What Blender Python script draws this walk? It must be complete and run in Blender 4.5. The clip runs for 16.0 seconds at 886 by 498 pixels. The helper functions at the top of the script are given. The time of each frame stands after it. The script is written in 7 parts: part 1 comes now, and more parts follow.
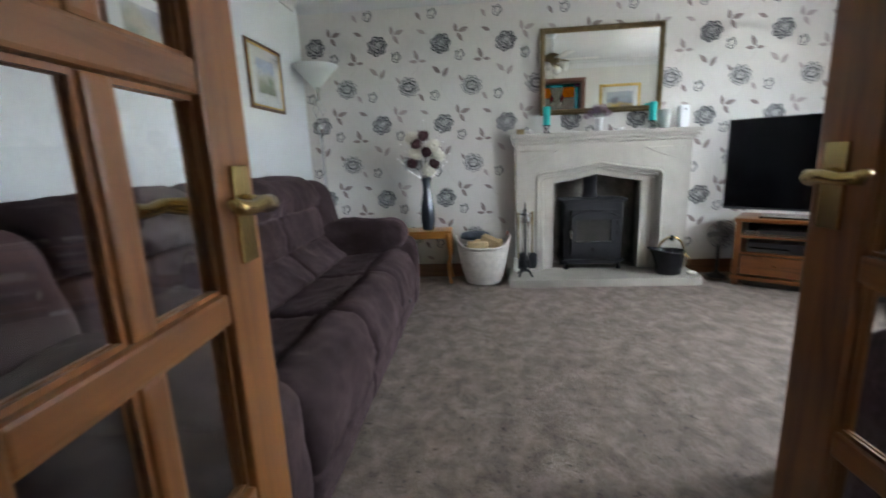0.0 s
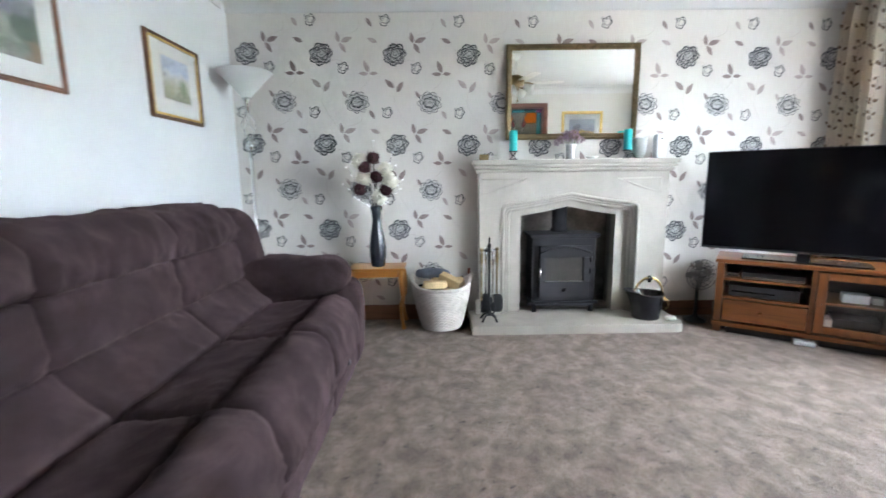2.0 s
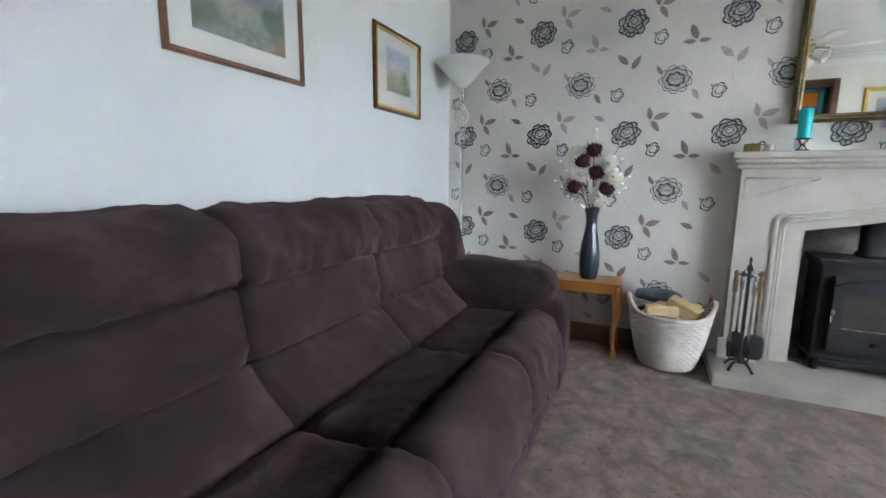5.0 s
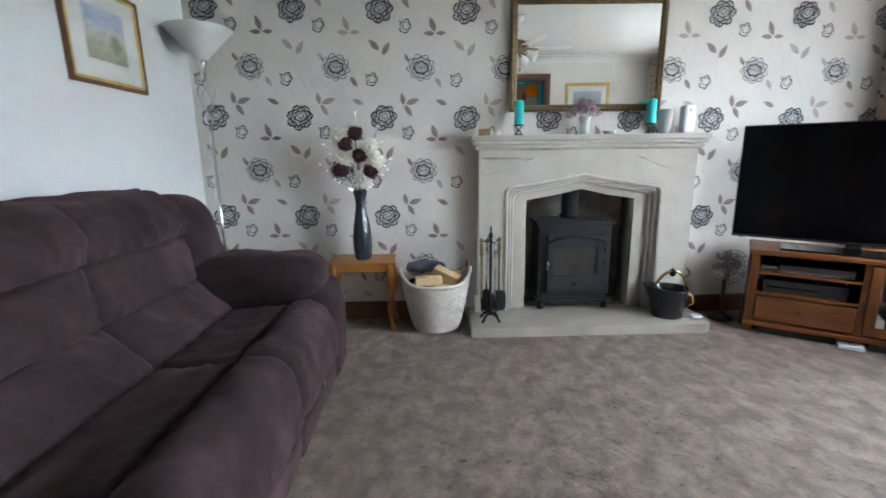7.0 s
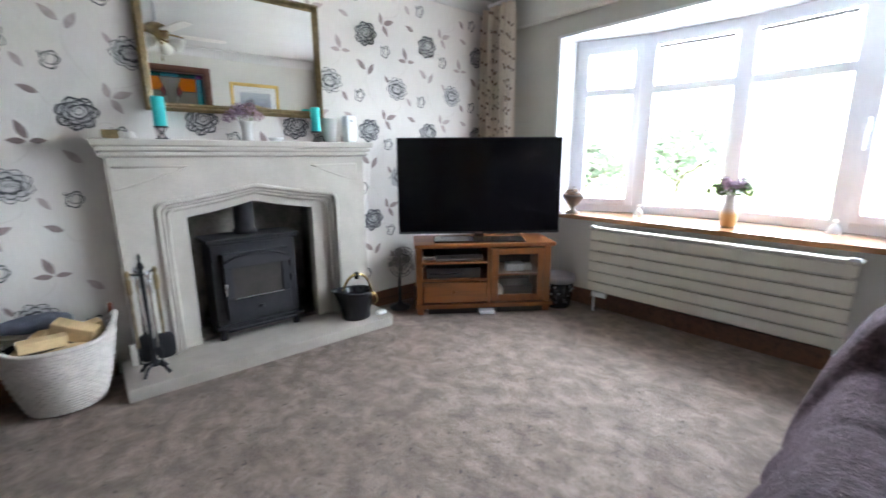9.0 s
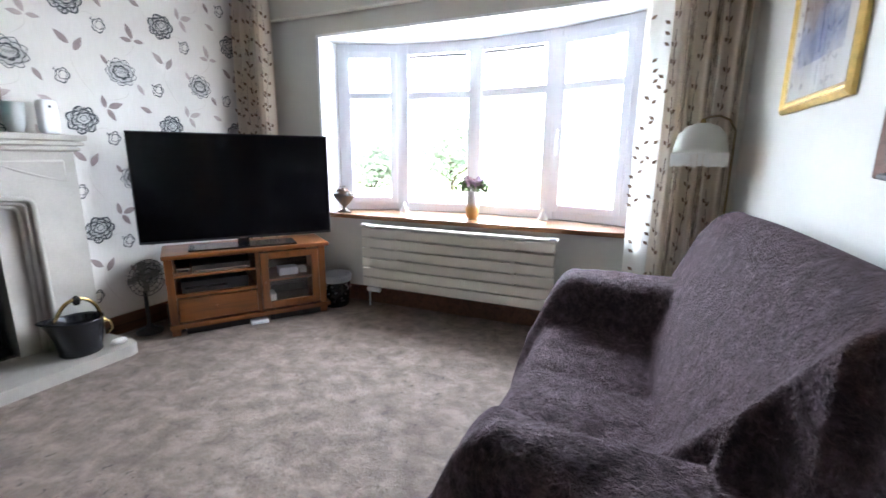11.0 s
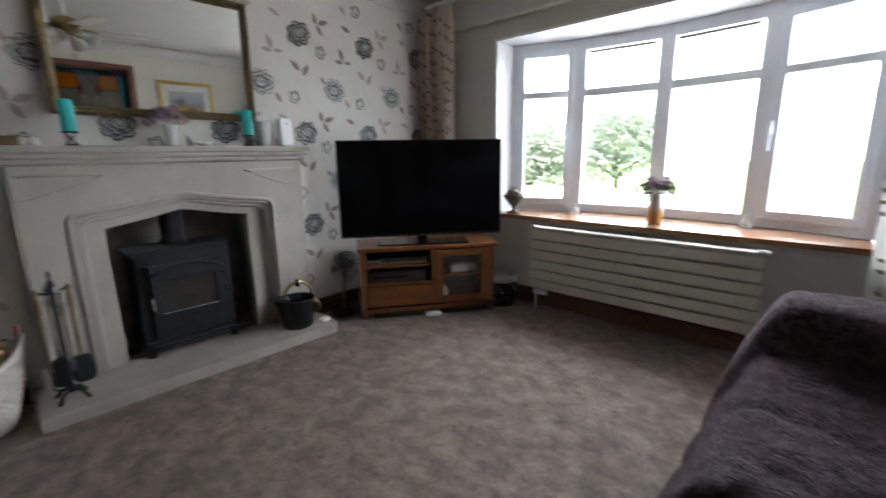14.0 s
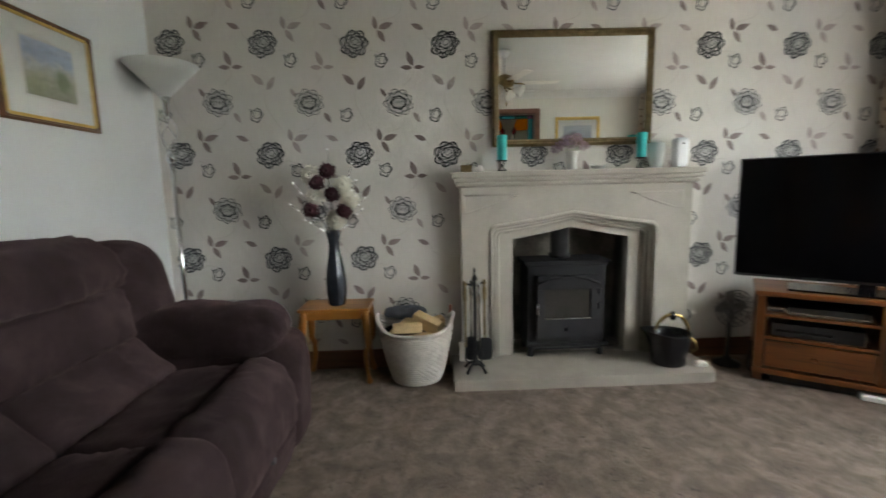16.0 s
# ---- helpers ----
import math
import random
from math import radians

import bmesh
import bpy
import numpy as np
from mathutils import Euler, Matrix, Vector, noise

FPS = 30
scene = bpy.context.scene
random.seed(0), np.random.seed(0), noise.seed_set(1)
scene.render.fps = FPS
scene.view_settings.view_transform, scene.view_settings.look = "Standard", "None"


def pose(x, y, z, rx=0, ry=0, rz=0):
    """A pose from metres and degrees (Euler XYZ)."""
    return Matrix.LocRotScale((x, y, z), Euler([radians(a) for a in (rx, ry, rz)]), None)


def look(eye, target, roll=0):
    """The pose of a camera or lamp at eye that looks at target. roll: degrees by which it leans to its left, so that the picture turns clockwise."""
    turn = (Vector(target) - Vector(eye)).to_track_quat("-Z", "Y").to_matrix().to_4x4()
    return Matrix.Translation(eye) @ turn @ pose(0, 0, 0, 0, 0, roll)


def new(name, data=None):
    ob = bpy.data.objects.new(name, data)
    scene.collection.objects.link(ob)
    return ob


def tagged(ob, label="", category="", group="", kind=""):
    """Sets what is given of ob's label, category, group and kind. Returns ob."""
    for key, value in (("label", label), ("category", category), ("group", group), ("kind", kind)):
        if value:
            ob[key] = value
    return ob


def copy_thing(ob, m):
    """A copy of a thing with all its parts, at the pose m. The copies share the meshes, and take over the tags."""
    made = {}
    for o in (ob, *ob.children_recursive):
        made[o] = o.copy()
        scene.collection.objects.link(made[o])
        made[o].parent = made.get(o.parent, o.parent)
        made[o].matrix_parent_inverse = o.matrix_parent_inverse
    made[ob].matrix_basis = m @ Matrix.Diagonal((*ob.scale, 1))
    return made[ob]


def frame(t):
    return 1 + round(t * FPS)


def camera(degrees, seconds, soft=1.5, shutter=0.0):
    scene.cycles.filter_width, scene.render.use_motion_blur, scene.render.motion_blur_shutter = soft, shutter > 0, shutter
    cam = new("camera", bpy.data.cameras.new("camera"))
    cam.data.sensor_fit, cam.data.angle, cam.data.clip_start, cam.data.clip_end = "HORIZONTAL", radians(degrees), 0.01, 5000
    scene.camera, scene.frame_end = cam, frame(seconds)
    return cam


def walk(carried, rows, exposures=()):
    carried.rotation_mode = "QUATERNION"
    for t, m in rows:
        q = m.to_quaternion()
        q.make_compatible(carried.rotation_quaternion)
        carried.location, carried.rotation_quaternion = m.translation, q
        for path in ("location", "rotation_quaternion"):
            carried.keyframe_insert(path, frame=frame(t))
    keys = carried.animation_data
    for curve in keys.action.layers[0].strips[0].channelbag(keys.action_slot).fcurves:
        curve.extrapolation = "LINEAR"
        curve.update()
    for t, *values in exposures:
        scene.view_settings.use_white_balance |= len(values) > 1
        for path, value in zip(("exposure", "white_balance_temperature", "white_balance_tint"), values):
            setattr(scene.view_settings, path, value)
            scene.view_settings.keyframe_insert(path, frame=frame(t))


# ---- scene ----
cam = camera(91.2, 16.0, 1.5, 0.5)
PATH = [
    (0, (0.067, 0.142, 1.15), (-0.109, 2.092, 0.743), -2.3),
    (0.3, (0.084, 0.165, 1.144), (0.079, 2.114, 0.695), -2.8),
    (0.5, (0.1, 0.194, 1.149), (0.147, 2.149, 0.73), -2.3),
    (0.7, (0.114, 0.244, 1.14), (0.165, 2.201, 0.732), -2.1),
    (1, (0.085, 0.371, 1.155), (0.008, 2.332, 0.801), -1.7),
    (1.5, (0.061, 0.532, 1.153), (-0.092, 2.497, 0.815), -3.3),
    (2, (0.071, 0.701, 1.186), (0.089, 2.676, 0.871), -0.7),
    (2.5, (-0.001, 0.868, 1.172), (0.199, 2.835, 0.873), -1.4),
    (3, (-0.055, 0.947, 1.147), (-0.007, 2.923, 0.843), -0.4),
    (3.5, (-0.043, 1.052, 1.170), (-0.736, 2.905, 0.877), -0.6),
    (3.7, (-0.090, 1.083, 1.150), (-1.001, 2.841, 0.868), 1.1),
    (6, (-0.060, 1.123, 1.198), (-0.588, 3.019, 0.843), -1.7),
    (6.5, (0.037, 1.151, 1.223), (-0.14, 3.104, 0.83), -1.4),
    (7, (0.076, 1.159, 1.198), (0.118, 3.115, 0.783), -0.8),
    (7.5, (0.161, 1.196, 1.201), (0.354, 3.149, 0.812), -1.5),
    (8, (0.211, 1.257, 1.22), (0.742, 3.143, 0.823), -1.1),
    (8.5, (0.196, 1.332, 1.24), (1.17, 3.026, 0.817), -1.2),
    (9, (0.243, 1.311, 1.23), (1.51, 2.802, 0.814), -0.4),
    (9.5, (0.242, 1.333, 1.236), (1.737, 2.591, 0.809), 0.3),
    (10, (0.328, 1.244, 1.22), (1.962, 2.317, 0.797), 0.8),
    (12.5, (0.388, 1.101, 1.224), (2.259, 1.672, 0.81), -0.6),
    (13, (0.365, 1.147, 1.229), (2.168, 1.901, 0.804), -0.9),
    (13.5, (0.349, 1.195, 1.253), (2.005, 2.227, 0.815), -1.1),
    (14, (0.303, 1.263, 1.263), (1.723, 2.605, 0.836), -0.9),
    (14.5, (0.277, 1.306, 1.26), (1.389, 2.935, 0.929), -1.8),
    (15, (0.231, 1.33, 1.281), (0.959, 3.172, 0.999), -1.9),
    (15.5, (0.243, 1.33, 1.279), (0.611, 3.268, 0.949), -0.6),
    (16, (0.2, 1.384, 1.223), (0.253, 3.365, 0.955), -1.4),
]
walk(cam, [(t, look(eye, target, roll)) for t, eye, target, roll in PATH],
     [(0, 4.38, 6250, 7), (0.5, 4.55, 6250, 7), (1.5, 5.05, 6100, 8), (2.5, 5.22, 6100, 8), (3.0, 5.20, 6100, 8), (6.0, 4.56, 6150, 8), (7.0, 4.66, 6150, 8), (8.0, 4.62, 6150, 9), (9.0, 4.76, 6100, 10),
      (10.0, 4.78, 6050, 11), (12.5, 4.44, 6000, 12), (13.0, 4.22, 6050, 12), (13.5, 3.90, 6350, 11), (14.0, 3.54, 6450, 10), (14.5, 3.18, 6600, 9), (15.0, 3.22, 6850, 7), (16.0, 3.95, 7150, 6)])

# ---- world and light ----
world = bpy.data.worlds.new("sky_world")
world.use_nodes = True
scene.world = world
wn = world.node_tree
sky = wn.nodes.new("ShaderNodeTexSky")
sky.sky_type = "NISHITA"
sky.sun_disc = False
sky.sun_elevation, sky.sun_rotation = radians(60), radians(250)
sky.air_density, sky.dust_density, sky.ozone_density = 1.2, 3.0, 1.0
wn.nodes["Background"].inputs["Strength"].default_value = 0.15
wn.links.new(sky.outputs["Color"], wn.nodes["Background"].inputs["Color"])

sun = new("sun", bpy.data.lights.new("sun", "SUN"))
sun.data.energy, sun.data.angle, sun.data.color = 5.0, radians(8), (1, 0.95, 0.88)
sun.matrix_world = look((-12, -6, 23), (0, 0, 0))


# ---- materials ----
def material(name, rough=0.6, metal=0.0):
    m = bpy.data.materials.new(name)
    m.use_nodes = True
    b = m.node_tree.nodes["Principled BSDF"]
    b.inputs["Roughness"].default_value, b.inputs["Metallic"].default_value = rough, metal
    return m, m.node_tree, b


def ramp(nt, fac, stops):
    r = nt.nodes.new("ShaderNodeValToRGB")
    while len(r.color_ramp.elements) < len(stops):
        r.color_ramp.elements.new(0.5)
    for e, (p, c) in zip(r.color_ramp.elements, stops):
        e.position, e.color = p, (*c, 1)
    nt.links.new(fac, r.inputs["Fac"])
    return r.outputs["Color"]


def noise_of(nt, scale, detail=4, rough=0.6, stretch=(1, 1, 1), distort=0.0, space="Object"):
    co, mp, n = (nt.nodes.new("ShaderNode" + k) for k in ("TexCoord", "Mapping", "TexNoise"))
    mp.inputs["Scale"].default_value = stretch
    n.inputs["Scale"].default_value, n.inputs["Detail"].default_value = scale, detail
    n.inputs["Roughness"].default_value, n.inputs["Distortion"].default_value = rough, distort
    nt.links.new(co.outputs[space], mp.inputs["Vector"])
    nt.links.new(mp.outputs["Vector"], n.inputs["Vector"])
    return n.outputs["Fac"]


def mix(nt, a, b, fac, mode="MIX"):
    x = nt.nodes.new("ShaderNodeMix")
    x.data_type, x.blend_type = "RGBA", mode
    for value, sock in ((fac, x.inputs[0]), (a, x.inputs[6]), (b, x.inputs[7])):
        if isinstance(value, bpy.types.NodeSocket):
            nt.links.new(value, sock)
        else:
            sock.default_value = value if isinstance(value, (int, float)) else (*value, 1)
    return x.outputs[2]


def bump(nt, b, height, strength, distance=0.01):
    n = nt.nodes.new("ShaderNodeBump")
    n.inputs["Strength"].default_value, n.inputs["Distance"].default_value = strength, distance
    nt.links.new(height, n.inputs["Height"])
    nt.links.new(n.outputs["Normal"], b.inputs["Normal"])


def shade(c, k):
    return tuple(min(1, v * k) for v in c)


def plain(name, c, rough=0.6, metal=0.0, vary=0.12, coarse=6, fine=60, relief=0.0, stretch=(1, 1, 1), depth=0.004):
    """A surface of one colour with stains at one scale and grain at another."""
    m, nt, b = material(name, rough, metal)
    big = ramp(nt, noise_of(nt, coarse, 4, 0.6, stretch), [(0.3, shade(c, 1 - vary)), (0.7, shade(c, 1 + vary))])
    small = noise_of(nt, fine, 3, 0.6, stretch)
    grain = ramp(nt, small, [(0.25, (1 - vary,) * 3), (0.75, (1, 1, 1))])
    nt.links.new(mix(nt, big, grain, 0.7, "MULTIPLY"), b.inputs["Base Color"])
    if relief:
        bump(nt, b, small, relief, depth)
    return m


def wood(name, c, dark, along="z", rough=0.4, scale=9, coat=0.15):
    m, nt, b = material(name, rough)
    stretch = {"x": (0.08, 1, 1), "y": (1, 0.08, 1), "z": (1, 1, 0.08)}[along]
    grain = noise_of(nt, scale * 3, 6, 0.65, stretch, 0.6)
    broad = noise_of(nt, scale * 0.6, 3, 0.5, stretch, 1.2)
    base = ramp(nt, grain, [(0.32, dark), (0.5, c), (0.75, shade(c, 1.2))])
    tone = ramp(nt, broad, [(0.3, (0.72,) * 3), (0.65, (1, 1, 1))])
    nt.links.new(mix(nt, base, tone, 0.8, "MULTIPLY"), b.inputs["Base Color"])
    b.inputs["Coat Weight"].default_value, b.inputs["Coat Roughness"].default_value = coat, 0.25
    bump(nt, b, grain, 0.15, 0.002)
    return m


def fabric(name, c, pile, fine=420, blotch=5, relief=0.5, sheen=0.6, vary=0.3):
    """Napped cloth: brushed patches, fine fibre relief and a soft sheen."""
    m, nt, b = material(name, 0.95)
    patch = noise_of(nt, blotch, 5, 0.62, (1, 1, 1), 0.3)
    base = ramp(nt, patch, [(0.32, shade(c, 1 - vary)), (0.5, c), (0.7, pile)])
    fibre = noise_of(nt, fine, 3, 0.7)
    grain = ramp(nt, fibre, [(0.3, (0.7,) * 3), (0.7, (1, 1, 1))])
    nt.links.new(mix(nt, base, grain, 0.8, "MULTIPLY"), b.inputs["Base Color"])
    b.inputs["Sheen Weight"].default_value, b.inputs["Sheen Roughness"].default_value = sheen, 0.4
    b.inputs["Sheen Tint"].default_value = (*shade(pile, 2.2), 1)
    b.inputs["Specular IOR Level"].default_value = 0.15
    add = nt.nodes.new("ShaderNodeMath")
    add.operation = "MULTIPLY_ADD"
    add.inputs[1].default_value = 0.25
    nt.links.new(fibre, add.inputs[0])
    nt.links.new(noise_of(nt, blotch * 2.2, 4, 0.6, (1, 1, 1), 1.2), add.inputs[2])
    bump(nt, b, add.outputs[0], relief, 0.016)
    return m


def see_through(m, colour, share):
    """Lets some of the light that falls on the far side glow through the cloth."""
    t = m.node_tree
    tr, mx = t.nodes.new("ShaderNodeBsdfTranslucent"), t.nodes.new("ShaderNodeMixShader")
    tr.inputs["Color"].default_value = (*colour, 1)
    mx.inputs[0].default_value = share
    t.links.new(t.nodes["Principled BSDF"].outputs[0], mx.inputs[1])
    t.links.new(tr.outputs[0], mx.inputs[2])
    t.links.new(mx.outputs[0], t.nodes["Material Output"].inputs["Surface"])


def glass(name, tint=(1, 1, 1), rough=0.0):
    m, nt, b = material(name, rough)
    b.inputs["Base Color"].default_value = (*tint, 1)
    b.inputs["Transmission Weight"].default_value, b.inputs["IOR"].default_value = 1.0, 1.45
    return m


def carpet_material():
    m, nt, b = material("carpet_pile", 1.0)
    blotch = noise_of(nt, 8, 4, 0.6, (1.2, 1, 1), 0.35)
    patch = noise_of(nt, 24, 4, 0.7, (1.2, 1, 1), 0.3)
    fleck = noise_of(nt, 30, 2, 0.5, (1, 1.3, 1), 0.8)
    fibre = noise_of(nt, 240, 3, 0.75)
    base = ramp(nt, blotch, [(0.36, (0.172, 0.125, 0.096)), (0.52, (0.250, 0.190, 0.150)), (0.66, (0.330, 0.259, 0.209))])
    tone = ramp(nt, patch, [(0.30, (0.66, 0.64, 0.62)), (0.5, (0.92,) * 3), (0.68, (1.0, 0.99, 0.97))])
    marks = ramp(nt, fleck, [(0.29, (0.36, 0.34, 0.33)), (0.35, (1, 1, 1)), (1.0, (1, 1, 1))])
    grain = ramp(nt, fibre, [(0.3, (0.70,) * 3), (0.7, (1, 1, 1))])
    c = mix(nt, mix(nt, mix(nt, base, tone, 0.9, "MULTIPLY"), marks, 0.8, "MULTIPLY"), grain, 0.8, "MULTIPLY")
    nt.links.new(c, b.inputs["Base Color"])
    b.inputs["Sheen Weight"].default_value, b.inputs["Specular IOR Level"].default_value, b.inputs["Roughness"].default_value = 0.08, 0.22, 0.7
    add = nt.nodes.new("ShaderNodeMath")
    add.operation = "MULTIPLY_ADD"
    add.inputs[1].default_value = 0.4
    nt.links.new(fibre, add.inputs[0])
    nt.links.new(patch, add.inputs[2])
    bump(nt, b, add.outputs[0], 0.8, 0.012)
    return m


def wallpaper_material():
    m, nt, b = material("wallpaper_ground", 0.75)
    big = ramp(nt, noise_of(nt, 2.2, 3, 0.5), [(0.3, (0.67, 0.64, 0.595)), (0.7, (0.73, 0.70, 0.655))])
    thread = noise_of(nt, 160, 3, 0.7, (1, 1, 0.08))
    weave = ramp(nt, thread, [(0.3, (0.9, 0.89, 0.88)), (0.7, (1, 1, 1))])
    nt.links.new(mix(nt, big, weave, 0.8, "MULTIPLY"), b.inputs["Base Color"])
    bump(nt, b, thread, 0.12, 0.002)
    return m


def painting_material(name, kind):
    """Loose watercolour washes: sky, hills and meadow blended over the sheet's own height (local z) and width (local x)."""
    m, nt, b = material(name, 0.7)
    co, sep = nt.nodes.new("ShaderNodeTexCoord"), nt.nodes.new("ShaderNodeSeparateXYZ")
    nt.links.new(co.outputs["Object"], sep.inputs[0])
    wob = noise_of(nt, 9, 5, 0.65, (1, 1, 1.6), 1.0)
    lift = nt.nodes.new("ShaderNodeMath")
    lift.operation = "MULTIPLY_ADD"
    lift.inputs[1].default_value = 0.22 if kind != "small" else 0.16
    nt.links.new(wob, lift.inputs[0])
    nt.links.new(sep.outputs["Z"], lift.inputs[2])
    rng = nt.nodes.new("ShaderNodeMapRange")
    half = {"valley": 0.17, "small": 0.14, "peak": 0.22}[kind]
    rng.inputs["From Min"].default_value, rng.inputs["From Max"].default_value = -half + 0.08, half + 0.12
    nt.links.new(lift.outputs[0], rng.inputs["Value"])
    stops = {
        "valley": [(0.0, (0.32, 0.27, 0.23)), (0.14, (0.46, 0.43, 0.38)), (0.3, (0.24, 0.28, 0.22)), (0.46, (0.42, 0.44, 0.37)),
                   (0.58, (0.50, 0.48, 0.37)), (0.68, (0.34, 0.33, 0.35)), (0.8, (0.5, 0.5, 0.53)), (1.0, (0.62, 0.65, 0.70))],
        "small": [(0.0, (0.34, 0.33, 0.23)), (0.2, (0.42, 0.43, 0.29)), (0.38, (0.55, 0.53, 0.40)), (0.5, (0.62, 0.62, 0.60)), (0.62, (0.44, 0.52, 0.66)), (1.0, (0.66, 0.70, 0.77))],
        "peak": [(0.0, (0.62, 0.64, 0.7)), (0.14, (0.2, 0.25, 0.42)), (0.26, (0.55, 0.58, 0.64)), (0.38, (0.33, 0.2, 0.15)), (0.52, (0.36, 0.27, 0.22)),
                 (0.62, (0.6, 0.42, 0.12)), (0.7, (0.32, 0.34, 0.4)), (1.0, (0.5, 0.53, 0.58))],
    }[kind]
    wash = ramp(nt, rng.outputs["Result"], stops)
    dab = ramp(nt, noise_of(nt, 34, 5, 0.7, (1, 1, 1.5), 0.5), [(0.32, (0.5, 0.5, 0.5)), (0.55, (1, 1, 1))])
    picture_c = mix(nt, wash, dab, 0.6, "MULTIPLY")
    spots = {"valley": [((0.165, 0, -0.005), 0.075, (0.07, 0.12, 0.085)), ((-0.13, 0, 0.055), 0.085, (0.50, 0.46, 0.32)), ((0.05, 0, 0.10), 0.10, (0.30, 0.28, 0.34)), ((0.2, 0, -0.1), 0.06, (0.34, 0.22, 0.12)), ((-0.16, 0, -0.05), 0.07, (0.20, 0.26, 0.18))],
             "small": [((-0.04, 0, 0.05), 0.05, (0.46, 0.52, 0.64)), ((0.07, 0, -0.03), 0.05, (0.20, 0.26, 0.12)), ((-0.08, 0, -0.07), 0.06, (0.42, 0.42, 0.26))],
             "peak": [((0.05, 0, 0.02), 0.09, (0.62, 0.40, 0.07)), ((-0.06, 0, -0.04), 0.13, (0.22, 0.13, 0.10)), ((0.08, 0, 0.12), 0.07, (0.16, 0.16, 0.19)), ((0.0, 0, -0.19), 0.11, (0.16, 0.22, 0.42))]}[kind]
    for at, radius, colour in spots:
        warp_n, away = nt.nodes.new("ShaderNodeVectorMath"), nt.nodes.new("ShaderNodeVectorMath")
        warp_n.operation, away.operation = "MULTIPLY_ADD", "DISTANCE"
        ns = nt.nodes.new("ShaderNodeTexNoise")
        ns.inputs["Scale"].default_value, ns.inputs["Detail"].default_value = 14, 5
        nt.links.new(co.outputs["Object"], ns.inputs["Vector"])
        nt.links.new(ns.outputs["Color"], warp_n.inputs[0])
        warp_n.inputs[1].default_value = (0.12, 0, 0.12)
        nt.links.new(co.outputs["Object"], warp_n.inputs[2])
        nt.links.new(warp_n.outputs[0], away.inputs[0])
        away.inputs[1].default_value = (at[0] + 0.06, 0.0, at[2] + 0.06)
        mask = nt.nodes.new("ShaderNodeMapRange")
        mask.inputs["From Min"].default_value, mask.inputs["From Max"].default_value = radius * 0.55, radius * 1.15
        mask.inputs["To Min"].default_value, mask.inputs["To Max"].default_value = 0.85, 0.0
        nt.links.new(away.outputs["Value"], mask.inputs["Value"])
        picture_c = mix(nt, picture_c, mix(nt, colour, dab, 0.4, "MULTIPLY"), mask.outputs["Result"])
    nt.links.new(picture_c, b.inputs["Base Color"])
    return m


def stone_material():
    m, nt, b = material("cast_stone", 0.85)
    big = ramp(nt, noise_of(nt, 4, 5, 0.6), [(0.3, (0.44, 0.405, 0.35)), (0.7, (0.53, 0.495, 0.435))])
    fine = noise_of(nt, 180, 4, 0.7)
    grit = ramp(nt, fine, [(0.3, (0.86,) * 3), (0.65, (1, 1, 1))])
    nt.links.new(mix(nt, big, grit, 0.8, "MULTIPLY"), b.inputs["Base Color"])
    bump(nt, b, fine, 0.25, 0.002)
    return m


HEARTH_STONE = plain("worn_hearth_stone", (0.345, 0.312, 0.268), 0.8, 0, 0.12, 5, 120, 0.2)
HAZE = bpy.data.materials.new("bright_overcast_haze")
HAZE.use_nodes = True
HAZE.node_tree.nodes.clear()
he, ho = HAZE.node_tree.nodes.new("ShaderNodeEmission"), HAZE.node_tree.nodes.new("ShaderNodeOutputMaterial")
he.inputs["Color"].default_value, he.inputs["Strength"].default_value = (0.90, 0.985, 1.10, 1), 1.35
HAZE.node_tree.links.new(he.outputs[0], ho.inputs[0])
CARPET, PAPER, STONE = carpet_material(), wallpaper_material(), stone_material()
WHITE_WALL = plain("white_wall_paint", (0.71, 0.72, 0.72), 0.7, 0, 0.03, 2, 90, 0.08)
CREAM_WALL = plain("cream_wall_paint", (0.58, 0.57, 0.515), 0.7, 0, 0.03, 2, 90, 0.08)
CEILING_PAINT = plain("ceiling_paint", (0.62, 0.62, 0.605), 0.85, 0, 0.03, 2, 70, 0.1)
GLOSS_WHITE = plain("white_gloss_plastic", (0.82, 0.83, 0.84), 0.25, 0, 0.03, 3, 60)
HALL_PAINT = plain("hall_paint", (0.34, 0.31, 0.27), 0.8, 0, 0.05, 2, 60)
INK = plain("wallpaper_ink", (0.060, 0.064, 0.072), 0.7, 0, 0.25, 30, 140)
INK_WASH = plain("wallpaper_petal_wash", (0.53, 0.515, 0.50), 0.75, 0, 0.2, 25, 120)
LEAF_DARK = plain("wallpaper_leaf_dark", (0.300, 0.235, 0.222), 0.7, 0, 0.18, 25, 140)
LEAF_PALE = plain("wallpaper_leaf_pale", (0.455, 0.385, 0.365), 0.7, 0, 0.15, 25, 140)
STEM = plain("wallpaper_stem", (0.58, 0.54, 0.49), 0.75, 0, 0.08, 25, 140)
SUEDE = fabric("mauve_brown_suede", (0.051, 0.0315, 0.0325), (0.092, 0.059, 0.063), 380, 3.6, 0.5, 0.38, 0.35)
FLEECE = fabric("mauve_fleece", (0.074, 0.047, 0.053), (0.150, 0.102, 0.114), 100, 30, 1.6, 0.30, 0.4)
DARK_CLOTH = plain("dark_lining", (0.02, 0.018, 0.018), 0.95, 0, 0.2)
PINE = wood("honey_pine", (0.185, 0.060, 0.013), (0.108, 0.033, 0.008), "x", 0.35)
PINE_UP = wood("honey_pine_upright", (0.185, 0.060, 0.013), (0.108, 0.033, 0.008), "z", 0.35)
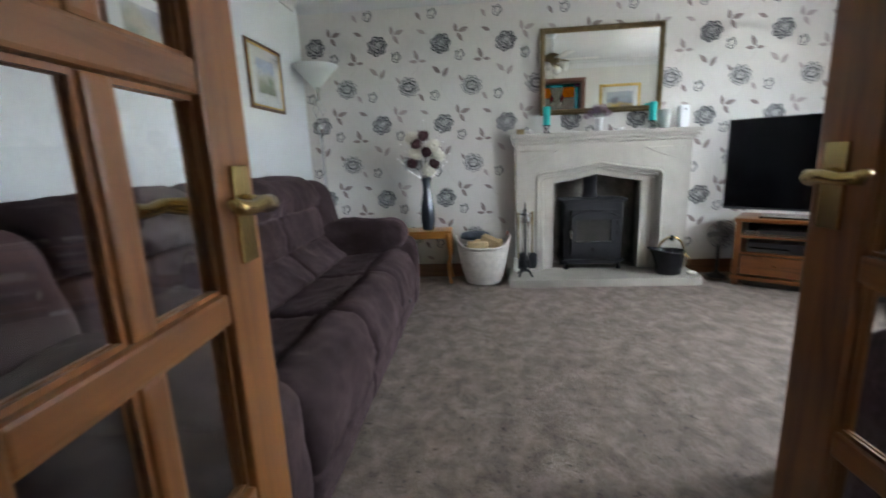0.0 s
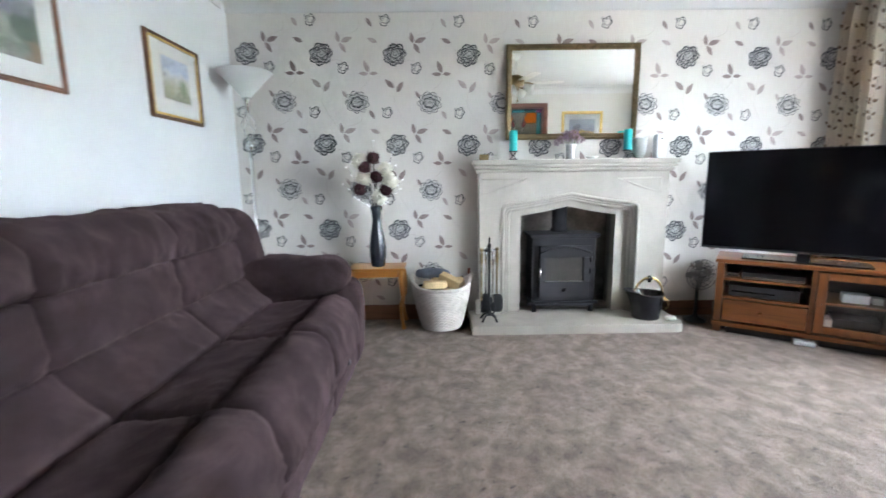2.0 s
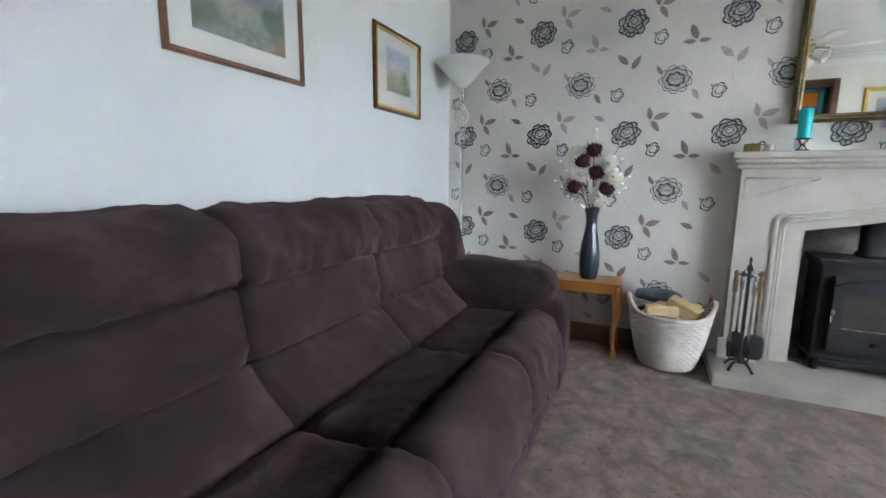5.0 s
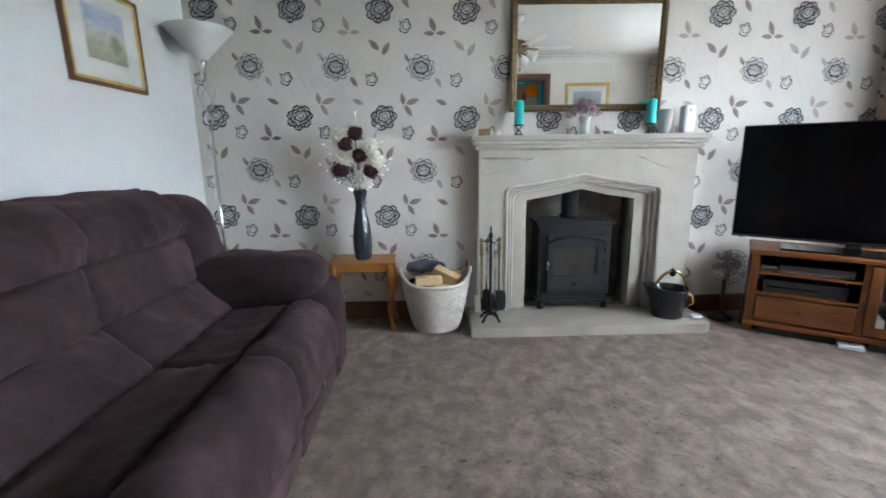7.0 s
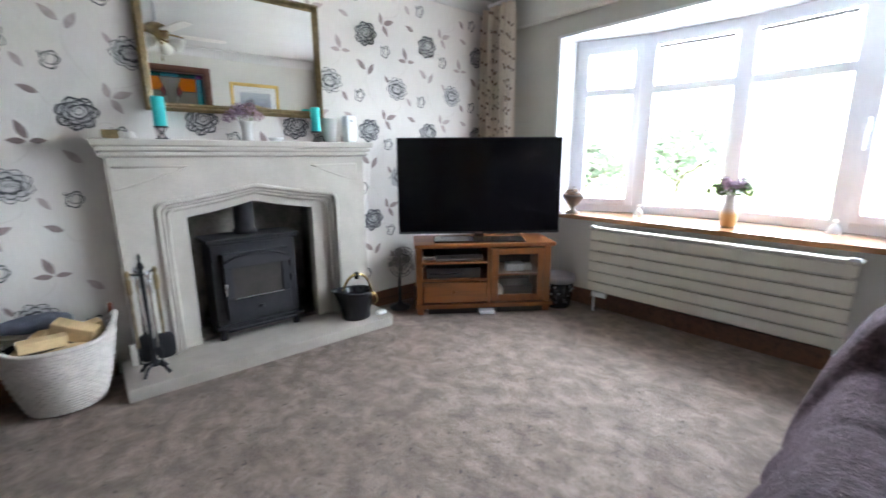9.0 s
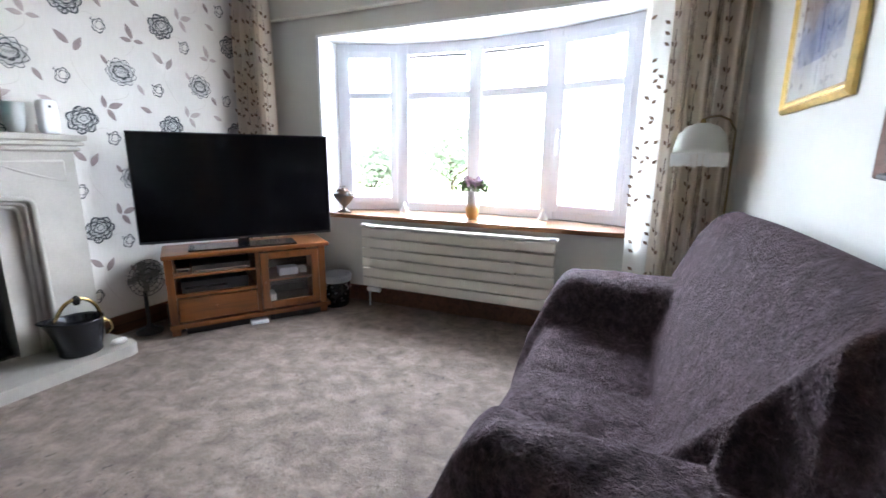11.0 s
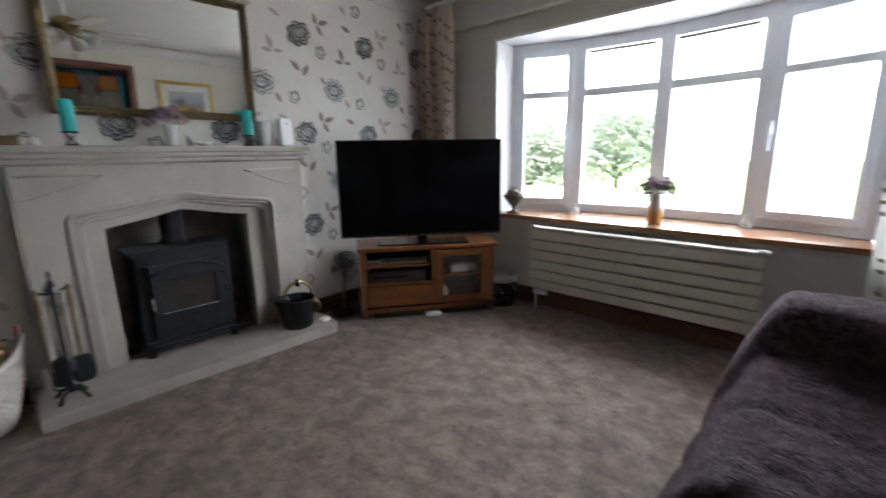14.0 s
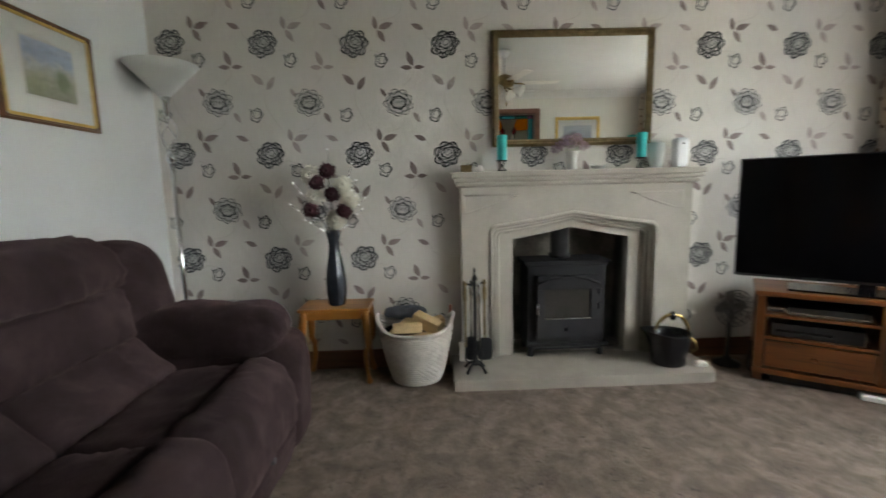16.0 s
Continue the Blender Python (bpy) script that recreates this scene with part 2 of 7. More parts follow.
TABLE_WOOD = wood("yellow_oak", (0.46, 0.19, 0.04), (0.32, 0.12, 0.025), "x", 0.3)
TABLE_LEG = wood("yellow_oak_upright", (0.46, 0.18, 0.038), (0.3, 0.105, 0.02), "z", 0.3)
DOOR_WOOD = wood("oak_door_upright", (0.27, 0.098, 0.024), (0.165, 0.054, 0.013), "z", 0.38)
DOOR_RAIL = wood("oak_door_rail", (0.27, 0.098, 0.024), (0.165, 0.054, 0.013), "y", 0.38)
DARK_WOOD = wood("dark_skirting_wood", (0.17, 0.075, 0.035), (0.09, 0.04, 0.02), "x", 0.4)
SILL_WOOD = wood("sill_oak", (0.30, 0.14, 0.06), (0.17, 0.075, 0.03), "y", 0.22, 9, 0.4)
FRAME_WOOD = wood("walnut_frame", (0.20, 0.085, 0.045), (0.11, 0.045, 0.025), "y", 0.35)
BORROW_WOOD = wood("borrowed_light_lining", (0.085, 0.035, 0.02), (0.045, 0.02, 0.012), "z", 0.5)
BORROW_TRIM = wood("borrowed_light_trim", (0.17, 0.078, 0.05), (0.11, 0.05, 0.032), "x", 0.8, 9, 0.0)
BRASS = plain("polished_brass", (0.56, 0.40, 0.165), 0.22, 1.0, 0.1, 12, 80)
OLD_GOLD = plain("antique_gold", (0.24, 0.175, 0.085), 0.45, 0.6, 0.35, 30, 160, 0.4)
GILT = plain("bright_gilt", (0.72, 0.50, 0.16), 0.35, 0.6, 0.18, 25, 120, 0.2)
CHROME = plain("chrome", (0.78, 0.78, 0.78), 0.15, 1.0, 0.06, 12, 80)
IRON = plain("black_cast_iron", (0.016, 0.016, 0.018), 0.55, 0.2, 0.2, 12, 120, 0.2)
STOVE_PAINT = plain("stove_grey_paint", (0.024, 0.023, 0.025), 0.62, 0.0, 0.2, 10, 120, 0.15)
STOVE_PAINT.node_tree.nodes["Principled BSDF"].inputs["Specular IOR Level"].default_value = 0.2
SOOT = plain("sooty_fireback", (0.27, 0.245, 0.21), 0.95, 0, 0.4, 7, 60, 0.4)
BLACK_GLOSS = plain("black_gloss", (0.012, 0.012, 0.014), 0.16, 0, 0.2)
BLACK_PLASTIC = plain("black_plastic", (0.015, 0.015, 0.017), 0.4, 0, 0.2)
SCREEN = plain("television_screen", (0.003, 0.003, 0.004), 0.12, 0, 0.1)
SCREEN.node_tree.nodes["Principled BSDF"].inputs["Specular IOR Level"].default_value = 0.22
RADIATOR_PAINT = plain("cream_enamel", (0.72, 0.69, 0.59), 0.5, 0, 0.03, 3, 80)
UPVC = plain("white_window_plastic", (0.77, 0.80, 0.85), 0.28, 0, 0.03, 3, 60)
CLEAR, STOVE_GLASS = glass("clear_glass"), plain("smoked_stove_glass", (0.042, 0.038, 0.034), 0.12, 0, 0.25, 9, 40)
FROST, _nt, _b = material("frosted_opal_glass", 0.35)
_b.inputs["Base Color"].default_value = (0.86, 0.86, 0.83, 1)
_b.inputs["Transmission Weight"].default_value = 0.6
OPAL_BOWL = plain("opal_lamp_bowl", (0.84, 0.85, 0.83), 0.4, 0, 0.03)
see_through(OPAL_BOWL, (0.9, 0.9, 0.88), 0.55)
TURQUOISE = plain("turquoise_wax", (0.03, 0.56, 0.55), 0.45, 0, 0.05, 10, 60)
IVORY = plain("ivory_ceramic", (0.74, 0.71, 0.66), 0.35, 0, 0.05, 8, 60)
WICKER = plain("whitewashed_wicker", (0.62, 0.57, 0.52), 0.8, 0, 0.12, 20, 160, 0.3)
LOG_CUT = plain("split_log_face", (0.60, 0.43, 0.23), 0.8, 0, 0.2, 12, 90, 0.3, (1, 0.2, 1))
BARK = plain("log_bark", (0.10, 0.07, 0.045), 0.9, 0, 0.4, 14, 60, 0.6)
DENIM = plain("blue_grey_cloth", (0.13, 0.145, 0.18), 0.9, 0, 0.25, 14, 120, 0.4)
MAROON = plain("maroon_petals", (0.055, 0.006, 0.012), 0.7, 0, 0.4, 40, 200)
CREAM_PETAL = plain("cream_petals", (0.80, 0.77, 0.66), 0.7, 0, 0.12, 40, 200)
LILAC = plain("lilac_petals", (0.36, 0.25, 0.33), 0.8, 0, 0.35, 60, 200)
PINK = plain("dusty_pink_petals", (0.52, 0.34, 0.40), 0.8, 0, 0.3, 60, 200)
GREEN = plain("leaf_green", (0.10, 0.16, 0.05), 0.7, 0, 0.3, 40, 160)
SLATE_VASE = plain("slate_glaze", (0.030, 0.035, 0.047), 0.22, 0, 0.25, 8, 70)
MOUNT = plain("picture_mount_card", (0.80, 0.79, 0.75), 0.8, 0, 0.03, 5, 90)
MIRROR = material("mirror_silver", 0.0, 1.0)[0]
MIRROR.node_tree.nodes["Principled BSDF"].inputs["Base Color"].default_value = (0.86, 0.88, 0.86, 1)


# ---- mesh helpers ----
def ring(bm, pts):
    return [bm.verts.new(p) for p in pts]


def box(bm, x0, y0, z0, x1, y1, z1, bevel=0.0, seg=2):
    r = bmesh.ops.create_cube(bm, size=1)
    for v in r["verts"]:
        v.co = Vector((x0 + (v.co.x + 0.5) * (x1 - x0), y0 + (v.co.y + 0.5) * (y1 - y0), z0 + (v.co.z + 0.5) * (z1 - z0)))
    if bevel:
        edges = list({e for v in r["verts"] for e in v.link_edges})
        bmesh.ops.bevel(bm, geom=edges, offset=bevel, segments=seg, affect="EDGES", profile=0.6)


def lathe(bm, profile, cx=0.0, cy=0.0, seg=24, squash=(1, 1), ripple=None):
    """Turns a list of (radius, z) about an upright axis; ripple(angle) scales the radius."""
    rows = []
    for r, z in profile:
        rows.append(ring(bm, [(cx + r * squash[0] * (ripple(a) if ripple else 1) * math.cos(a), cy + r * squash[1] * (ripple(a) if ripple else 1) * math.sin(a), z)
                              for a in (2 * math.pi * i / seg for i in range(seg))]))
    for a, b in zip(rows, rows[1:]):
        for i in range(seg):
            bm.faces.new((a[i], a[(i + 1) % seg], b[(i + 1) % seg], b[i]))
    if profile[0][0] > 1e-4:
        bm.faces.new(rows[0][::-1])
    if profile[-1][0] > 1e-4:
        bm.faces.new(rows[-1])


def tube(bm, pts, radius, seg=8):
    """A round bar along points; radius is one number or one for each point."""
    pts = [Vector(p) for p in pts]
    radii = radius if isinstance(radius, (list, tuple)) else [radius] * len(pts)
    rows, side = [], None
    for i, p in enumerate(pts):
        d = (pts[min(i + 1, len(pts) - 1)] - pts[max(i - 1, 0)]).normalized()
        if side is None:
            side = d.orthogonal().normalized()
        side = (side - d * side.dot(d)).normalized()
        up = d.cross(side)
        rows.append(ring(bm, [p + radii[i] * (math.cos(a) * side + math.sin(a) * up) for a in (2 * math.pi * k / seg for k in range(seg))]))
    for a, b in zip(rows, rows[1:]):
        for i in range(seg):
            bm.faces.new((a[i], a[(i + 1) % seg], b[(i + 1) % seg], b[i]))
    bm.faces.new(rows[0][::-1])
    bm.faces.new(rows[-1])


def prism(bm, poly, put_at, a, b):
    """Sweeps a closed outline from a to b; put_at(u, v, w) gives the place of outline point (u, v) at depth w."""
    lo, hi = ring(bm, [put_at(u, v, a) for u, v in poly]), ring(bm, [put_at(u, v, b) for u, v in poly])
    n = len(poly)
    for i in range(n):
        bm.faces.new((lo[i], lo[(i + 1) % n], hi[(i + 1) % n], hi[i]))
    bm.faces.new(lo[::-1])
    bm.faces.new(hi)


def soft(bm, centre, size, power=4.0, cuts=14, warp=0.0, scale=6.0, turn=None, shape=None, seed=0.0, radius=0.0):
    """A padded block: a cube whose corners are rounded by a power norm, or to a radius, then creased by noise. shape(p) may bend it in unit space."""
    n, half, seen = cuts + 1, Vector(size) / 2, {}
    for axis in range(3):
        for sign in (-1, 1):
            def corner(i, j):
                c = [0, 0, 0]
                c[axis], c[(axis + 1) % 3], c[(axis + 2) % 3] = sign * n, 2 * i - n, 2 * j - n
                c = tuple(c)
                if c not in seen:
                    seen[c] = bm.verts.new(c)
                return seen[c]
            for i in range(n):
                for j in range(n):
                    q = (corner(i, j), corner(i + 1, j), corner(i + 1, j + 1), corner(i, j + 1))
                    bm.faces.new(q if sign > 0 else q[::-1])
    for v in seen.values():
        p = v.co / n
        big = max(abs(p.x), abs(p.y), abs(p.z))
        norm = (abs(p.x) ** power + abs(p.y) ** power + abs(p.z) ** power) ** (1 / power)
        q = p * (big / norm)
        if radius:
            s = Vector([math.sin(math.pi / 2 * c) * h for c, h in zip(p, half)])
            core = Vector([max(-(h - radius), min(h - radius, c)) for c, h in zip(s, half)])
            s = core + (s - core).normalized() * radius
            q = Vector([c / h for c, h in zip(s, half)])
        if shape:
            q = shape(q)
        w = Vector((q.x * half.x, q.y * half.y, q.z * half.z))
        if warp:
            n1 = noise.noise_vector(w * scale + Vector((seed, seed * 1.7, 0)))
            n2 = noise.noise_vector(w * scale * 3.1 + Vector((0, seed, 3)))
            w += n1 * warp + n2 * warp * 0.35
        if turn:
            w = turn @ w
        v.co = w + Vector(centre)


def mesh_of(name, bm, mat, smooth=False):
    bmesh.ops.recalc_face_normals(bm, faces=bm.faces)
    me = bpy.data.meshes.new(name)
    bm.to_mesh(me)
    bm.free()
    me.materials.append(mat)
    if smooth:
        me.polygons.foreach_set("use_smooth", [True] * len(me.polygons))
    return me


def root_of(ob):
    while ob.parent:
        ob = ob.parent
    return ob


def part(name, bm, mat, parent, label="", smooth=False, local=False):
    """One mesh object under a thing or a part. Its points are in the world, or with local in the thing's own frame."""
    if not local:
        bm.transform(root_of(parent).matrix_basis.inverted())
    ob = new(name, mesh_of(name, bm, mat, smooth))
    ob.parent = parent
    return tagged(ob, label)


def thing(name, m, label, category, group=""):
    ob = new(name)
    ob.empty_display_size = 0.05
    ob.matrix_basis = m
    return tagged(ob, label, category, group)


def solid(name, bm, mat, label="", category="", kind="", smooth=False, group="", at=None):
    if at is not None:
        bm.transform(Matrix.Translation(at).inverted())
    ob = new(name, mesh_of(name, bm, mat, smooth))
    if at is not None:
        ob.location = at
    return tagged(ob, label, category, group, kind)


def built(fn, *args, **kw):
    bm = bmesh.new()
    fn(bm, *args, **kw)
    return bm


def boxes(rows, bevel=0.0):
    bm = bmesh.new()
    for r in rows:
        box(bm, *r, bevel)
    return bm


# ---- plan ----
WEST, EAST, NORTH, SOUTH, PORCH = -1.56, 3.44, 4.33, 0.58, 0.26   # room faces of the walls
STEP = 0.82                                                    # where the south wall steps back to the doors
TOP = 2.58                                                     # ceiling
HALL_Y, HALL_E = -2.2, 3.44
DOOR_W, DOOR_E, DOOR_TOP = -0.36, 0.64, 2.06
BAY_S, BAY_N, BAY_SILL, BAY_TOP = 1.11, 3.60, 0.750, 2.165
BOW = [(3.70, 3.575), (3.92, 3.06), (4.0, 2.40), (3.93, 1.745), (3.74, 1.135)]   # mullion centres in plan
PANE_S, PANE_TOP = (0.92, 1.715), 2.28                        # the borrowed light in the south wall: x range, top
PANE_BOT = 1.23

solid("floor", boxes([(WEST - 0.2, HALL_Y - 0.2, -0.12, EAST + 0.2, NORTH + 0.25, 0)]), CARPET, "mottled taupe cut-pile fitted carpet", "floor", "structure")
solid("wall_north", boxes([(WEST - 0.2, NORTH, 0, 0.70, NORTH + 0.25, TOP), (1.58, NORTH, 0, EAST + 0.2, NORTH + 0.25, TOP), (0.70, NORTH, 1.06, 1.58, NORTH + 0.25, TOP)]), PAPER,
      "cream wallpapered wall with grey flowers", "wall", "structure")
solid("wall_west", boxes([(WEST - 0.2, PORCH - 0.14, 0, WEST, NORTH, TOP)]), WHITE_WALL, "plain white painted wall", "wall", "structure")
solid("wall_east", boxes([(EAST, BAY_N, 0, EAST + 0.16, NORTH, TOP), (EAST, HALL_Y, 0, EAST + 0.16, -1.2, TOP), (EAST, -1.2, 0, EAST + 0.16, 0.1, 1.4), (EAST, -1.2, 1.75, EAST + 0.16, 0.1, TOP), (EAST, 0.1, 0, EAST + 0.16, BAY_S, TOP), (EAST, BAY_S, 0, EAST + 0.16, BAY_N, BAY_SILL - 0.035),
                          (EAST, BAY_S, BAY_TOP + 0.02, EAST + 0.16, BAY_N, TOP)]), CREAM_WALL, "cream painted wall round the bow window", "wall", "structure")
solid("wall_south", boxes([(PANE_S[1] + 0.0, SOUTH - 0.26, 0, EAST, SOUTH, TOP), (STEP, SOUTH - 0.26, 0, PANE_S[1], SOUTH, PANE_BOT), (STEP, SOUTH - 0.26, PANE_TOP, PANE_S[1], SOUTH, TOP),
                           (STEP, SOUTH - 0.26, PANE_BOT, PANE_S[0], SOUTH, PANE_TOP),
                           (DOOR_E + 0.03, PORCH - 0.14, 0, STEP, PORCH, TOP), (WEST, PORCH - 0.14, 0, DOOR_W - 0.03, PORCH, TOP),
                           (DOOR_W - 0.03, PORCH - 0.14, DOOR_TOP + 0.03, DOOR_E + 0.03, PORCH, TOP)]), CREAM_WALL, "pale cream painted wall behind the draped sofa", "wall", "structure")
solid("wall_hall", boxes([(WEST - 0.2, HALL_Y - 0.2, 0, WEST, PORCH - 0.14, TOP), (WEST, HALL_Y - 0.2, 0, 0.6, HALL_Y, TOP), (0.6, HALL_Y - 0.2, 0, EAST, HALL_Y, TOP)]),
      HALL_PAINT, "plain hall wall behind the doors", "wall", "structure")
solid("ceiling", boxes([(WEST - 0.2, HALL_Y - 0.2, TOP, EAST + 0.2, NORTH + 0.25, TOP + 0.12)]), CEILING_PAINT, "smooth white painted ceiling", "ceiling", "structure")


def coving(bm, p, q, inward, size=0.10):
    """A concave cornice from p to q; inward is the way from the wall into the room."""
    arc = [(0, 0), (0, -size), (0.012, -size)] + [(0.012 + (size - 0.024) * (1 - math.cos(a)), -size + (size - 0.012) * math.sin(a)) for a in (math.pi / 2 * i / 8 for i in range(9))] + [(size, -0.012), (size, 0)]
    p, q, n = Vector(p), Vector(q), Vector(inward)
    prism(bm, arc, lambda u, v, w: p.lerp(q, w) + n * u + Vector((0, 0, v)), 0, 1)


bm = bmesh.new()
coving(bm, (WEST, NORTH - 0.001, TOP - 0.002), (EAST, NORTH - 0.001, TOP - 0.002), (0, -1, 0))
coving(bm, (WEST + 0.001, PORCH, TOP - 0.002), (WEST + 0.001, NORTH - 0.1, TOP - 0.002), (1, 0, 0))
coving(bm, (STEP, SOUTH + 0.001, TOP - 0.002), (EAST - 0.1, SOUTH + 0.001, TOP - 0.002), (0, 1, 0))
coving(bm, (WEST + 0.1, PORCH + 0.001, TOP - 0.002), (STEP, PORCH + 0.001, TOP - 0.002), (0, 1, 0))
solid("trim", bm, CEILING_PAINT, "white plaster coving along the ceiling", "coving", "structure")
# boxed beam over the bow window
solid("beam", boxes([(EAST - 0.075, SOUTH, 2.315, EAST - 0.002, NORTH - 0.002, TOP - 0.002)], 0.012), CREAM_WALL, "cream plastered beam over the window wall", "beam", "structure")

bm = boxes([(WEST, NORTH - 0.02, 0, 0.31, NORTH - 0.001, 0.13), (2.0, NORTH - 0.02, 0, EAST, NORTH - 0.001, 0.13),
            (WEST + 0.001, PORCH, 0, WEST + 0.02, NORTH - 0.02, 0.13), (EAST - 0.02, SOUTH + 0.02, 0, EAST - 0.001, NORTH - 0.02, 0.13), (STEP, SOUTH + 0.001, 0, EAST - 0.02, SOUTH + 0.02, 0.13)], 0.004)
solid("baseboard", bm, DARK_WOOD, "dark-stained wooden skirting board", "skirting", "structure")

# ---- bow window ----
window = thing("window_1", pose(3.7, 2.35, BAY_SILL), "white plastic four-light bow window, top lights over tall panes", "window")
tagged(window, kind="structure")


def between(p, q, off, lo, hi, z0, z1, depth, bm, bevel=0.006):
    """A bar in the facet p-q from fraction lo to hi, centred on the facet, of that depth."""
    p, q = Vector((*p, 0)), Vector((*q, 0))
    d = (q - p).normalized()
    n = Vector((d.y, -d.x, 0))
    m = Matrix((( d.x, n.x, 0, p.x), (d.y, n.y, 0, p.y), (0, 0, 1, 0), (0, 0, 0, 1)))
    tmp = built(box, lo, off - depth / 2, z0, hi, off + depth / 2, z1, bevel)
    tmp.transform(m)
    me = bpy.data.meshes.new("tmp")
    tmp.to_mesh(me)
    tmp.free()
    bm.from_mesh(me)
    bpy.data.meshes.remove(me)


VENT_GREY = plain("vent_grey", (0.30, 0.30, 0.31), 0.5)
FRAME_LO, FRAME_HI, TRANSOM = BAY_SILL, BAY_TOP - 0.002, 1.745
for i, (p, q) in enumerate(zip(BOW, BOW[1:])):
    length = (Vector(q) - Vector(p)).length
    bm = bmesh.new()
    between(p, q, 0, 0.03, length - 0.03, FRAME_LO, FRAME_LO + 0.075, 0.07, bm)
    between(p, q, 0, 0.03, length - 0.03, FRAME_HI - 0.085, FRAME_HI, 0.07, bm)
    between(p, q, 0, 0.0, 0.062, FRAME_LO, FRAME_HI, 0.085, bm)
    between(p, q, 0, length - 0.062, length, FRAME_LO, FRAME_HI, 0.085, bm)
    between(p, q, 0, 0.05, length - 0.05, TRANSOM - 0.03, TRANSOM + 0.03, 0.068, bm)
    frame_ob = part("window_frame", bm, UPVC, window)
    opening = i in (0, 3)
    lights = [(FRAME_LO + 0.075, TRANSOM - 0.03), (TRANSOM + 0.03, FRAME_HI - 0.075)] if not opening else [(FRAME_LO + 0.075, FRAME_HI - 0.075)]
    if opening:   # casements with their own sash and glazing bar
        bm = bmesh.new()
        z0, z1 = FRAME_LO + 0.062, FRAME_HI - 0.062
        for lo, hi, a, b in ((0.05, 0.106, z0, z1), (length - 0.106, length - 0.05, z0, z1), (0.106, length - 0.106, z0, z0 + 0.055), (0.106, length - 0.106, z1 - 0.055, z1), (0.106, length - 0.106, TRANSOM - 0.026, TRANSOM + 0.022)):
            between(p, q, 0.03, lo, hi, a, b, 0.05, bm)
        sash = part("sash", bm, UPVC, window, "white opening casement")
        bm = bmesh.new()
        at = length - 0.07 if i == 0 else 0.07
        between(p, q, 0.075, at - 0.01, at + 0.01, 1.36, 1.44, 0.03, bm, 0.004)
        between(p, q, 0.09, at - 0.008, at + 0.008, 1.25, 1.40, 0.016, bm, 0.004)
        part("window_handle", bm, UPVC, sash, "white window catch")
    else:         # trickle vent and blind roll behind the head
        bm = bmesh.new()
        between(p, q, 0.045, 0.08, length - 0.08, FRAME_HI - 0.118, FRAME_HI - 0.100, 0.03, bm, 0.003)
        part("vent", bm, VENT_GREY, window, "grey trickle vent slot")
    for z0, z1 in ((FRAME_LO + 0.07, TRANSOM - 0.02), (TRANSOM + 0.02, FRAME_HI - 0.07)):
        bm = bmesh.new()
        between(p, q, 0.0, 0.04, length - 0.04, z0, z1, 0.006, bm, 0)
        pane = part("pane", bm, CLEAR, window)
        pane.visible_shadow = False
bm = bmesh.new()
for x, y in BOW[1:-1]:
    lathe(bm, [(0.046, FRAME_LO), (0.046, FRAME_HI)], x, y, 12)
part("mullion", bm, UPVC, window, "white round corner posts")

# bay reveal: soffit, cheeks, apron outside
outline = [(EAST + 0.003, BAY_N), (3.70, BAY_N)] + [(x + 0.06, y) for x, y in BOW] + [(3.74, BAY_S), (EAST + 0.003, BAY_S)]
bm = built(prism, outline, lambda u, v, w: (u, v, w), BAY_TOP, BAY_TOP + 0.16)
solid("bay_soffit", bm, GLOSS_WHITE, "glossy white ceiling of the window bay", "soffit", "structure")
bm = built(prism, [(x, y) for x, y in outline], lambda u, v, w: (u, v, w), -0.1, BAY_SILL - 0.037)
bmesh.ops.scale(bm, vec=(1, 1, 1), verts=bm.verts)
for v in bm.verts:
    v.co.x = max(v.co.x, EAST + 0.17)
solid("bay_base", bm, CREAM_WALL, "rendered apron under the bow window", "wall", "structure")
bm = boxes([(EAST - 0.004, BAY_N - 0.03, BAY_SILL, 3.73, BAY_N - 0.003, BAY_TOP), (EAST - 0.004, BAY_S + 0.003, BAY_SILL, 3.77, BAY_S + 0.03, BAY_TOP)], 0.004)
solid("window_reveal", bm, GLOSS_WHITE, "white painted cheeks of the window bay", "reveal", "structure")
sill_poly = [(EAST - 0.05, BAY_N - 0.032), (3.68, BAY_N - 0.032)] + [(x - 0.0, y) for x, y in BOW] + [(3.72, BAY_S + 0.032), (EAST - 0.05, BAY_S + 0.032)]
bm = built(prism, sill_poly, lambda u, v, w: (u, v, w), BAY_SILL - 0.034, BAY_SILL - 0.001)
bmesh.ops.bevel(bm, geom=[e for e in bm.edges if all(v.co.x < EAST for v in e.verts)], offset=0.008, segments=2, affect="EDGES")
solid("window_sill", bm, SILL_WOOD, "varnished oak window board", "window sill", "structure")

# ---- double doors ----
bm = boxes([(DOOR_W - 0.03, PORCH - 0.16, 0, DOOR_W, PORCH + 0.012, DOOR_TOP), (DOOR_E, PORCH - 0.16, 0, DOOR_E + 0.03, PORCH + 0.012, DOOR_TOP), (DOOR_W - 0.03, PORCH - 0.16, DOOR_TOP, DOOR_E + 0.03, PORCH + 0.012, DOOR_TOP + 0.03),
            (DOOR_W - 0.09, PORCH + 0.001, 0, DOOR_W - 0.015, PORCH + 0.018, DOOR_TOP + 0.09), (DOOR_E + 0.015, PORCH + 0.001, 0, DOOR_E + 0.09, PORCH + 0.018, DOOR_TOP + 0.09),
            (DOOR_W - 0.015, PORCH + 0.001, DOOR_TOP + 0.015, DOOR_E + 0.015, PORCH + 0.018, DOOR_TOP + 0.09)], 0.004)
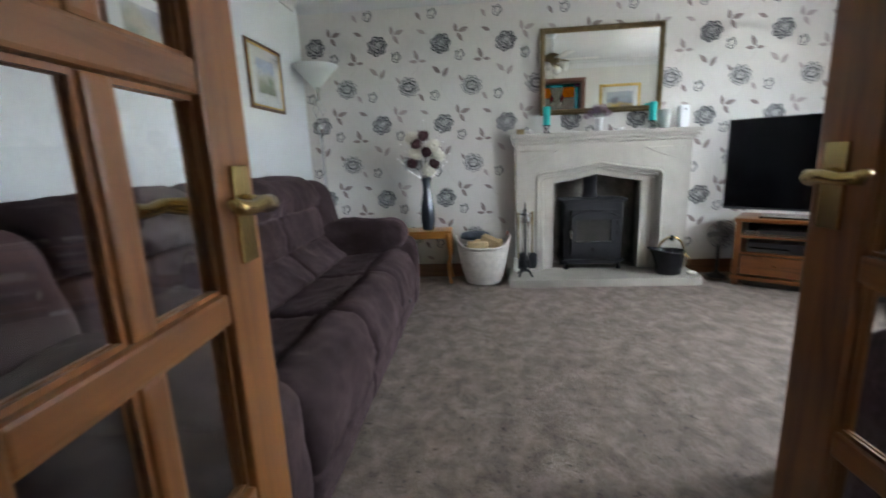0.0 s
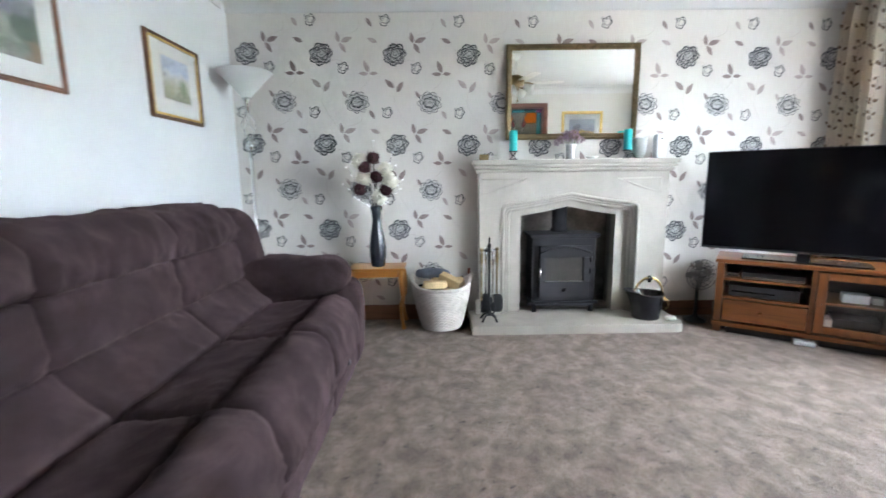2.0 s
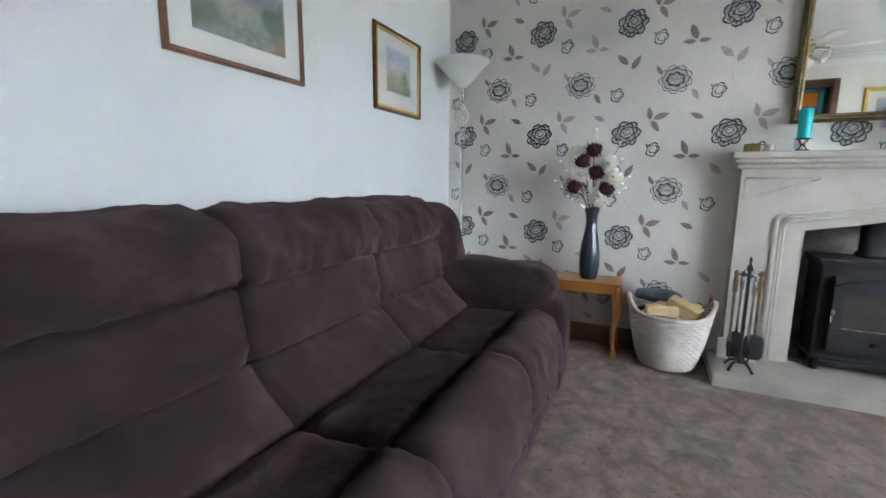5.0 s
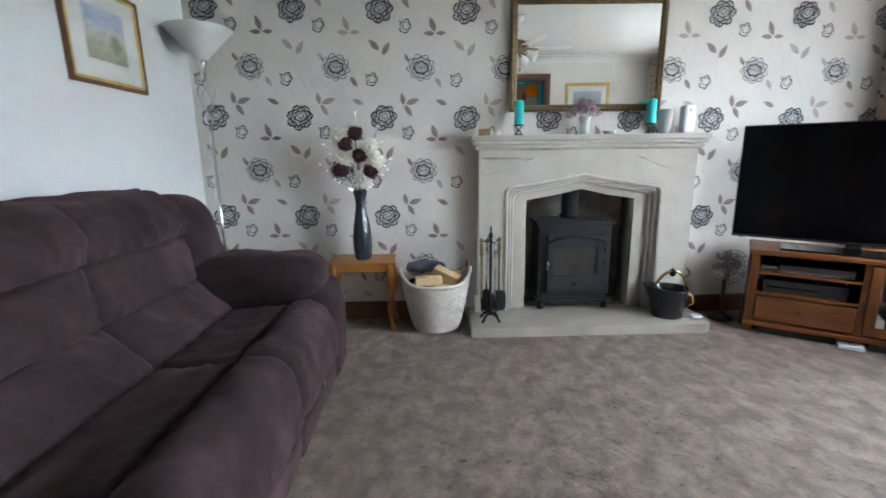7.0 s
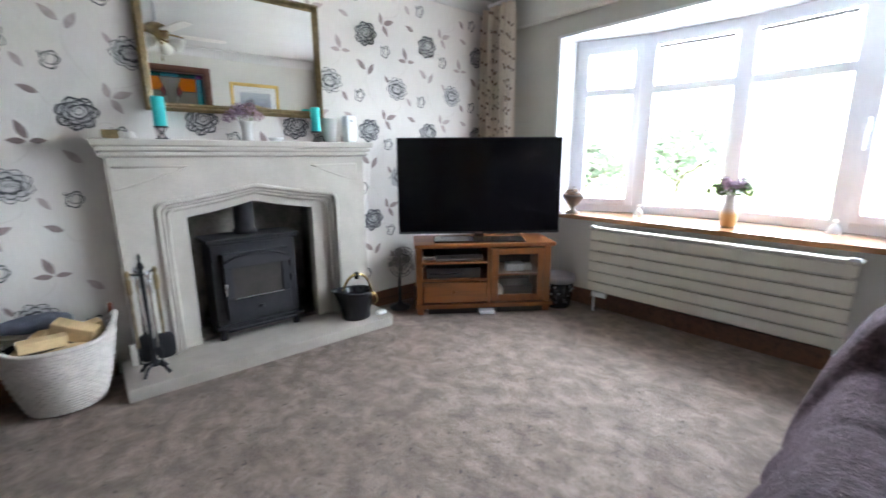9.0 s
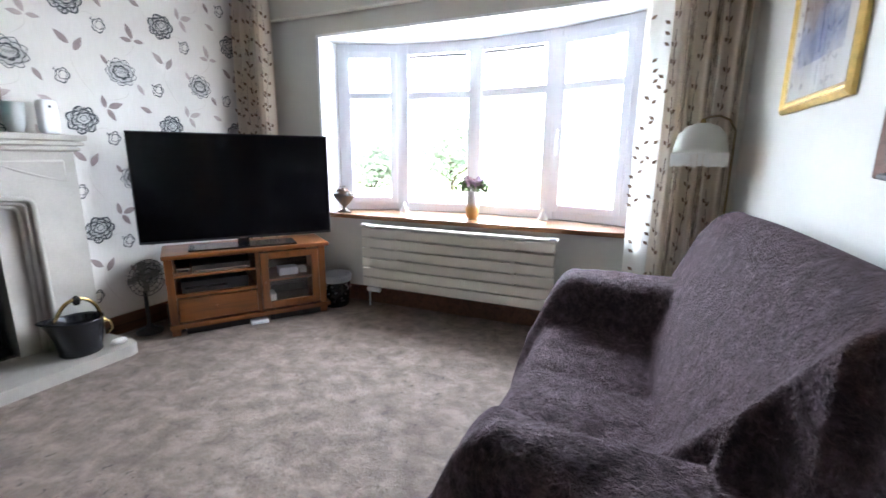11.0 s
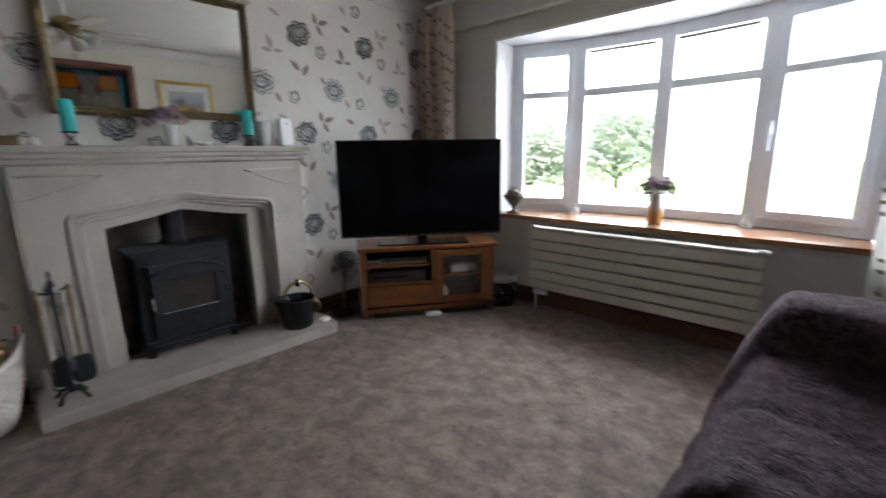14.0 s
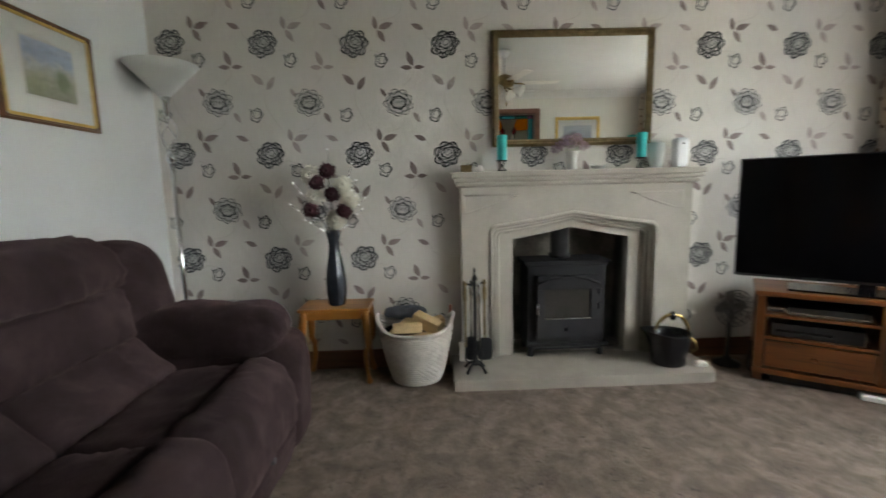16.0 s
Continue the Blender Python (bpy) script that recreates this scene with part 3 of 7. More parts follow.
solid("door_frame", bm, DOOR_WOOD, "oak lining and architrave of the double doorway", "door frame", "structure")

LEAF_H, LEAF_T = 2.02, 0.04


def door_leaf(name, hinge, angle, width):
    """A glazed oak leaf, hinge at the origin, running along local y into the room."""
    d = thing(name, pose(*hinge, 0.008, 0, 0, angle), "open oak door with twelve clear glass panes and brass handle", "door")
    tagged(d, kind="structure")
    t = LEAF_T / 2
    for a, b in ((0.0, 0.098), (width - 0.098, width)):
        part("stile", built(box, -t, a, 0, t, b, LEAF_H, 0.004), DOOR_WOOD, d, local=True)
    rows = [(0.0, 0.21)] + [(z - 0.02, z + 0.02) for z in (0.413, 0.690, 0.967, 1.244, 1.521)] + [(LEAF_H - 0.11, LEAF_H)]
    for a, b in rows:
        part("rail", built(box, -t + 0.002, 0.098, a, t - 0.002, width - 0.098, b, 0.005), DOOR_RAIL, d, local=True)
    mid = (0.098 + width - 0.098) / 2
    for (_, a), (b, _) in zip(rows, rows[1:]):
        part("glazing_bar", built(box, -t + 0.006, mid - 0.017, a, t - 0.006, mid + 0.017, b, 0.006), DOOR_WOOD, d, local=True)
        for y0, y1 in ((0.098, mid - 0.017), (mid + 0.017, width - 0.098)):
            bead = bmesh.new()
            for s in (-1, 1):
                x0, x1 = sorted((s * 0.003, s * 0.008))
                box(bead, x0, y0, a, x1, y0 + 0.006, b)
                box(bead, x0, y1 - 0.006, a, x1, y1, b)
                box(bead, x0, y0 + 0.006, a, x1, y1 - 0.006, a + 0.006)
                box(bead, x0, y0 + 0.006, b - 0.006, x1, y1 - 0.006, b)
            part("bead", bead, DOOR_WOOD, d, local=True)
            pane = part("pane", built(box, -0.003, y0 + 0.001, a + 0.001, 0.003, y1 - 0.001, b - 0.001), CLEAR, d, local=True)
            pane.visible_shadow = False
    for s in (-1, 1):
        hy, hz = width - 0.042, 1.082
        plate = bmesh.new()
        x0, x1 = sorted((s * t, s * (t + 0.006)))
        box(plate, x0, hy - 0.021, hz - 0.066, x1, hy + 0.021, hz + 0.062, 0.002)
        pl = part("door_handle", plate, BRASS, d, "polished brass lever on a long plate", local=True)
        lever = bmesh.new()
        lathe_pts = [(s * (t + 0.004), hy, hz + 0.012), (s * (t + 0.028), hy, hz + 0.012)]
        tube(lever, lathe_pts, [0.014, 0.010], 12)
        curve_pts = [(s * (t + 0.03), hy + 0.006, hz + 0.010), (s * (t + 0.042), hy - 0.006, hz + 0.012), (s * (t + 0.046), hy - 0.035, hz + 0.016), (s * (t + 0.045), hy - 0.065, hz + 0.012), (s * (t + 0.043), hy - 0.09, hz + 0.015), (s * (t + 0.04), hy - 0.098, hz + 0.024)]
        tube(lever, curve_pts, [0.012, 0.012, 0.0095, 0.009, 0.01, 0.006], 10)
        part("lever", lever, BRASS, pl, smooth=True, local=True)
    return d


door_leaf("door_1", (-0.250, 0.262), 2.7, 0.475)
door_leaf("door_2", (0.625, 0.345), 1.5, 0.535)

# ---- borrowed light with stained glass ----
light = thing("window_2", pose((PANE_S[0] + PANE_S[1]) / 2, SOUTH, PANE_BOT), "stained-glass inner window in a deep dark wooden lining", "window")
tagged(light, kind="structure")
a0, a1 = PANE_S
bm = bmesh.new()
for r in ((a0 - 0.06, SOUTH + 0.001, PANE_BOT - 0.05, a0 + 0.005, SOUTH + 0.022, PANE_TOP + 0.06), (a1 - 0.005, SOUTH + 0.001, PANE_BOT - 0.05, a1 + 0.06, SOUTH + 0.022, PANE_TOP + 0.06),
          (a0 + 0.005, SOUTH + 0.001, PANE_TOP - 0.005, a1 - 0.005, SOUTH + 0.022, PANE_TOP + 0.06), (a0 + 0.005, SOUTH + 0.001, PANE_BOT - 0.05, a1 - 0.005, SOUTH + 0.03, PANE_BOT + 0.005)):
    box(bm, *r, 0.008)
part("window_frame", bm, BORROW_TRIM, light, "moulded reddish-brown architrave")
bm = boxes([(a0, SOUTH - 0.25, PANE_BOT, a0 + 0.018, SOUTH, PANE_TOP), (a1 - 0.018, SOUTH - 0.25, PANE_BOT, a1, SOUTH, PANE_TOP), (a0 + 0.018, SOUTH - 0.25, PANE_TOP - 0.018, a1 - 0.018, SOUTH, PANE_TOP),
            (a0 + 0.018, SOUTH - 0.25, PANE_BOT, a1 - 0.018, SOUTH + 0.002, PANE_BOT + 0.016)])
part("lining", bm, BORROW_WOOD, light, "dark stained wooden lining")
# leaded panes: borders of blue, green and violet, orange corners, clear field with red diamonds
gy = SOUTH - 0.088
gx0, gx1, gz0, gz1 = a0 + 0.018, a1 - 0.018, PANE_BOT + 0.016, PANE_TOP - 0.018
TEAL, AMBER, VIOLET, EMERALD, RUBY, MILK = (glass(n, c, 0.12) for n, c in (("teal_glass", (0.06, 0.62, 0.85)), ("amber_glass", (1.0, 0.24, 0.0)), ("violet_glass", (0.35, 0.12, 0.45)),
                                                                            ("emerald_glass", (0.02, 0.28, 0.30)), ("ruby_glass", (0.45, 0.02, 0.03)), ("milk_glass", (0.55, 0.56, 0.50))))
lead = bmesh.new()


def stained(poly, mat):
    ob = part("pane", built(prism, poly, lambda u, v, w: (u, w, v), gy - 0.003, gy + 0.003), mat, light)
    ob.visible_shadow = False
    for (u, v), (s, t) in zip(poly, poly[1:] + poly[:1]):
        tube(lead, [(u, gy, v), (s, gy, t)], 0.0055, 6)


bw = 0.055
bs = 0.085
stained([(gx0, gz0 + bw), (gx0 + bs, gz0 + bw), (gx0 + bs, gz1 - bw), (gx0, gz1 - bw)], TEAL)
stained([(gx1 - bs, gz0 + bw), (gx1, gz0 + bw), (gx1, gz1 - bw), (gx1 - bs, gz1 - bw)], TEAL)
third = (gx1 - gx0 - 2 * bs) / 3
for k in range(3):
    u0 = gx0 + bs + third * k
    stained([(u0, gz0), (u0 + third, gz0), (u0 + third, gz0 + bw), (u0, gz0 + bw)], (EMERALD, MILK, EMERALD)[k])
    stained([(u0, gz1 - bw), (u0 + third, gz1 - bw), (u0 + third, gz1), (u0, gz1)], (EMERALD, TEAL, EMERALD)[k])
for u, v in ((gx0, gz0), (gx1 - bs, gz0), (gx0, gz1 - bw), (gx1 - bs, gz1 - bw)):
    stained([(u, v), (u + bs, v), (u + bs, v + bw), (u, v + bw)], VIOLET)
ix0, ix1, iz0, iz1 = gx0 + bs, gx1 - bs, gz0 + bw, gz1 - bw
cx, cz, ow, oh = (ix0 + ix1) / 2, (iz0 + iz1) / 2, 0.17, 0.17
for sx, ex in ((1, ix0), (-1, ix1)):
    for sz, ez in ((1, iz0), (-1, iz1)):
        stained([(ex, ez), (ex + sx * ow, ez), (ex + sx * (ow + 0.04), ez + sz * oh * 0.6), (ex + sx * ow, ez + sz * oh), (ex, ez + sz * oh)], AMBER)
        stained([(ex + sx * (ow + 0.04), ez + sz * oh * 0.6), (ex + sx * (ow + 0.075), ez + sz * oh * 1.05), (ex + sx * (ow + 0.04), ez + sz * oh * 1.5), (ex + sx * ow, ez + sz * oh)], RUBY)
stained([(ix0, iz0 + oh), (ix0 + ow, iz0 + oh), (cx, cz), (ix0 + ow, iz1 - oh), (ix0, iz1 - oh)], MILK)
stained([(ix1, iz0 + oh), (ix1 - ow, iz0 + oh), (cx, cz), (ix1 - ow, iz1 - oh), (ix1, iz1 - oh)], MILK)
stained([(ix0 + ow, iz0), (ix1 - ow, iz0), (ix1 - ow - 0.04, iz0 + oh * 0.6), (cx, cz), (ix0 + ow + 0.04, iz0 + oh * 0.6)], MILK)
stained([(ix0 + ow, iz1), (ix1 - ow, iz1), (ix1 - ow - 0.04, iz1 - oh * 0.6), (cx, cz), (ix0 + ow + 0.04, iz1 - oh * 0.6)], MILK)
part("leading", lead, IRON, light, "black lead cames")

# ---- fireplace ----
FX0, FX1 = 0.345, 1.985      # shelf ends
FC = 1.145
HEARTH_Z = 0.068
bm = built(prism, [(0.32, 3.89)] + [(1.90 + 0.07 * math.sin(a), 3.96 - 0.07 * math.cos(a)) for a in (math.pi / 2 * i / 6 for i in range(7))] + [(1.97, NORTH), (0.32, NORTH)], lambda u, v, w: (u, v, w), 0.001, HEARTH_Z)
bmesh.ops.bevel(bm, geom=[e for e in bm.edges if all(v.co.z > 0.05 for v in e.verts)], offset=0.006, segments=2, affect="EDGES")
solid("hearth", bm, HEARTH_STONE, "pale stone slab hearth on the carpet", "hearth", at=(FC, 4.1, 0))

fire = thing("fireplace", pose(FC, NORTH, HEARTH_Z), "cream cast-stone fireplace with a Tudor arch and moulded shelf", "fireplace")


def arch(half, spring, rise, bottom, corner=0.0):
    """Left half to right half outline of a four-centred opening, from the bottom up and over."""
    pts = [(-half, bottom)]
    if corner:
        for i in range(7):
            a = math.pi / 2 * i / 6
            pts.append((-half + corner * (1 - math.cos(a)), spring - corner + corner * math.sin(a)))
    else:
        pts.append((-half, spring))
    n = 6
    s = pts[-1]
    for i in range(1, n + 1):
        f = i / n
        pts.append((s[0] * (1 - f), s[1] + (rise - s[1]) * (f ** 1.0) - 0.006 * math.sin(math.pi * f)))
    return pts + [(-u, v) for u, v in pts[-2::-1]]


def slab_with_arch(bm, x0, x1, z0, z1, opening, y_front, y_back):
    """A front slab from x0 to x1 whose arched opening goes right through it."""
    ups = [(FC + u, v) for u, v in opening]
    outer = [(x0, z0)] + [(x0 if k < len(ups) / 2 else x1, z1) for k in range(0)] 
    loop_in = ups
    n = len(loop_in)
    loop_out = []
    for k, (u, v) in enumerate(loop_in):
        if k == 0:
            loop_out.append((x0, z0))
        elif k == n - 1:
            loop_out.append((x1, z0))
        else:
            f = (u - FC) / abs(opening[0][0])
            edge = max(-1, min(1, f * 1.0))
            loop_out.append(((x0 + x1) / 2 + edge * (x1 - x0) / 2, z1))
    fi, fo = ring(bm, [(u, y_front, v) for u, v in loop_in]), ring(bm, [(u, y_front, v) for u, v in loop_out])
    bi, bo = ring(bm, [(u, y_back, v) for u, v in loop_in]), ring(bm, [(u, y_back, v) for u, v in loop_out])
    for k in range(n - 1):
        bm.faces.new((fi[k], fi[k + 1], fo[k + 1], fo[k]))
        bm.faces.new((bi[k], bo[k], bo[k + 1], bi[k + 1]))
        bm.faces.new((fi[k], bi[k], bi[k + 1], fi[k + 1]))
        bm.faces.new((fo[k], fo[k + 1], bo[k + 1], bo[k]))
    for k in (0, n - 1):
        bm.faces.new((fi[k], fo[k], bo[k], bi[k]))


outer_open = arch(0.555, 0.985, 1.065, HEARTH_Z, 0.05)
inner_open = arch(0.395, 0.885, 0.96, HEARTH_Z)
bm = bmesh.new()
slab_with_arch(bm, FX0 + 0.055, FX1 - 0.055, HEARTH_Z, 1.235, outer_open, 4.215, NORTH - 0.002)
part("surround", bm, STONE, fire)
# stepped roll mouldings round the outer arch
for k, (f, y, drop, r) in enumerate(((0.992, 4.217, 0.004, 0.015), (0.945, 4.236, 0.027, 0.011), (0.905, 4.262, 0.047, 0.013))):
    bm = bmesh.new()
    tube(bm, [(FC + u * f, y, v - drop if v > 0.5 else v + 0.002) for u, v in outer_open], r, 8)
    part("moulding", bm, STONE, fire, smooth=True)
# inner slip, set back behind the mouldings
bm = bmesh.new()
slab_with_arch(bm, FC - 0.55, FC + 0.55, HEARTH_Z, 1.10, inner_open, 4.285, NORTH + 0.05)
part("inner_slip", bm, STONE, fire)
# moulded triangles in the spandrels
for s in (-1, 1):
    tri = [(FC + s * 0.725, 1.185), (FC + s * 0.725, 1.065), (FC + s * 0.62, 1.095), (FC + s * 0.50, 1.135), (FC + s * 0.37, 1.185)]
    bm = bmesh.new()
    tube(bm, [(u, 4.2225, v) for u, v in tri + tri[:1]], 0.010, 12)
    part("spandrel_moulding", bm, STONE, fire, smooth=True)
# shelf in three moulded courses
shelf = [(4.33, 1.335), (4.165, 1.335), (4.16, 1.33), (4.16, 1.304), (4.163, 1.300), (4.186, 1.298), (4.186, 1.293), (4.174, 1.290), (4.172, 1.276), (4.176, 1.272), (4.199, 1.269), (4.199, 1.264), (4.189, 1.261), (4.188, 1.248), (4.192, 1.244), (4.208, 1.236), (4.33, 1.236)]
lo, hi = [], []
bm = bmesh.new()
for u, v in shelf:
    inset = max(0.0, u - 4.16) if u < 4.3 else 0.0
    if u > 4.3:
        inset = 0.0 if v > 1.3 else 0.038
    lo.append(bm.verts.new((FX0 + inset, u - (0.002 if u > 4.3 else 0), v)))
    hi.append(bm.verts.new((FX1 - inset, u - (0.002 if u > 4.3 else 0), v)))
for k in range(len(shelf)):
    j = (k + 1) % len(shelf)
    bm.faces.new((lo[k], lo[j], hi[j], hi[k]))
bm.faces.new(lo[::-1])
bm.faces.new(hi)
part("mantel_shelf", bm, STONE, fire)
# plinth blocks
for s in (-1, 1):
    x0, x1 = sorted((FC + s * 0.565, FC + s * 0.775))
    part("plinth", built(box, x0, 4.198, HEARTH_Z, x1, 4.214, 0.20, 0.006), STONE, fire)
# firebox behind
for r in [(0.66, NORTH + 0.26, 0, 1.62, NORTH + 0.34, 1.2), (0.62, NORTH + 0.051, 0, 0.70, NORTH + 0.34, 1.2), (1.58, NORTH + 0.051, 0, 1.66, NORTH + 0.34, 1.2), (0.62, NORTH + 0.051, 1.06, 1.66, NORTH + 0.34, 1.2), (0.62, NORTH + 0.051, -0.02, 1.66, NORTH + 0.34, HEARTH_Z)]:
    part("firebox_panel", boxes([r]), SOOT, fire, "dark sooty recess")

stove = thing("stove", pose(1.11, 4.3, HEARTH_Z), "matt black wood-burning stove with a glazed door", "stove")
sx0, sx1, sy0, sy1 = 0.83, 1.395, 4.235, 4.50
part("body", boxes([(sx0 + 0.015, sy0 + 0.02, 0.16, sx1 - 0.015, sy1, 0.70)], 0.012), STOVE_PAINT, stove)
bm = boxes([(sx0 - 0.012, sy0 - 0.012, 0.715, sx1 + 0.012, sy1, 0.735), (sx0, sy0, 0.695, sx1, sy1, 0.716)], 0.007)
part("top_plate", bm, STOVE_PAINT, stove)
part("base_plate", boxes([(sx0, sy0 - 0.02, 0.145, sx1, sy1, 0.165), (sx0 + 0.05, sy0 - 0.045, 0.132, sx1 - 0.05, sy0 + 0.05, 0.146)], 0.005), STOVE_PAINT, stove)
for x in (sx0 + 0.04, sx1 - 0.04):
    for y in (sy0 + 0.03, sy1 - 0.04):
        part("leg", built(lathe, [(0.024, HEARTH_Z), (0.018, 0.10), (0.022, 0.146)], x, y, 10), STOVE_PAINT, stove, smooth=True)
dx0, dx1 = sx0 + 0.075, sx1 - 0.075
bm = bmesh.new()
wz0, wz1 = 0.335, 0.54
for r in ((dx0, sy0 - 0.012, 0.20, dx1, sy0 + 0.022, wz0), (dx0, sy0 - 0.012, wz0, dx0 + 0.05, sy0 + 0.022, wz1), (dx1 - 0.05, sy0 - 0.012, wz0, dx1, sy0 + 0.022, wz1), (dx0, sy0 - 0.012, wz1, dx1, sy0 + 0.022, 0.635)):
    box(bm, *r, 0.004)
door = part("door", bm, STOVE_PAINT, stove)
part("glass", boxes([(dx0 + 0.048, sy0 + 0.001, wz0 - 0.002, dx1 - 0.048, sy0 + 0.006, wz1 + 0.002)]), STOVE_GLASS, door, "smoked stove glass")
bm = bmesh.new()
tube(bm, [(dx0 + 0.052, sy0 - 0.014, wz0 + 0.003), (dx1 - 0.052, sy0 - 0.014, wz0 + 0.003)], 0.0045)
part("glass_clip", bm, CHROME, door, "bright lower glass retainer")
bm = bmesh.new()
tube(bm, [(dx0 + 0.01, sy0 - 0.02, 0.37), (dx0 - 0.004, sy0 - 0.045, 0.375), (dx0 - 0.006, sy0 - 0.05, 0.41), (dx0 - 0.004, sy0 - 0.05, 0.455)], [0.006, 0.006, 0.009, 0.009])
part("handle", bm, CHROME, door, "steel door handle", smooth=True)
pts = [(dx0 - 0.008, 0.575), (dx0 + 0.06, 0.605)] + [(dx0 + 0.06 + (dx1 - dx0 - 0.12) * i / 8, 0.608 + 0.02 * math.sin(math.pi * i / 8)) for i in range(1, 8)] + [(dx1 - 0.06, 0.605), (dx1 + 0.008, 0.575)]
bm = bmesh.new()
tube(bm, [(u, sy0 - 0.016, v) for u, v in pts], 0.008)
part("door_moulding", bm, STOVE_PAINT, door, smooth=True)
for z in (0.42, 0.52):
    part("hinge", built(lathe, [(0.010, z - 0.02), (0.010, z + 0.02)], dx1 + 0.012, sy0 - 0.004, 10), STOVE_PAINT, stove)
part("air_knob", built(lathe, [(0.02, 0.255), (0.014, 0.275)], (dx0 + dx1) / 2, sy0 - 0.02, 12), STOVE_PAINT, door)
part("flue", built(lathe, [(0.075, 0.735), (0.075, 0.76), (0.063, 0.765), (0.063, 1.06)], 1.11, 4.42, 20), STOVE_PAINT, stove, smooth=True)

# fire irons
irons = thing("fire_irons", pose(0.462, 4.03, HEARTH_Z), "black iron companion set with steel handles", "fire tools")
ix, iy = 0.462, 4.03
bm = bmesh.new()
lathe(bm, [(0.03, HEARTH_Z + 0.05), (0.016, HEARTH_Z + 0.075), (0.010, HEARTH_Z + 0.10), (0.010, 0.66), (0.018, 0.665), (0.013, 0.69), (0.006, 0.70), (0.008, 0.73), (0.001, 0.745)], ix, iy, 12)
for k in range(4):
    a = math.pi / 4 + k * math.pi / 2
    tube(bm, [(ix + 0.02 * math.cos(a), iy + 0.02 * math.sin(a), HEARTH_Z + 0.06), (ix + 0.055 * math.cos(a), iy + 0.055 * math.sin(a), HEARTH_Z + 0.045), (ix + 0.085 * math.cos(a), iy + 0.085 * math.sin(a), HEARTH_Z + 0.008)], [0.009, 0.008, 0.009])
part("stand", bm, IRON, irons, smooth=True)
bm = bmesh.new()
for k in range(2):
    a = k * math.pi / 2 + 0.3
    tube(bm, [(ix - 0.075 * math.cos(a), iy - 0.075 * math.sin(a), 0.655), (ix - 0.03 * math.cos(a), iy - 0.03 * math.sin(a), 0.635), (ix + 0.03 * math.cos(a), iy + 0.03 * math.sin(a), 0.635), (ix + 0.075 * math.cos(a), iy + 0.075 * math.sin(a), 0.655)], 0.006)
part("hook_bar", bm, IRON, irons, smooth=True)
for k, (kind, mat) in enumerate((("shovel", IRON), ("brush", IRON), ("poker", CHROME), ("tongs", CHROME))):
    a = k * math.pi / 2 + 0.3
    px, py = ix + 0.066 * math.cos(a), iy + 0.066 * math.sin(a)
    bm = bmesh.new()
    lathe(bm, [(0.008, 0.24), (0.008, 0.53), (0.014, 0.545), (0.014, 0.61), (0.008, 0.625), (0.015, 0.645), (0.005, 0.665)], px, py, 10)
    tool = part(kind, bm, CHROME if k % 2 else OLD_GOLD, irons, smooth=True)
    bm = bmesh.new()
    if kind == "shovel":
        soft(bm, (px, py, 0.21), (0.10, 0.026, 0.15), 4, 4)
    elif kind == "brush":
        soft(bm, (px, py, 0.20), (0.085, 0.06, 0.16), 3, 4)
    elif kind == "poker":
        tube(bm, [(px, py, 0.26), (px, py, 0.15), (px + 0.02, py, 0.14)], 0.006)
    else:
        tube(bm, [(px - 0.004, py, 0.26), (px - 0.02, py, 0.20), (px - 0.006, py, 0.14)], 0.005)
        tube(bm, [(px + 0.004, py, 0.26), (px + 0.02, py, 0.20), (px + 0.006, py, 0.14)], 0.005)
    part(kind + "_head", bm, IRON, tool, smooth=True)

# coal scuttle
scuttle = thing("coal_scuttle", pose(1.73, 4.06, HEARTH_Z), "black helmet coal scuttle with brass swing handle", "coal scuttle")
cxs, cys = 1.73, 4.06
bm = bmesh.new()
rows = []
for r, z, tip in ((0.10, HEARTH_Z, 0), (0.108, HEARTH_Z + 0.010, 0), (0.104, HEARTH_Z + 0.022, 0), (0.118, HEARTH_Z + 0.10, 0.0), (0.127, HEARTH_Z + 0.16, 0.015), (0.129, HEARTH_Z + 0.195, 0.04), (0.135, HEARTH_Z + 0.205, 0.055), (0.130, HEARTH_Z + 0.211, 0.055), (0.122, HEARTH_Z + 0.20, 0.045), (0.110, HEARTH_Z + 0.12, 0.01), (0.09, HEARTH_Z + 0.03, 0)):
    rows.append(ring(bm, [(cxs + r * math.cos(a) - max(0, -math.cos(a)) ** 3 * tip, cys + r * 0.9 * math.sin(a), z + max(0, -math.cos(a)) ** 2 * tip * 0.55) for a in (2 * math.pi * i / 28 for i in range(28))]))
for a, b in zip(rows, rows[1:]):
    for i in range(28):
        bm.faces.new((a[i], a[(i + 1) % 28], b[(i + 1) % 28], b[i]))
bm.faces.new(rows[0][::-1])
bm.faces.new(rows[-1])
body = part("body", bm, BLACK_GLOSS, scuttle, smooth=True)
bm = bmesh.new()
tube(bm, [(cxs + 0.118 * math.cos(a), cys - 0.01 * math.sin(a) - 0.02, HEARTH_Z + 0.17 + 0.165 * math.sin(a)) for a in (math.pi * (0.02 + 0.96 * i / 16) for i in range(17))], 0.0105, 10)
part("swing_handle", bm, BRASS, scuttle, "polished brass swing handle", smooth=True)
bm = bmesh.new()
tube(bm, [(cxs + 0.12, cys - 0.03, HEARTH_Z + 0.17), (cxs + 0.155, cys - 0.035, HEARTH_Z + 0.15), (cxs + 0.165, cys - 0.03, HEARTH_Z + 0.10), (cxs + 0.13, cys - 0.02, HEARTH_Z + 0.07)], 0.008, 8)
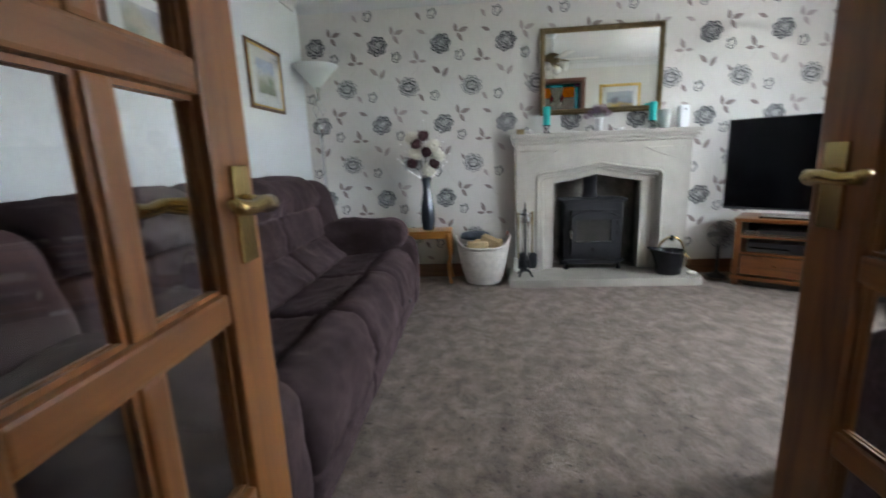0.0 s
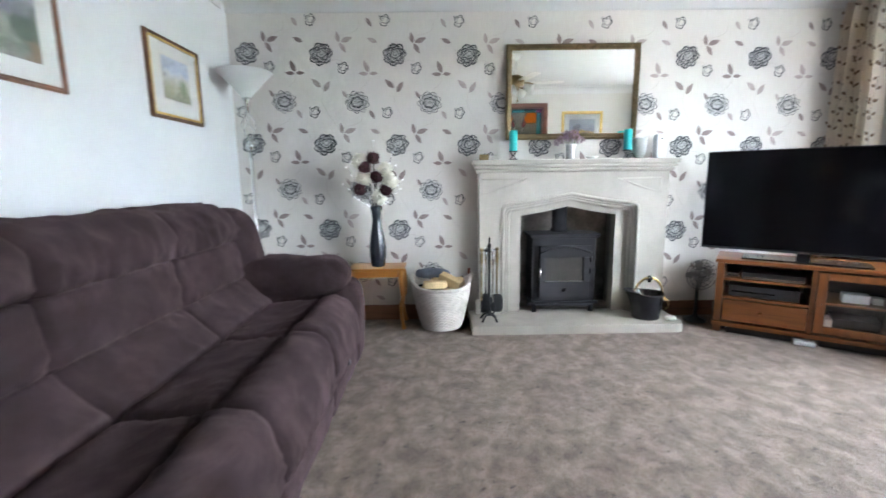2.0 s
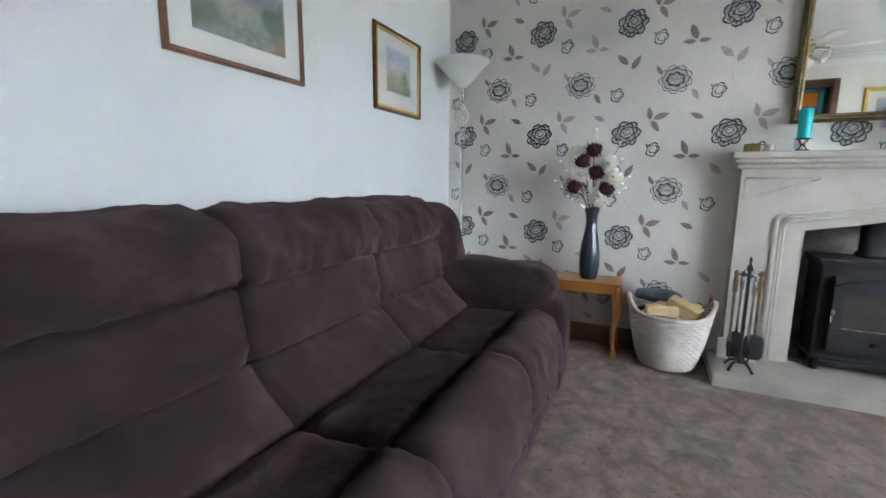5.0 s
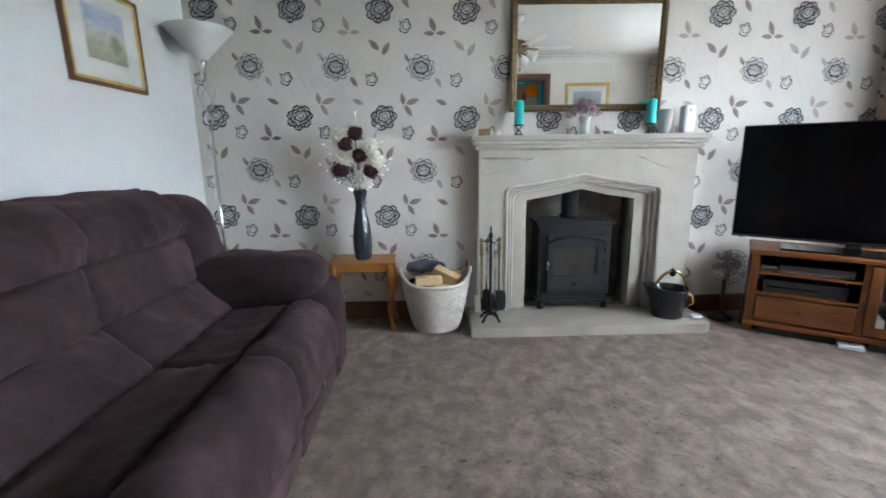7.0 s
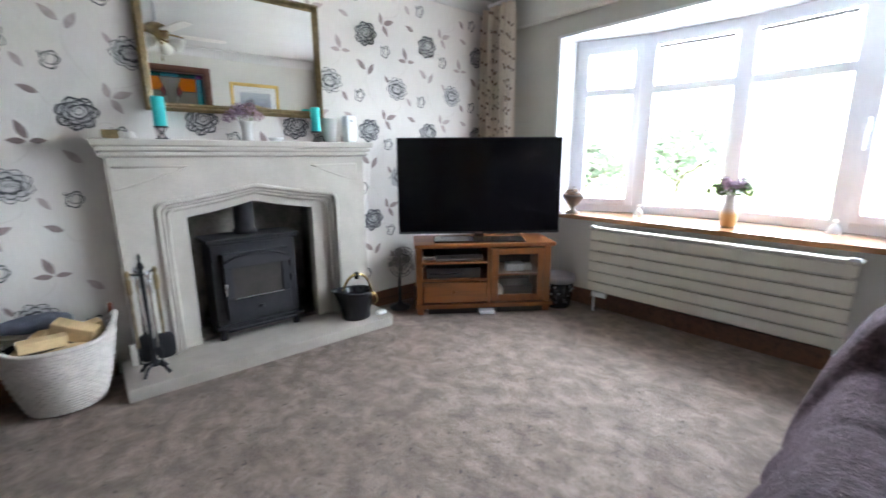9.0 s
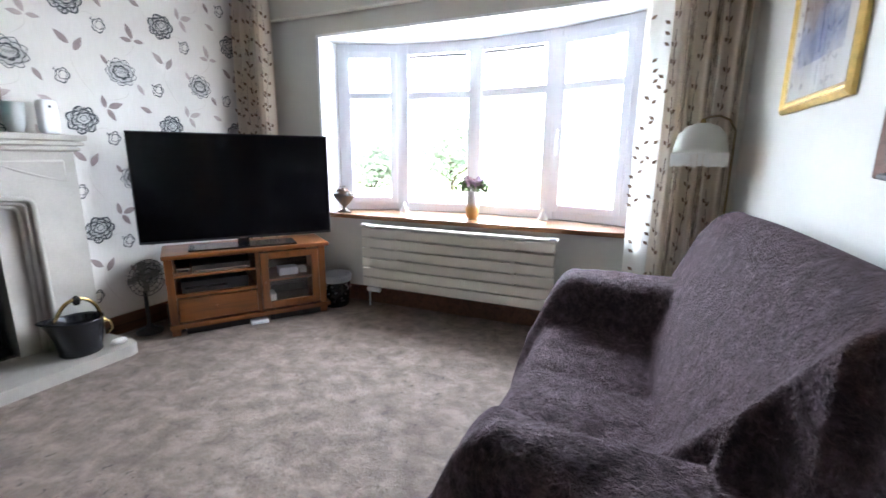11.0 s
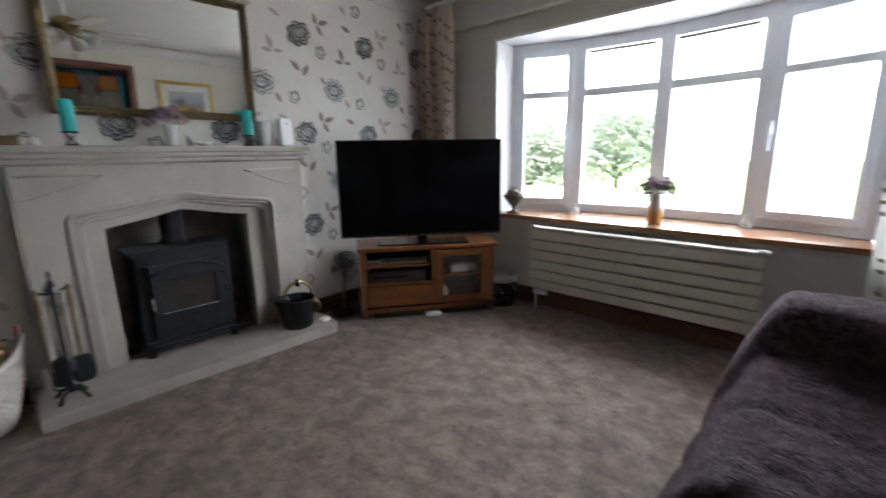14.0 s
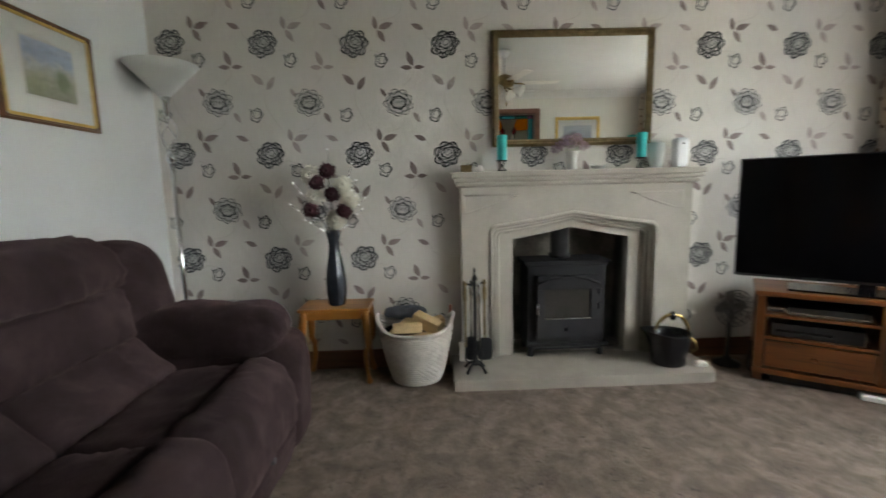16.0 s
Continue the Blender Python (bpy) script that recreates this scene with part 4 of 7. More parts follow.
lathe(bm, [(0.02, HEARTH_Z + 0.155), (0.022, HEARTH_Z + 0.17), (0.012, HEARTH_Z + 0.19)], cxs + 0.12, cys - 0.03, 10)
part("rear_handle", bm, BRASS, scuttle, "brass rear grip", smooth=True)
bm = bmesh.new()
lathe(bm, [(0.015, HEARTH_Z + 0.3), (0.022, HEARTH_Z + 0.325), (0.018, HEARTH_Z + 0.345), (0.004, HEARTH_Z + 0.355)], cxs, cys - 0.03, 12)
part("knob", bm, BLACK_GLOSS, scuttle, "black handle grip", smooth=True)
# small white stone dish on the hearth corner
solid("doorstop", built(soft, (1.9, 3.99, HEARTH_Z + 0.016), (0.08, 0.06, 0.032), 3, 5), IVORY, "small white pebble on the hearth", "pebble", smooth=True, at=(1.9, 3.99, HEARTH_Z))

# ---- mirror over the fireplace ----
def framed(name, label, category, x0, x1, z0, z1, width, depth, mat, at, facing, carve=False):
    """A moulded frame in its own plane: local x across, z up, and -y out of the wall. facing turns it about z."""
    f = thing(name, pose(*at, 0, 0, facing), label, category)
    prof = [(0, 0), (0, -depth * 0.55), (width * 0.18, -depth * 0.8), (width * 0.35, -depth), (width * 0.55, -depth * 0.72), (width * 0.72, -depth * 0.78), (width * 0.9, -depth * 0.5), (width, -depth * 0.42), (width, 0)]
    bm = bmesh.new()
    loops = []
    for inset, y in prof:
        loops.append(ring(bm, [(x0 + inset, y, z0 + inset), (x1 - inset, y, z0 + inset), (x1 - inset, y, z1 - inset), (x0 + inset, y, z1 - inset)]))
    for a, b in zip(loops, loops[1:]):
        for i in range(4):
            bm.faces.new((a[i], a[(i + 1) % 4], b[(i + 1) % 4], b[i]))
    part("frame", bm, mat, f, local=True)
    if carve:
        beads = bmesh.new()
        n = 46
        for k in range(n):
            x = x0 + 0.02 + (x1 - x0 - 0.04) * k / (n - 1)
            for z in (z0 + width * 0.33, z1 - width * 0.33):
                soft(beads, (x, -depth * 0.93, z), (0.018, 0.012, 0.013), 2.2, 1)
        for k in range(30):
            z = z0 + 0.03 + (z1 - z0 - 0.06) * k / 29
            for x in (x0 + width * 0.33, x1 - width * 0.33):
                soft(beads, (x, -depth * 0.93, z), (0.013, 0.012, 0.018), 2.2, 1)
        part("beading", beads, mat, f, local=True, smooth=True)
    return f


mir = framed("mirror", "large wall mirror in a carved antique gold frame", "mirror", -0.528, 0.528, -0.365, 0.365, 0.047, 0.04, OLD_GOLD, (1.148, NORTH - 0.003, 1.862), 0, True)
mir.matrix_basis = pose(1.148, NORTH - 0.014, 1.862, 0.4, 0, -0.7)
bm = built(box, -0.486, -0.017, -0.323, 0.486, -0.012, 0.323)
part("mirror_glass", bm, MIRROR, mir, "clear silvered glass", local=True)
bm = boxes([(-0.51, -0.011, -0.35, 0.51, -0.002, 0.35)])
part("backing", bm, DARK_CLOTH, mir, local=True)


def picture(name, label, at, facing, w, h, width, mat, border, art, sheet, reveal=0.0):
    f = framed(name, label, "picture", -w / 2, w / 2, -h / 2, h / 2, width, 0.024, mat, at, facing)
    i = width - 0.003
    part("mount", built(box, -w / 2 + i, -0.008, -h / 2 + i, w / 2 - i, -0.004, h / 2 - i), MOUNT, f, local=True)
    bw_, bh = w - 2 * width - 2 * border[0], h - 2 * width - border[1] - border[2]
    zc = -h / 2 + width + border[2] + bh / 2
    if reveal:
        e = width + 0.004
        slip = boxes([(-w / 2 + e - 0.008, -0.017, -h / 2 + e, -w / 2 + e + 0.006, -0.008, h / 2 - e), (w / 2 - e - 0.006, -0.017, -h / 2 + e, w / 2 - e + 0.008, -0.008, h / 2 - e),
                      (-w / 2 + e + 0.006, -0.017, -h / 2 + e - 0.008, w / 2 - e - 0.006, -0.008, -h / 2 + e + 0.006), (-w / 2 + e + 0.006, -0.017, h / 2 - e - 0.006, w / 2 - e - 0.006, -0.008, h / 2 - e + 0.008)], 0.002)
        part("slip", slip, GILT, f, "bright gilt inner slip", local=True)
        part("inner_mount", built(box, -bw_ / 2 - reveal, -0.0095, zc - bh / 2 - reveal, bw_ / 2 + reveal, -0.0082, zc + bh / 2 + reveal), IVORY, f, "cream inner mount", local=True)
    p = part("painting", built(box, -bw_ / 2, -0.0115, -bh / 2, bw_ / 2, -0.0098, bh / 2), art, f, sheet, local=True)
    p.location = (0, 0, zc)
    g = part("glass", built(box, -w / 2 + i, -0.0165, -h / 2 + i, w / 2 - i, -0.0145, h / 2 - i), CLEAR, f, local=True)
    g.visible_shadow = False
    return f


picture("framed_picture", "valley watercolour in a slim walnut frame, white mount", (WEST + 0.002, 2.385, 1.79), 90, 0.64, 0.43, 0.022, FRAME_WOOD, (0.085, 0.055, 0.075), painting_material("valley_watercolour", "valley"), "watercolour of a green valley under grey hills")
picture("framed_picture", "small landscape watercolour in a gilt and brown frame", (WEST + 0.002, 3.545, 1.805), 90, 0.54, 0.48, 0.024, plain("brown_gilt", (0.17, 0.075, 0.035), 0.4, 0.2, 0.3, 25, 120), (0.11, 0.085, 0.10), painting_material("small_watercolour", "small"), "watercolour of a meadow under a blue sky", 0.012)
picture("framed_picture", "mountain painting in a broad gilt frame, cream mount", (2.335, SOUTH + 0.002, 1.805), 180, 0.66, 0.80, 0.045, GILT, (0.075, 0.08, 0.11), painting_material("peak_painting", "peak"), "painting of brown peaks over blue water")

# ---- things on the shelf ----
MZ = 1.336


def candle(x, y):
    c = thing("pillar_candle", pose(x, y, MZ), "turquoise pillar candle on a black wire holder", "candle", "candles on the mantelpiece")
    bm = bmesh.new()
    tube(bm, [(0.03 * math.cos(a), 0.03 * math.sin(a), 0.004) for a in (2 * math.pi * i / 16 for i in range(17))], 0.003, 6)
    tube(bm, [(0.032 * math.cos(a), 0.032 * math.sin(a), 0.066) for a in (2 * math.pi * i / 16 for i in range(17))], 0.003, 6)
    for k in range(4):
        a = k * math.pi / 2 + 0.4
        tube(bm, [(0.03 * math.cos(a), 0.03 * math.sin(a), 0.004), (0.008 * math.cos(a + 0.8), 0.008 * math.sin(a + 0.8), 0.034), (0.03 * math.cos(a + 1.57), 0.03 * math.sin(a + 1.57), 0.064)], 0.0028, 6)
    lathe(bm, [(0.036, 0.064), (0.037, 0.07), (0.001, 0.071)], 0, 0, 18)
    part("holder", bm, IRON, c, "black wire holder", local=True, smooth=True)
    part("wax", built(lathe, [(0.031, 0.071), (0.032, 0.076), (0.032, 0.222), (0.030, 0.227), (0.006, 0.224)], 0, 0, 24), TURQUOISE, c, local=True, smooth=True)
    part("wick", built(tube, [(0, 0, 0.223), (0.001, 0.001, 0.236)], 0.0014, 5), IRON, c, local=True)
    return c


c1 = candle(0.672, 4.225)
copy_thing(c1, pose(1.583, 4.225, MZ, 0, 0, 30))


def puff(bm, centre, radius, count, size, seed):
    """A ball of small curled petals."""
    rnd = random.Random(seed)
    for _ in range(count):
        d = Vector((rnd.gauss(0, 1), rnd.gauss(0, 1), rnd.gauss(0, 1))).normalized()
        p = Vector(centre) + d * radius * rnd.uniform(0.55, 1.0)
        u = d.orthogonal().normalized()
        u = (Matrix.Rotation(rnd.uniform(0, 6.3), 3, d) @ u)
        v = d.cross(u)
        s = size * rnd.uniform(0.7, 1.3)
        pts = [p - u * s * 0.5, p - v * s * 0.25 + d * s * 0.25, p + u * s * 0.5 + d * s * 0.35, p + v * s * 0.25 + d * s * 0.25]
        bm.faces.new(ring(bm, pts))


posy = thing("flower_vase", pose(1.13, 4.235, MZ), "small glass vase of dried lilac and pink flowers", "vase")
bm = built(lathe, [(0.028, 0.0), (0.033, 0.004), (0.030, 0.04), (0.034, 0.09), (0.043, 0.118), (0.040, 0.118), (0.030, 0.09), (0.026, 0.04), (0.02, 0.010)], 0, 0, 20)
part("glass", bm, FROST, posy, "pale glass vase", local=True, smooth=True)
bm = bmesh.new()
for k in range(7):
    a = k * 0.9
    tube(bm, [(0.008 * math.cos(a), 0.008 * math.sin(a), 0.012), (0.02 * math.cos(a), 0.02 * math.sin(a), 0.10), (0.055 * math.cos(a), 0.03 * math.sin(a), 0.16)], 0.0022, 5)
part("stems", bm, GREEN, posy, local=True)
for k, (dx, dz, m_) in enumerate(((-0.085, 0.155, LILAC), (-0.04, 0.17, LILAC), (0.0, 0.165, LILAC), (0.045, 0.17, PINK), (0.03, 0.205, PINK), (-0.03, 0.20, LILAC), (0.075, 0.15, PINK), (-0.11, 0.13, LILAC))):
    part("bloom", built(puff, (dx, (k % 3 - 1) * 0.015, dz), 0.03, 70, 0.017, k), m_, posy, local=True)
bm = boxes([(1.085, 4.175, MZ, 1.25, 4.195, MZ + 0.012)], 0.003)
solid("glass_dish", built(lathe, [(0.03, MZ), (0.034, MZ + 0.004), (0.05, MZ + 0.022), (0.047, MZ + 0.022), (0.03, MZ + 0.006)], 1.30, 4.22, 18), FROST, "small pressed glass dish", "dish", smooth=True, at=(1.30, 4.22, MZ))
bm.free()
solid("ornament_box", boxes([(0.40, 4.20, MZ, 0.475, 4.25, MZ + 0.045)], 0.004), OLD_GOLD, "small dark brown trinket box", "box", at=(0.44, 4.22, MZ))
bm = bmesh.new()
lathe(bm, [(0.022, MZ), (0.026, MZ + 0.006), (0.02, MZ + 0.03), (0.008, MZ + 0.04)], 0.525, 4.22, 14)
solid("ornament", bm, IVORY, "small white china ornament", "ornament", smooth=True, at=(0.525, 4.22, MZ))
disp = thing("air_freshener", pose(1.845, 4.24, MZ), "white plastic air freshener dispenser", "air freshener")
bm = built(soft, (0, 0, 0.095), (0.085, 0.075, 0.19), 6, 8)
part("body", bm, GLOSS_WHITE, disp, local=True, smooth=True)
part("nozzle", built(box, -0.006, -0.040, 0.145, 0.006, -0.034, 0.157, 0.002), BLACK_PLASTIC, disp, "dark spray nozzle", local=True)
solid("candle_glass", built(lathe, [(0.03, MZ), (0.045, MZ + 0.05), (0.055, MZ + 0.16), (0.052, MZ + 0.16), (0.04, MZ + 0.05), (0.02, MZ + 0.008)], 1.70, 4.26, 20), FROST, "tall clear glass tumbler on the shelf", "glass", smooth=True, at=(1.70, 4.26, MZ))

# ---- side table, tall vase, log basket, floor lamp ----
tab = thing("side_table", pose(-0.43, 4.19, 0), "small golden-oak side table with cabriole legs", "side table")
tx0, tx1, ty0, ty1, tz = -0.655, -0.205, 4.045, 4.315, 0.5
part("tabletop", boxes([(tx0, ty0, tz - 0.02, tx1, ty1, tz)], 0.007), TABLE_WOOD, tab)
part("apron", boxes([(tx0 + 0.03, ty0 + 0.025, tz - 0.075, tx1 - 0.03, ty0 + 0.042, tz - 0.02), (tx0 + 0.03, ty1 - 0.042, tz - 0.075, tx1 - 0.03, ty1 - 0.025, tz - 0.02),
                     (tx0 + 0.025, ty0 + 0.042, tz - 0.075, tx0 + 0.042, ty1 - 0.042, tz - 0.02), (tx1 - 0.042, ty0 + 0.042, tz - 0.075, tx1 - 0.025, ty1 - 0.042, tz - 0.02)], 0.003), TABLE_WOOD, tab)
for sx, x in ((-1, tx0 + 0.033), (1, tx1 - 0.033)):
    for sy, y in ((-1, ty0 + 0.033), (1, ty1 - 0.033)):
        bm = bmesh.new()
        path, rad = [], []
        for k in range(13):
            f = k / 12
            bow_ = 0.016 * math.sin(math.pi * (1 - f) * 1.0) * (1 if f > 0.45 else -0.2) + (0.018 * (1 - f / 0.2) if f < 0.2 else 0)
            path.append((x + sx * bow_, y + sy * bow_ * (1 if sy < 0 else 0.2), 0.012 + f * (tz - 0.034)))
            rad.append(0.020 if f < 0.06 else 0.0125 + 0.012 * f + 0.004 * math.sin(math.pi * max(0, f - 0.5) * 2))
        tube(bm, [(path[0][0], path[0][1], 0.001)] + path, [0.016] + rad, 10)
        part("leg", bm, TABLE_LEG, tab, smooth=True)

tall = thing("tall_vase", pose(-0.425, 4.17, 0.5), "dark slate fluted vase of maroon and cream silk flowers", "vase")
prof = [(0.048, 0.0), (0.055, 0.012), (0.064, 0.08), (0.066, 0.15), (0.056, 0.24), (0.040, 0.33), (0.034, 0.38), (0.038, 0.43), (0.047, 0.47), (0.05, 0.485), (0.045, 0.484), (0.03, 0.40), (0.025, 0.3)]
part("vase", built(lathe, prof, 0, 0, 40, (1, 1), lambda a: 1 + 0.035 * math.cos(10 * a)), SLATE_VASE, tall, "fluted slate-glazed vase", local=True, smooth=True)
rnd = random.Random(4)
heads = [(-0.005, 0.86, MAROON), (-0.075, 0.79, MAROON), (0.02, 0.715, MAROON), (-0.115, 0.62, MAROON), (0.085, 0.61, MAROON), (0.085, 0.765, CREAM_PETAL), (-0.085, 0.70, CREAM_PETAL), (-0.11, 0.835, CREAM_PETAL), (0.12, 0.68, CREAM_PETAL), (0.035, 0.56, CREAM_PETAL)]
stems = bmesh.new()
for k, (dx, dz, m_) in enumerate(heads):
    dy = -0.05 if m_ is MAROON else -0.03
    tube(stems, [(dx * 0.1, 0, 0.42), (dx * 0.5, dy * 0.6, (0.5 + dz) / 2), (dx, dy, dz - 0.02)], 0.003, 5)
    bm = bmesh.new()
    r = 0.054 if m_ is MAROON else 0.072
    for layer in range(4):
        for i in range(13):
            a = 2 * math.pi * (i + 0.5 * layer) / 13 + rnd.uniform(-0.1, 0.1)
            rr = r * (1 - 0.19 * layer)
            tip = Vector((dx + rr * math.cos(a), dy - 0.012 - 0.012 * layer, dz + rr * math.sin(a)))
            mid_ = Vector((dx + rr * 0.55 * math.cos(a), dy - 0.022 - 0.013 * layer, dz + rr * 0.55 * math.sin(a)))
            wd = Vector((-math.sin(a), 0, math.cos(a))) * rr * 0.2
            c = Vector((dx, dy, dz))
            q = ring(bm, [c, mid_ + wd, tip, mid_ - wd])
            bm.faces.new(q)
    puff(bm, (dx, dy - 0.03, dz), 0.02, 25, 0.014, k)
    puff(bm, (dx, dy + 0.005, dz), r * 0.85, 110, 0.032, k + 50)
    part("flower_head", bm, m_, tall, "maroon dahlia head" if m_ is MAROON else "cream dahlia head", local=True)
part("stems", stems, IRON, tall, local=True)
BULB, _nt, _b = material("lit_twig_bulb", 0.4)
_b.inputs["Base Color"].default_value = (0.85, 0.86, 0.86, 1)
_b.inputs["Emission Color"].default_value, _b.inputs["Emission Strength"].default_value = (1.0, 0.98, 0.95, 1), 0.13
twigs, pearls = bmesh.new(), bmesh.new()
for dx, dz in ((-0.245, 0.66), (-0.215, 0.79), (0.005, 0.99), (0.15, 0.90), (0.17, 0.80), (0.2, 0.62), (-0.155, 0.56), (0.1, 0.52), (-0.06, 0.50), (0.16, 0.7), (0.22, 0.69)):
    tube(twigs, [(0, 0, 0.44), (dx * 0.55, -0.03, 0.44 + (dz - 0.44) * 0.6), (dx, -0.05, dz)], 0.0026, 5)
    for f in (1.0, 0.82):
        soft(pearls, (dx * f, -0.05 * f - 0.003, 0.44 + (dz - 0.44) * f), (0.014, 0.011, 0.011), 2, 1)
part("twigs", twigs, CHROME, tall, "silver twigs", local=True)
tagged(part("beads", pearls, BULB, tall, "tiny lit white bulbs on the twigs", local=True, smooth=True), kind="stuff")

bask = thing("log_basket", pose(0.085, 4.10, 0), "whitewashed woven basket of split logs", "basket")


def woven(bm, seg=56, rows_n=24):
    """Horizontal strands, each bulging between its stakes, with raised ears at two sides."""
    for k in range(rows_n):
        f = k / (rows_n - 1)
        z = 0.014 + f * 0.335
        rad = 0.148 + 0.09 * f ** 0.8
        pts = []
        for i in range(seg + 1):
            a = 2 * math.pi * i / seg
            w = 0.0045 * (1 if (i + k) % 2 else -1)
            lift = 0.075 * (abs(math.cos(a)) ** 6) * f ** 3
            pts.append(((rad + w) * math.cos(a), (rad + w) * 0.86 * math.sin(a), z + lift))
        tube(bm, pts, 0.0088, 5)


bm = bmesh.new()
woven(bm)
part("weave", bm, WICKER, bask, local=True, smooth=True)
part("lining", built(lathe, [(0.14, 0.006), (0.225, 0.33), (0.218, 0.33), (0.13, 0.02)], 0, 0, 32, (1, 0.86)), DARK_CLOTH, bask, local=True)
bm = bmesh.new()
tube(bm, [(0.243 * math.cos(a), 0.243 * 0.86 * math.sin(a), 0.352 + 0.085 * abs(math.cos(a)) ** 6) for a in (2 * math.pi * i / 56 for i in range(57))], 0.013, 7)
part("rim", bm, WICKER, bask, local=True, smooth=True)
rnd = random.Random(9)
for dx, dy, dz, rz, ry, ln, w in ((-0.05, -0.085, 0.372, 8, 2, 0.18, 0.085), (0.08, -0.03, 0.385, -30, 18, 0.19, 0.12), (-0.09, 0.01, 0.345, 50, -20, 0.18, 0.09), (0.03, -0.10, 0.322, -8, 3, 0.22, 0.07), (0.05, 0.09, 0.33, 20, -8, 0.28, 0.1), (-0.02, 0.02, 0.26, 70, 0, 0.26, 0.11)):
    m_ = pose(0.085 + dx, 4.10 + dy, dz, 0, ry, rz)
    lg = thing("split_log", m_, "split firewood log with pale cut face", "log", "logs in the basket")
    bm = bmesh.new()
    prism(bm, [(-w * 0.5, -w * 0.25), (w * 0.5, -w * 0.3), (w * 0.42, w * 0.2), (0.1 * w, w * 0.42), (-w * 0.38, w * 0.3)], lambda u, v, t_: (t_, u, v), -ln / 2, ln / 2)
    bmesh.ops.bevel(bm, geom=list(bm.edges), offset=0.004, segments=1, affect="EDGES")
    part("wood", bm, LOG_CUT, lg, local=True)
    part("bark", built(prism, [(-w * 0.5, -w * 0.27), (w * 0.5, -w * 0.32), (w * 0.4, -w * 0.42), (-w * 0.4, -w * 0.4)], lambda u, v, t_: (t_, u, v), -ln / 2 + 0.003, ln / 2 - 0.003), BARK, lg, local=True)
bm = built(soft, (0.02, 4.20, 0.425), (0.27, 0.11, 0.09), 3, 10, 0.014, 14)
solid("cloth", bm, DENIM, "crumpled blue-grey cloth on the logs", "cloth", smooth=True, at=(0.02, 4.2, 0.4))
bm = built(tube, [(0.305, 4.18, 0.30), (0.315, 4.19, 0.47)], 0.012, 8)
solid("brush_handle", bm, plain("red_brown_lacquer", (0.25, 0.06, 0.03), 0.4), "red-brown wooden brush handle behind the basket", "handle", smooth=True, at=(0.305, 4.18, 0.1))

lamp = thing("floor_lamp", pose(-1.355, 4.10, 0), "chrome uplighter floor lamp with a frosted glass bowl", "floor lamp")
part("base", built(lathe, [(0.13, 0.001), (0.132, 0.012), (0.09, 0.022), (0.03, 0.03), (0.013, 0.05)], 0, 0, 28), CHROME, lamp, local=True, smooth=True)
part("pole", built(lathe, [(0.014, 0.04), (0.014, 1.42)], 0, 0, 14), CHROME, lamp, local=True, smooth=True)
part("collar", built(lathe, [(0.012, 1.42), (0.028, 1.44), (0.03, 1.465), (0.016, 1.49), (0.008, 1.5)], 0, 0, 16), CHROME, lamp, local=True, smooth=True)
for k in range(4):
    a = k * math.pi / 2 + 0.3
    bm = built(tube, [(0.008 * math.cos(a + f * 2.4) * 1 + 0.045 * math.sin(math.pi * f) * math.cos(a + f * 2.4), 0.045 * math.sin(math.pi * f) * math.sin(a + f * 2.4), 1.49 + 0.22 * f) for f in (i / 12 for i in range(13))], 0.004, 6)
    part("twist", bm, CHROME, lamp, local=True, smooth=True)
part("socket", built(lathe, [(0.008, 1.70), (0.017, 1.715), (0.019, 1.78), (0.03, 1.81), (0.012, 1.82)], 0, 0, 16), CHROME, lamp, local=True, smooth=True)
part("shade", built(lathe, [(0.03, 1.81), (0.06, 1.845), (0.10, 1.89), (0.15, 1.945), (0.197, 1.992), (0.193, 1.994), (0.146, 1.949), (0.096, 1.895), (0.055, 1.85), (0.02, 1.822)], 0, 0, 36), OPAL_BOWL, lamp, "frosted glass bowl", local=True, smooth=True)

# ---- brown recliner sofa ----
sofa = thing("recliner_sofa", pose(-0.98, 2.28, 0), "mauve-brown suede three-seat recliner sofa with padded arms", "sofa")
ys = [1.25, 1.965, 2.645, 3.265]
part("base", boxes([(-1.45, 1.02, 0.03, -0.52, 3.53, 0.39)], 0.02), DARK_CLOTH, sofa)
part("back_shell", built(soft, (-1.345, 2.27, 0.60), (0.24, 2.46, 0.80), 6, 14, 0.006, 5, None, None, 0.0, 0.08), SUEDE, sofa, smooth=True)


def through_points(pts, n):
    """A smooth line of n + 1 points through the given ones, with its outward side on the left of travel."""
    pts = [Vector(p) for p in pts]
    ext = [pts[0] * 2 - pts[1]] + pts + [pts[-1] * 2 - pts[-2]]
    out = []
    for k in range(n + 1):
        f = k / n * (len(pts) - 1)
        i = min(int(f), len(pts) - 2)
        t_ = f - i
        p0, p1, p2, p3 = ext[i:i + 4]
        out.append(0.5 * ((2 * p1) + (p2 - p0) * t_ + (2 * p0 - 5 * p1 + 4 * p2 - p3) * t_ ** 2 + (3 * p1 - p0 - 3 * p2 + p3) * t_ ** 3))
    return out


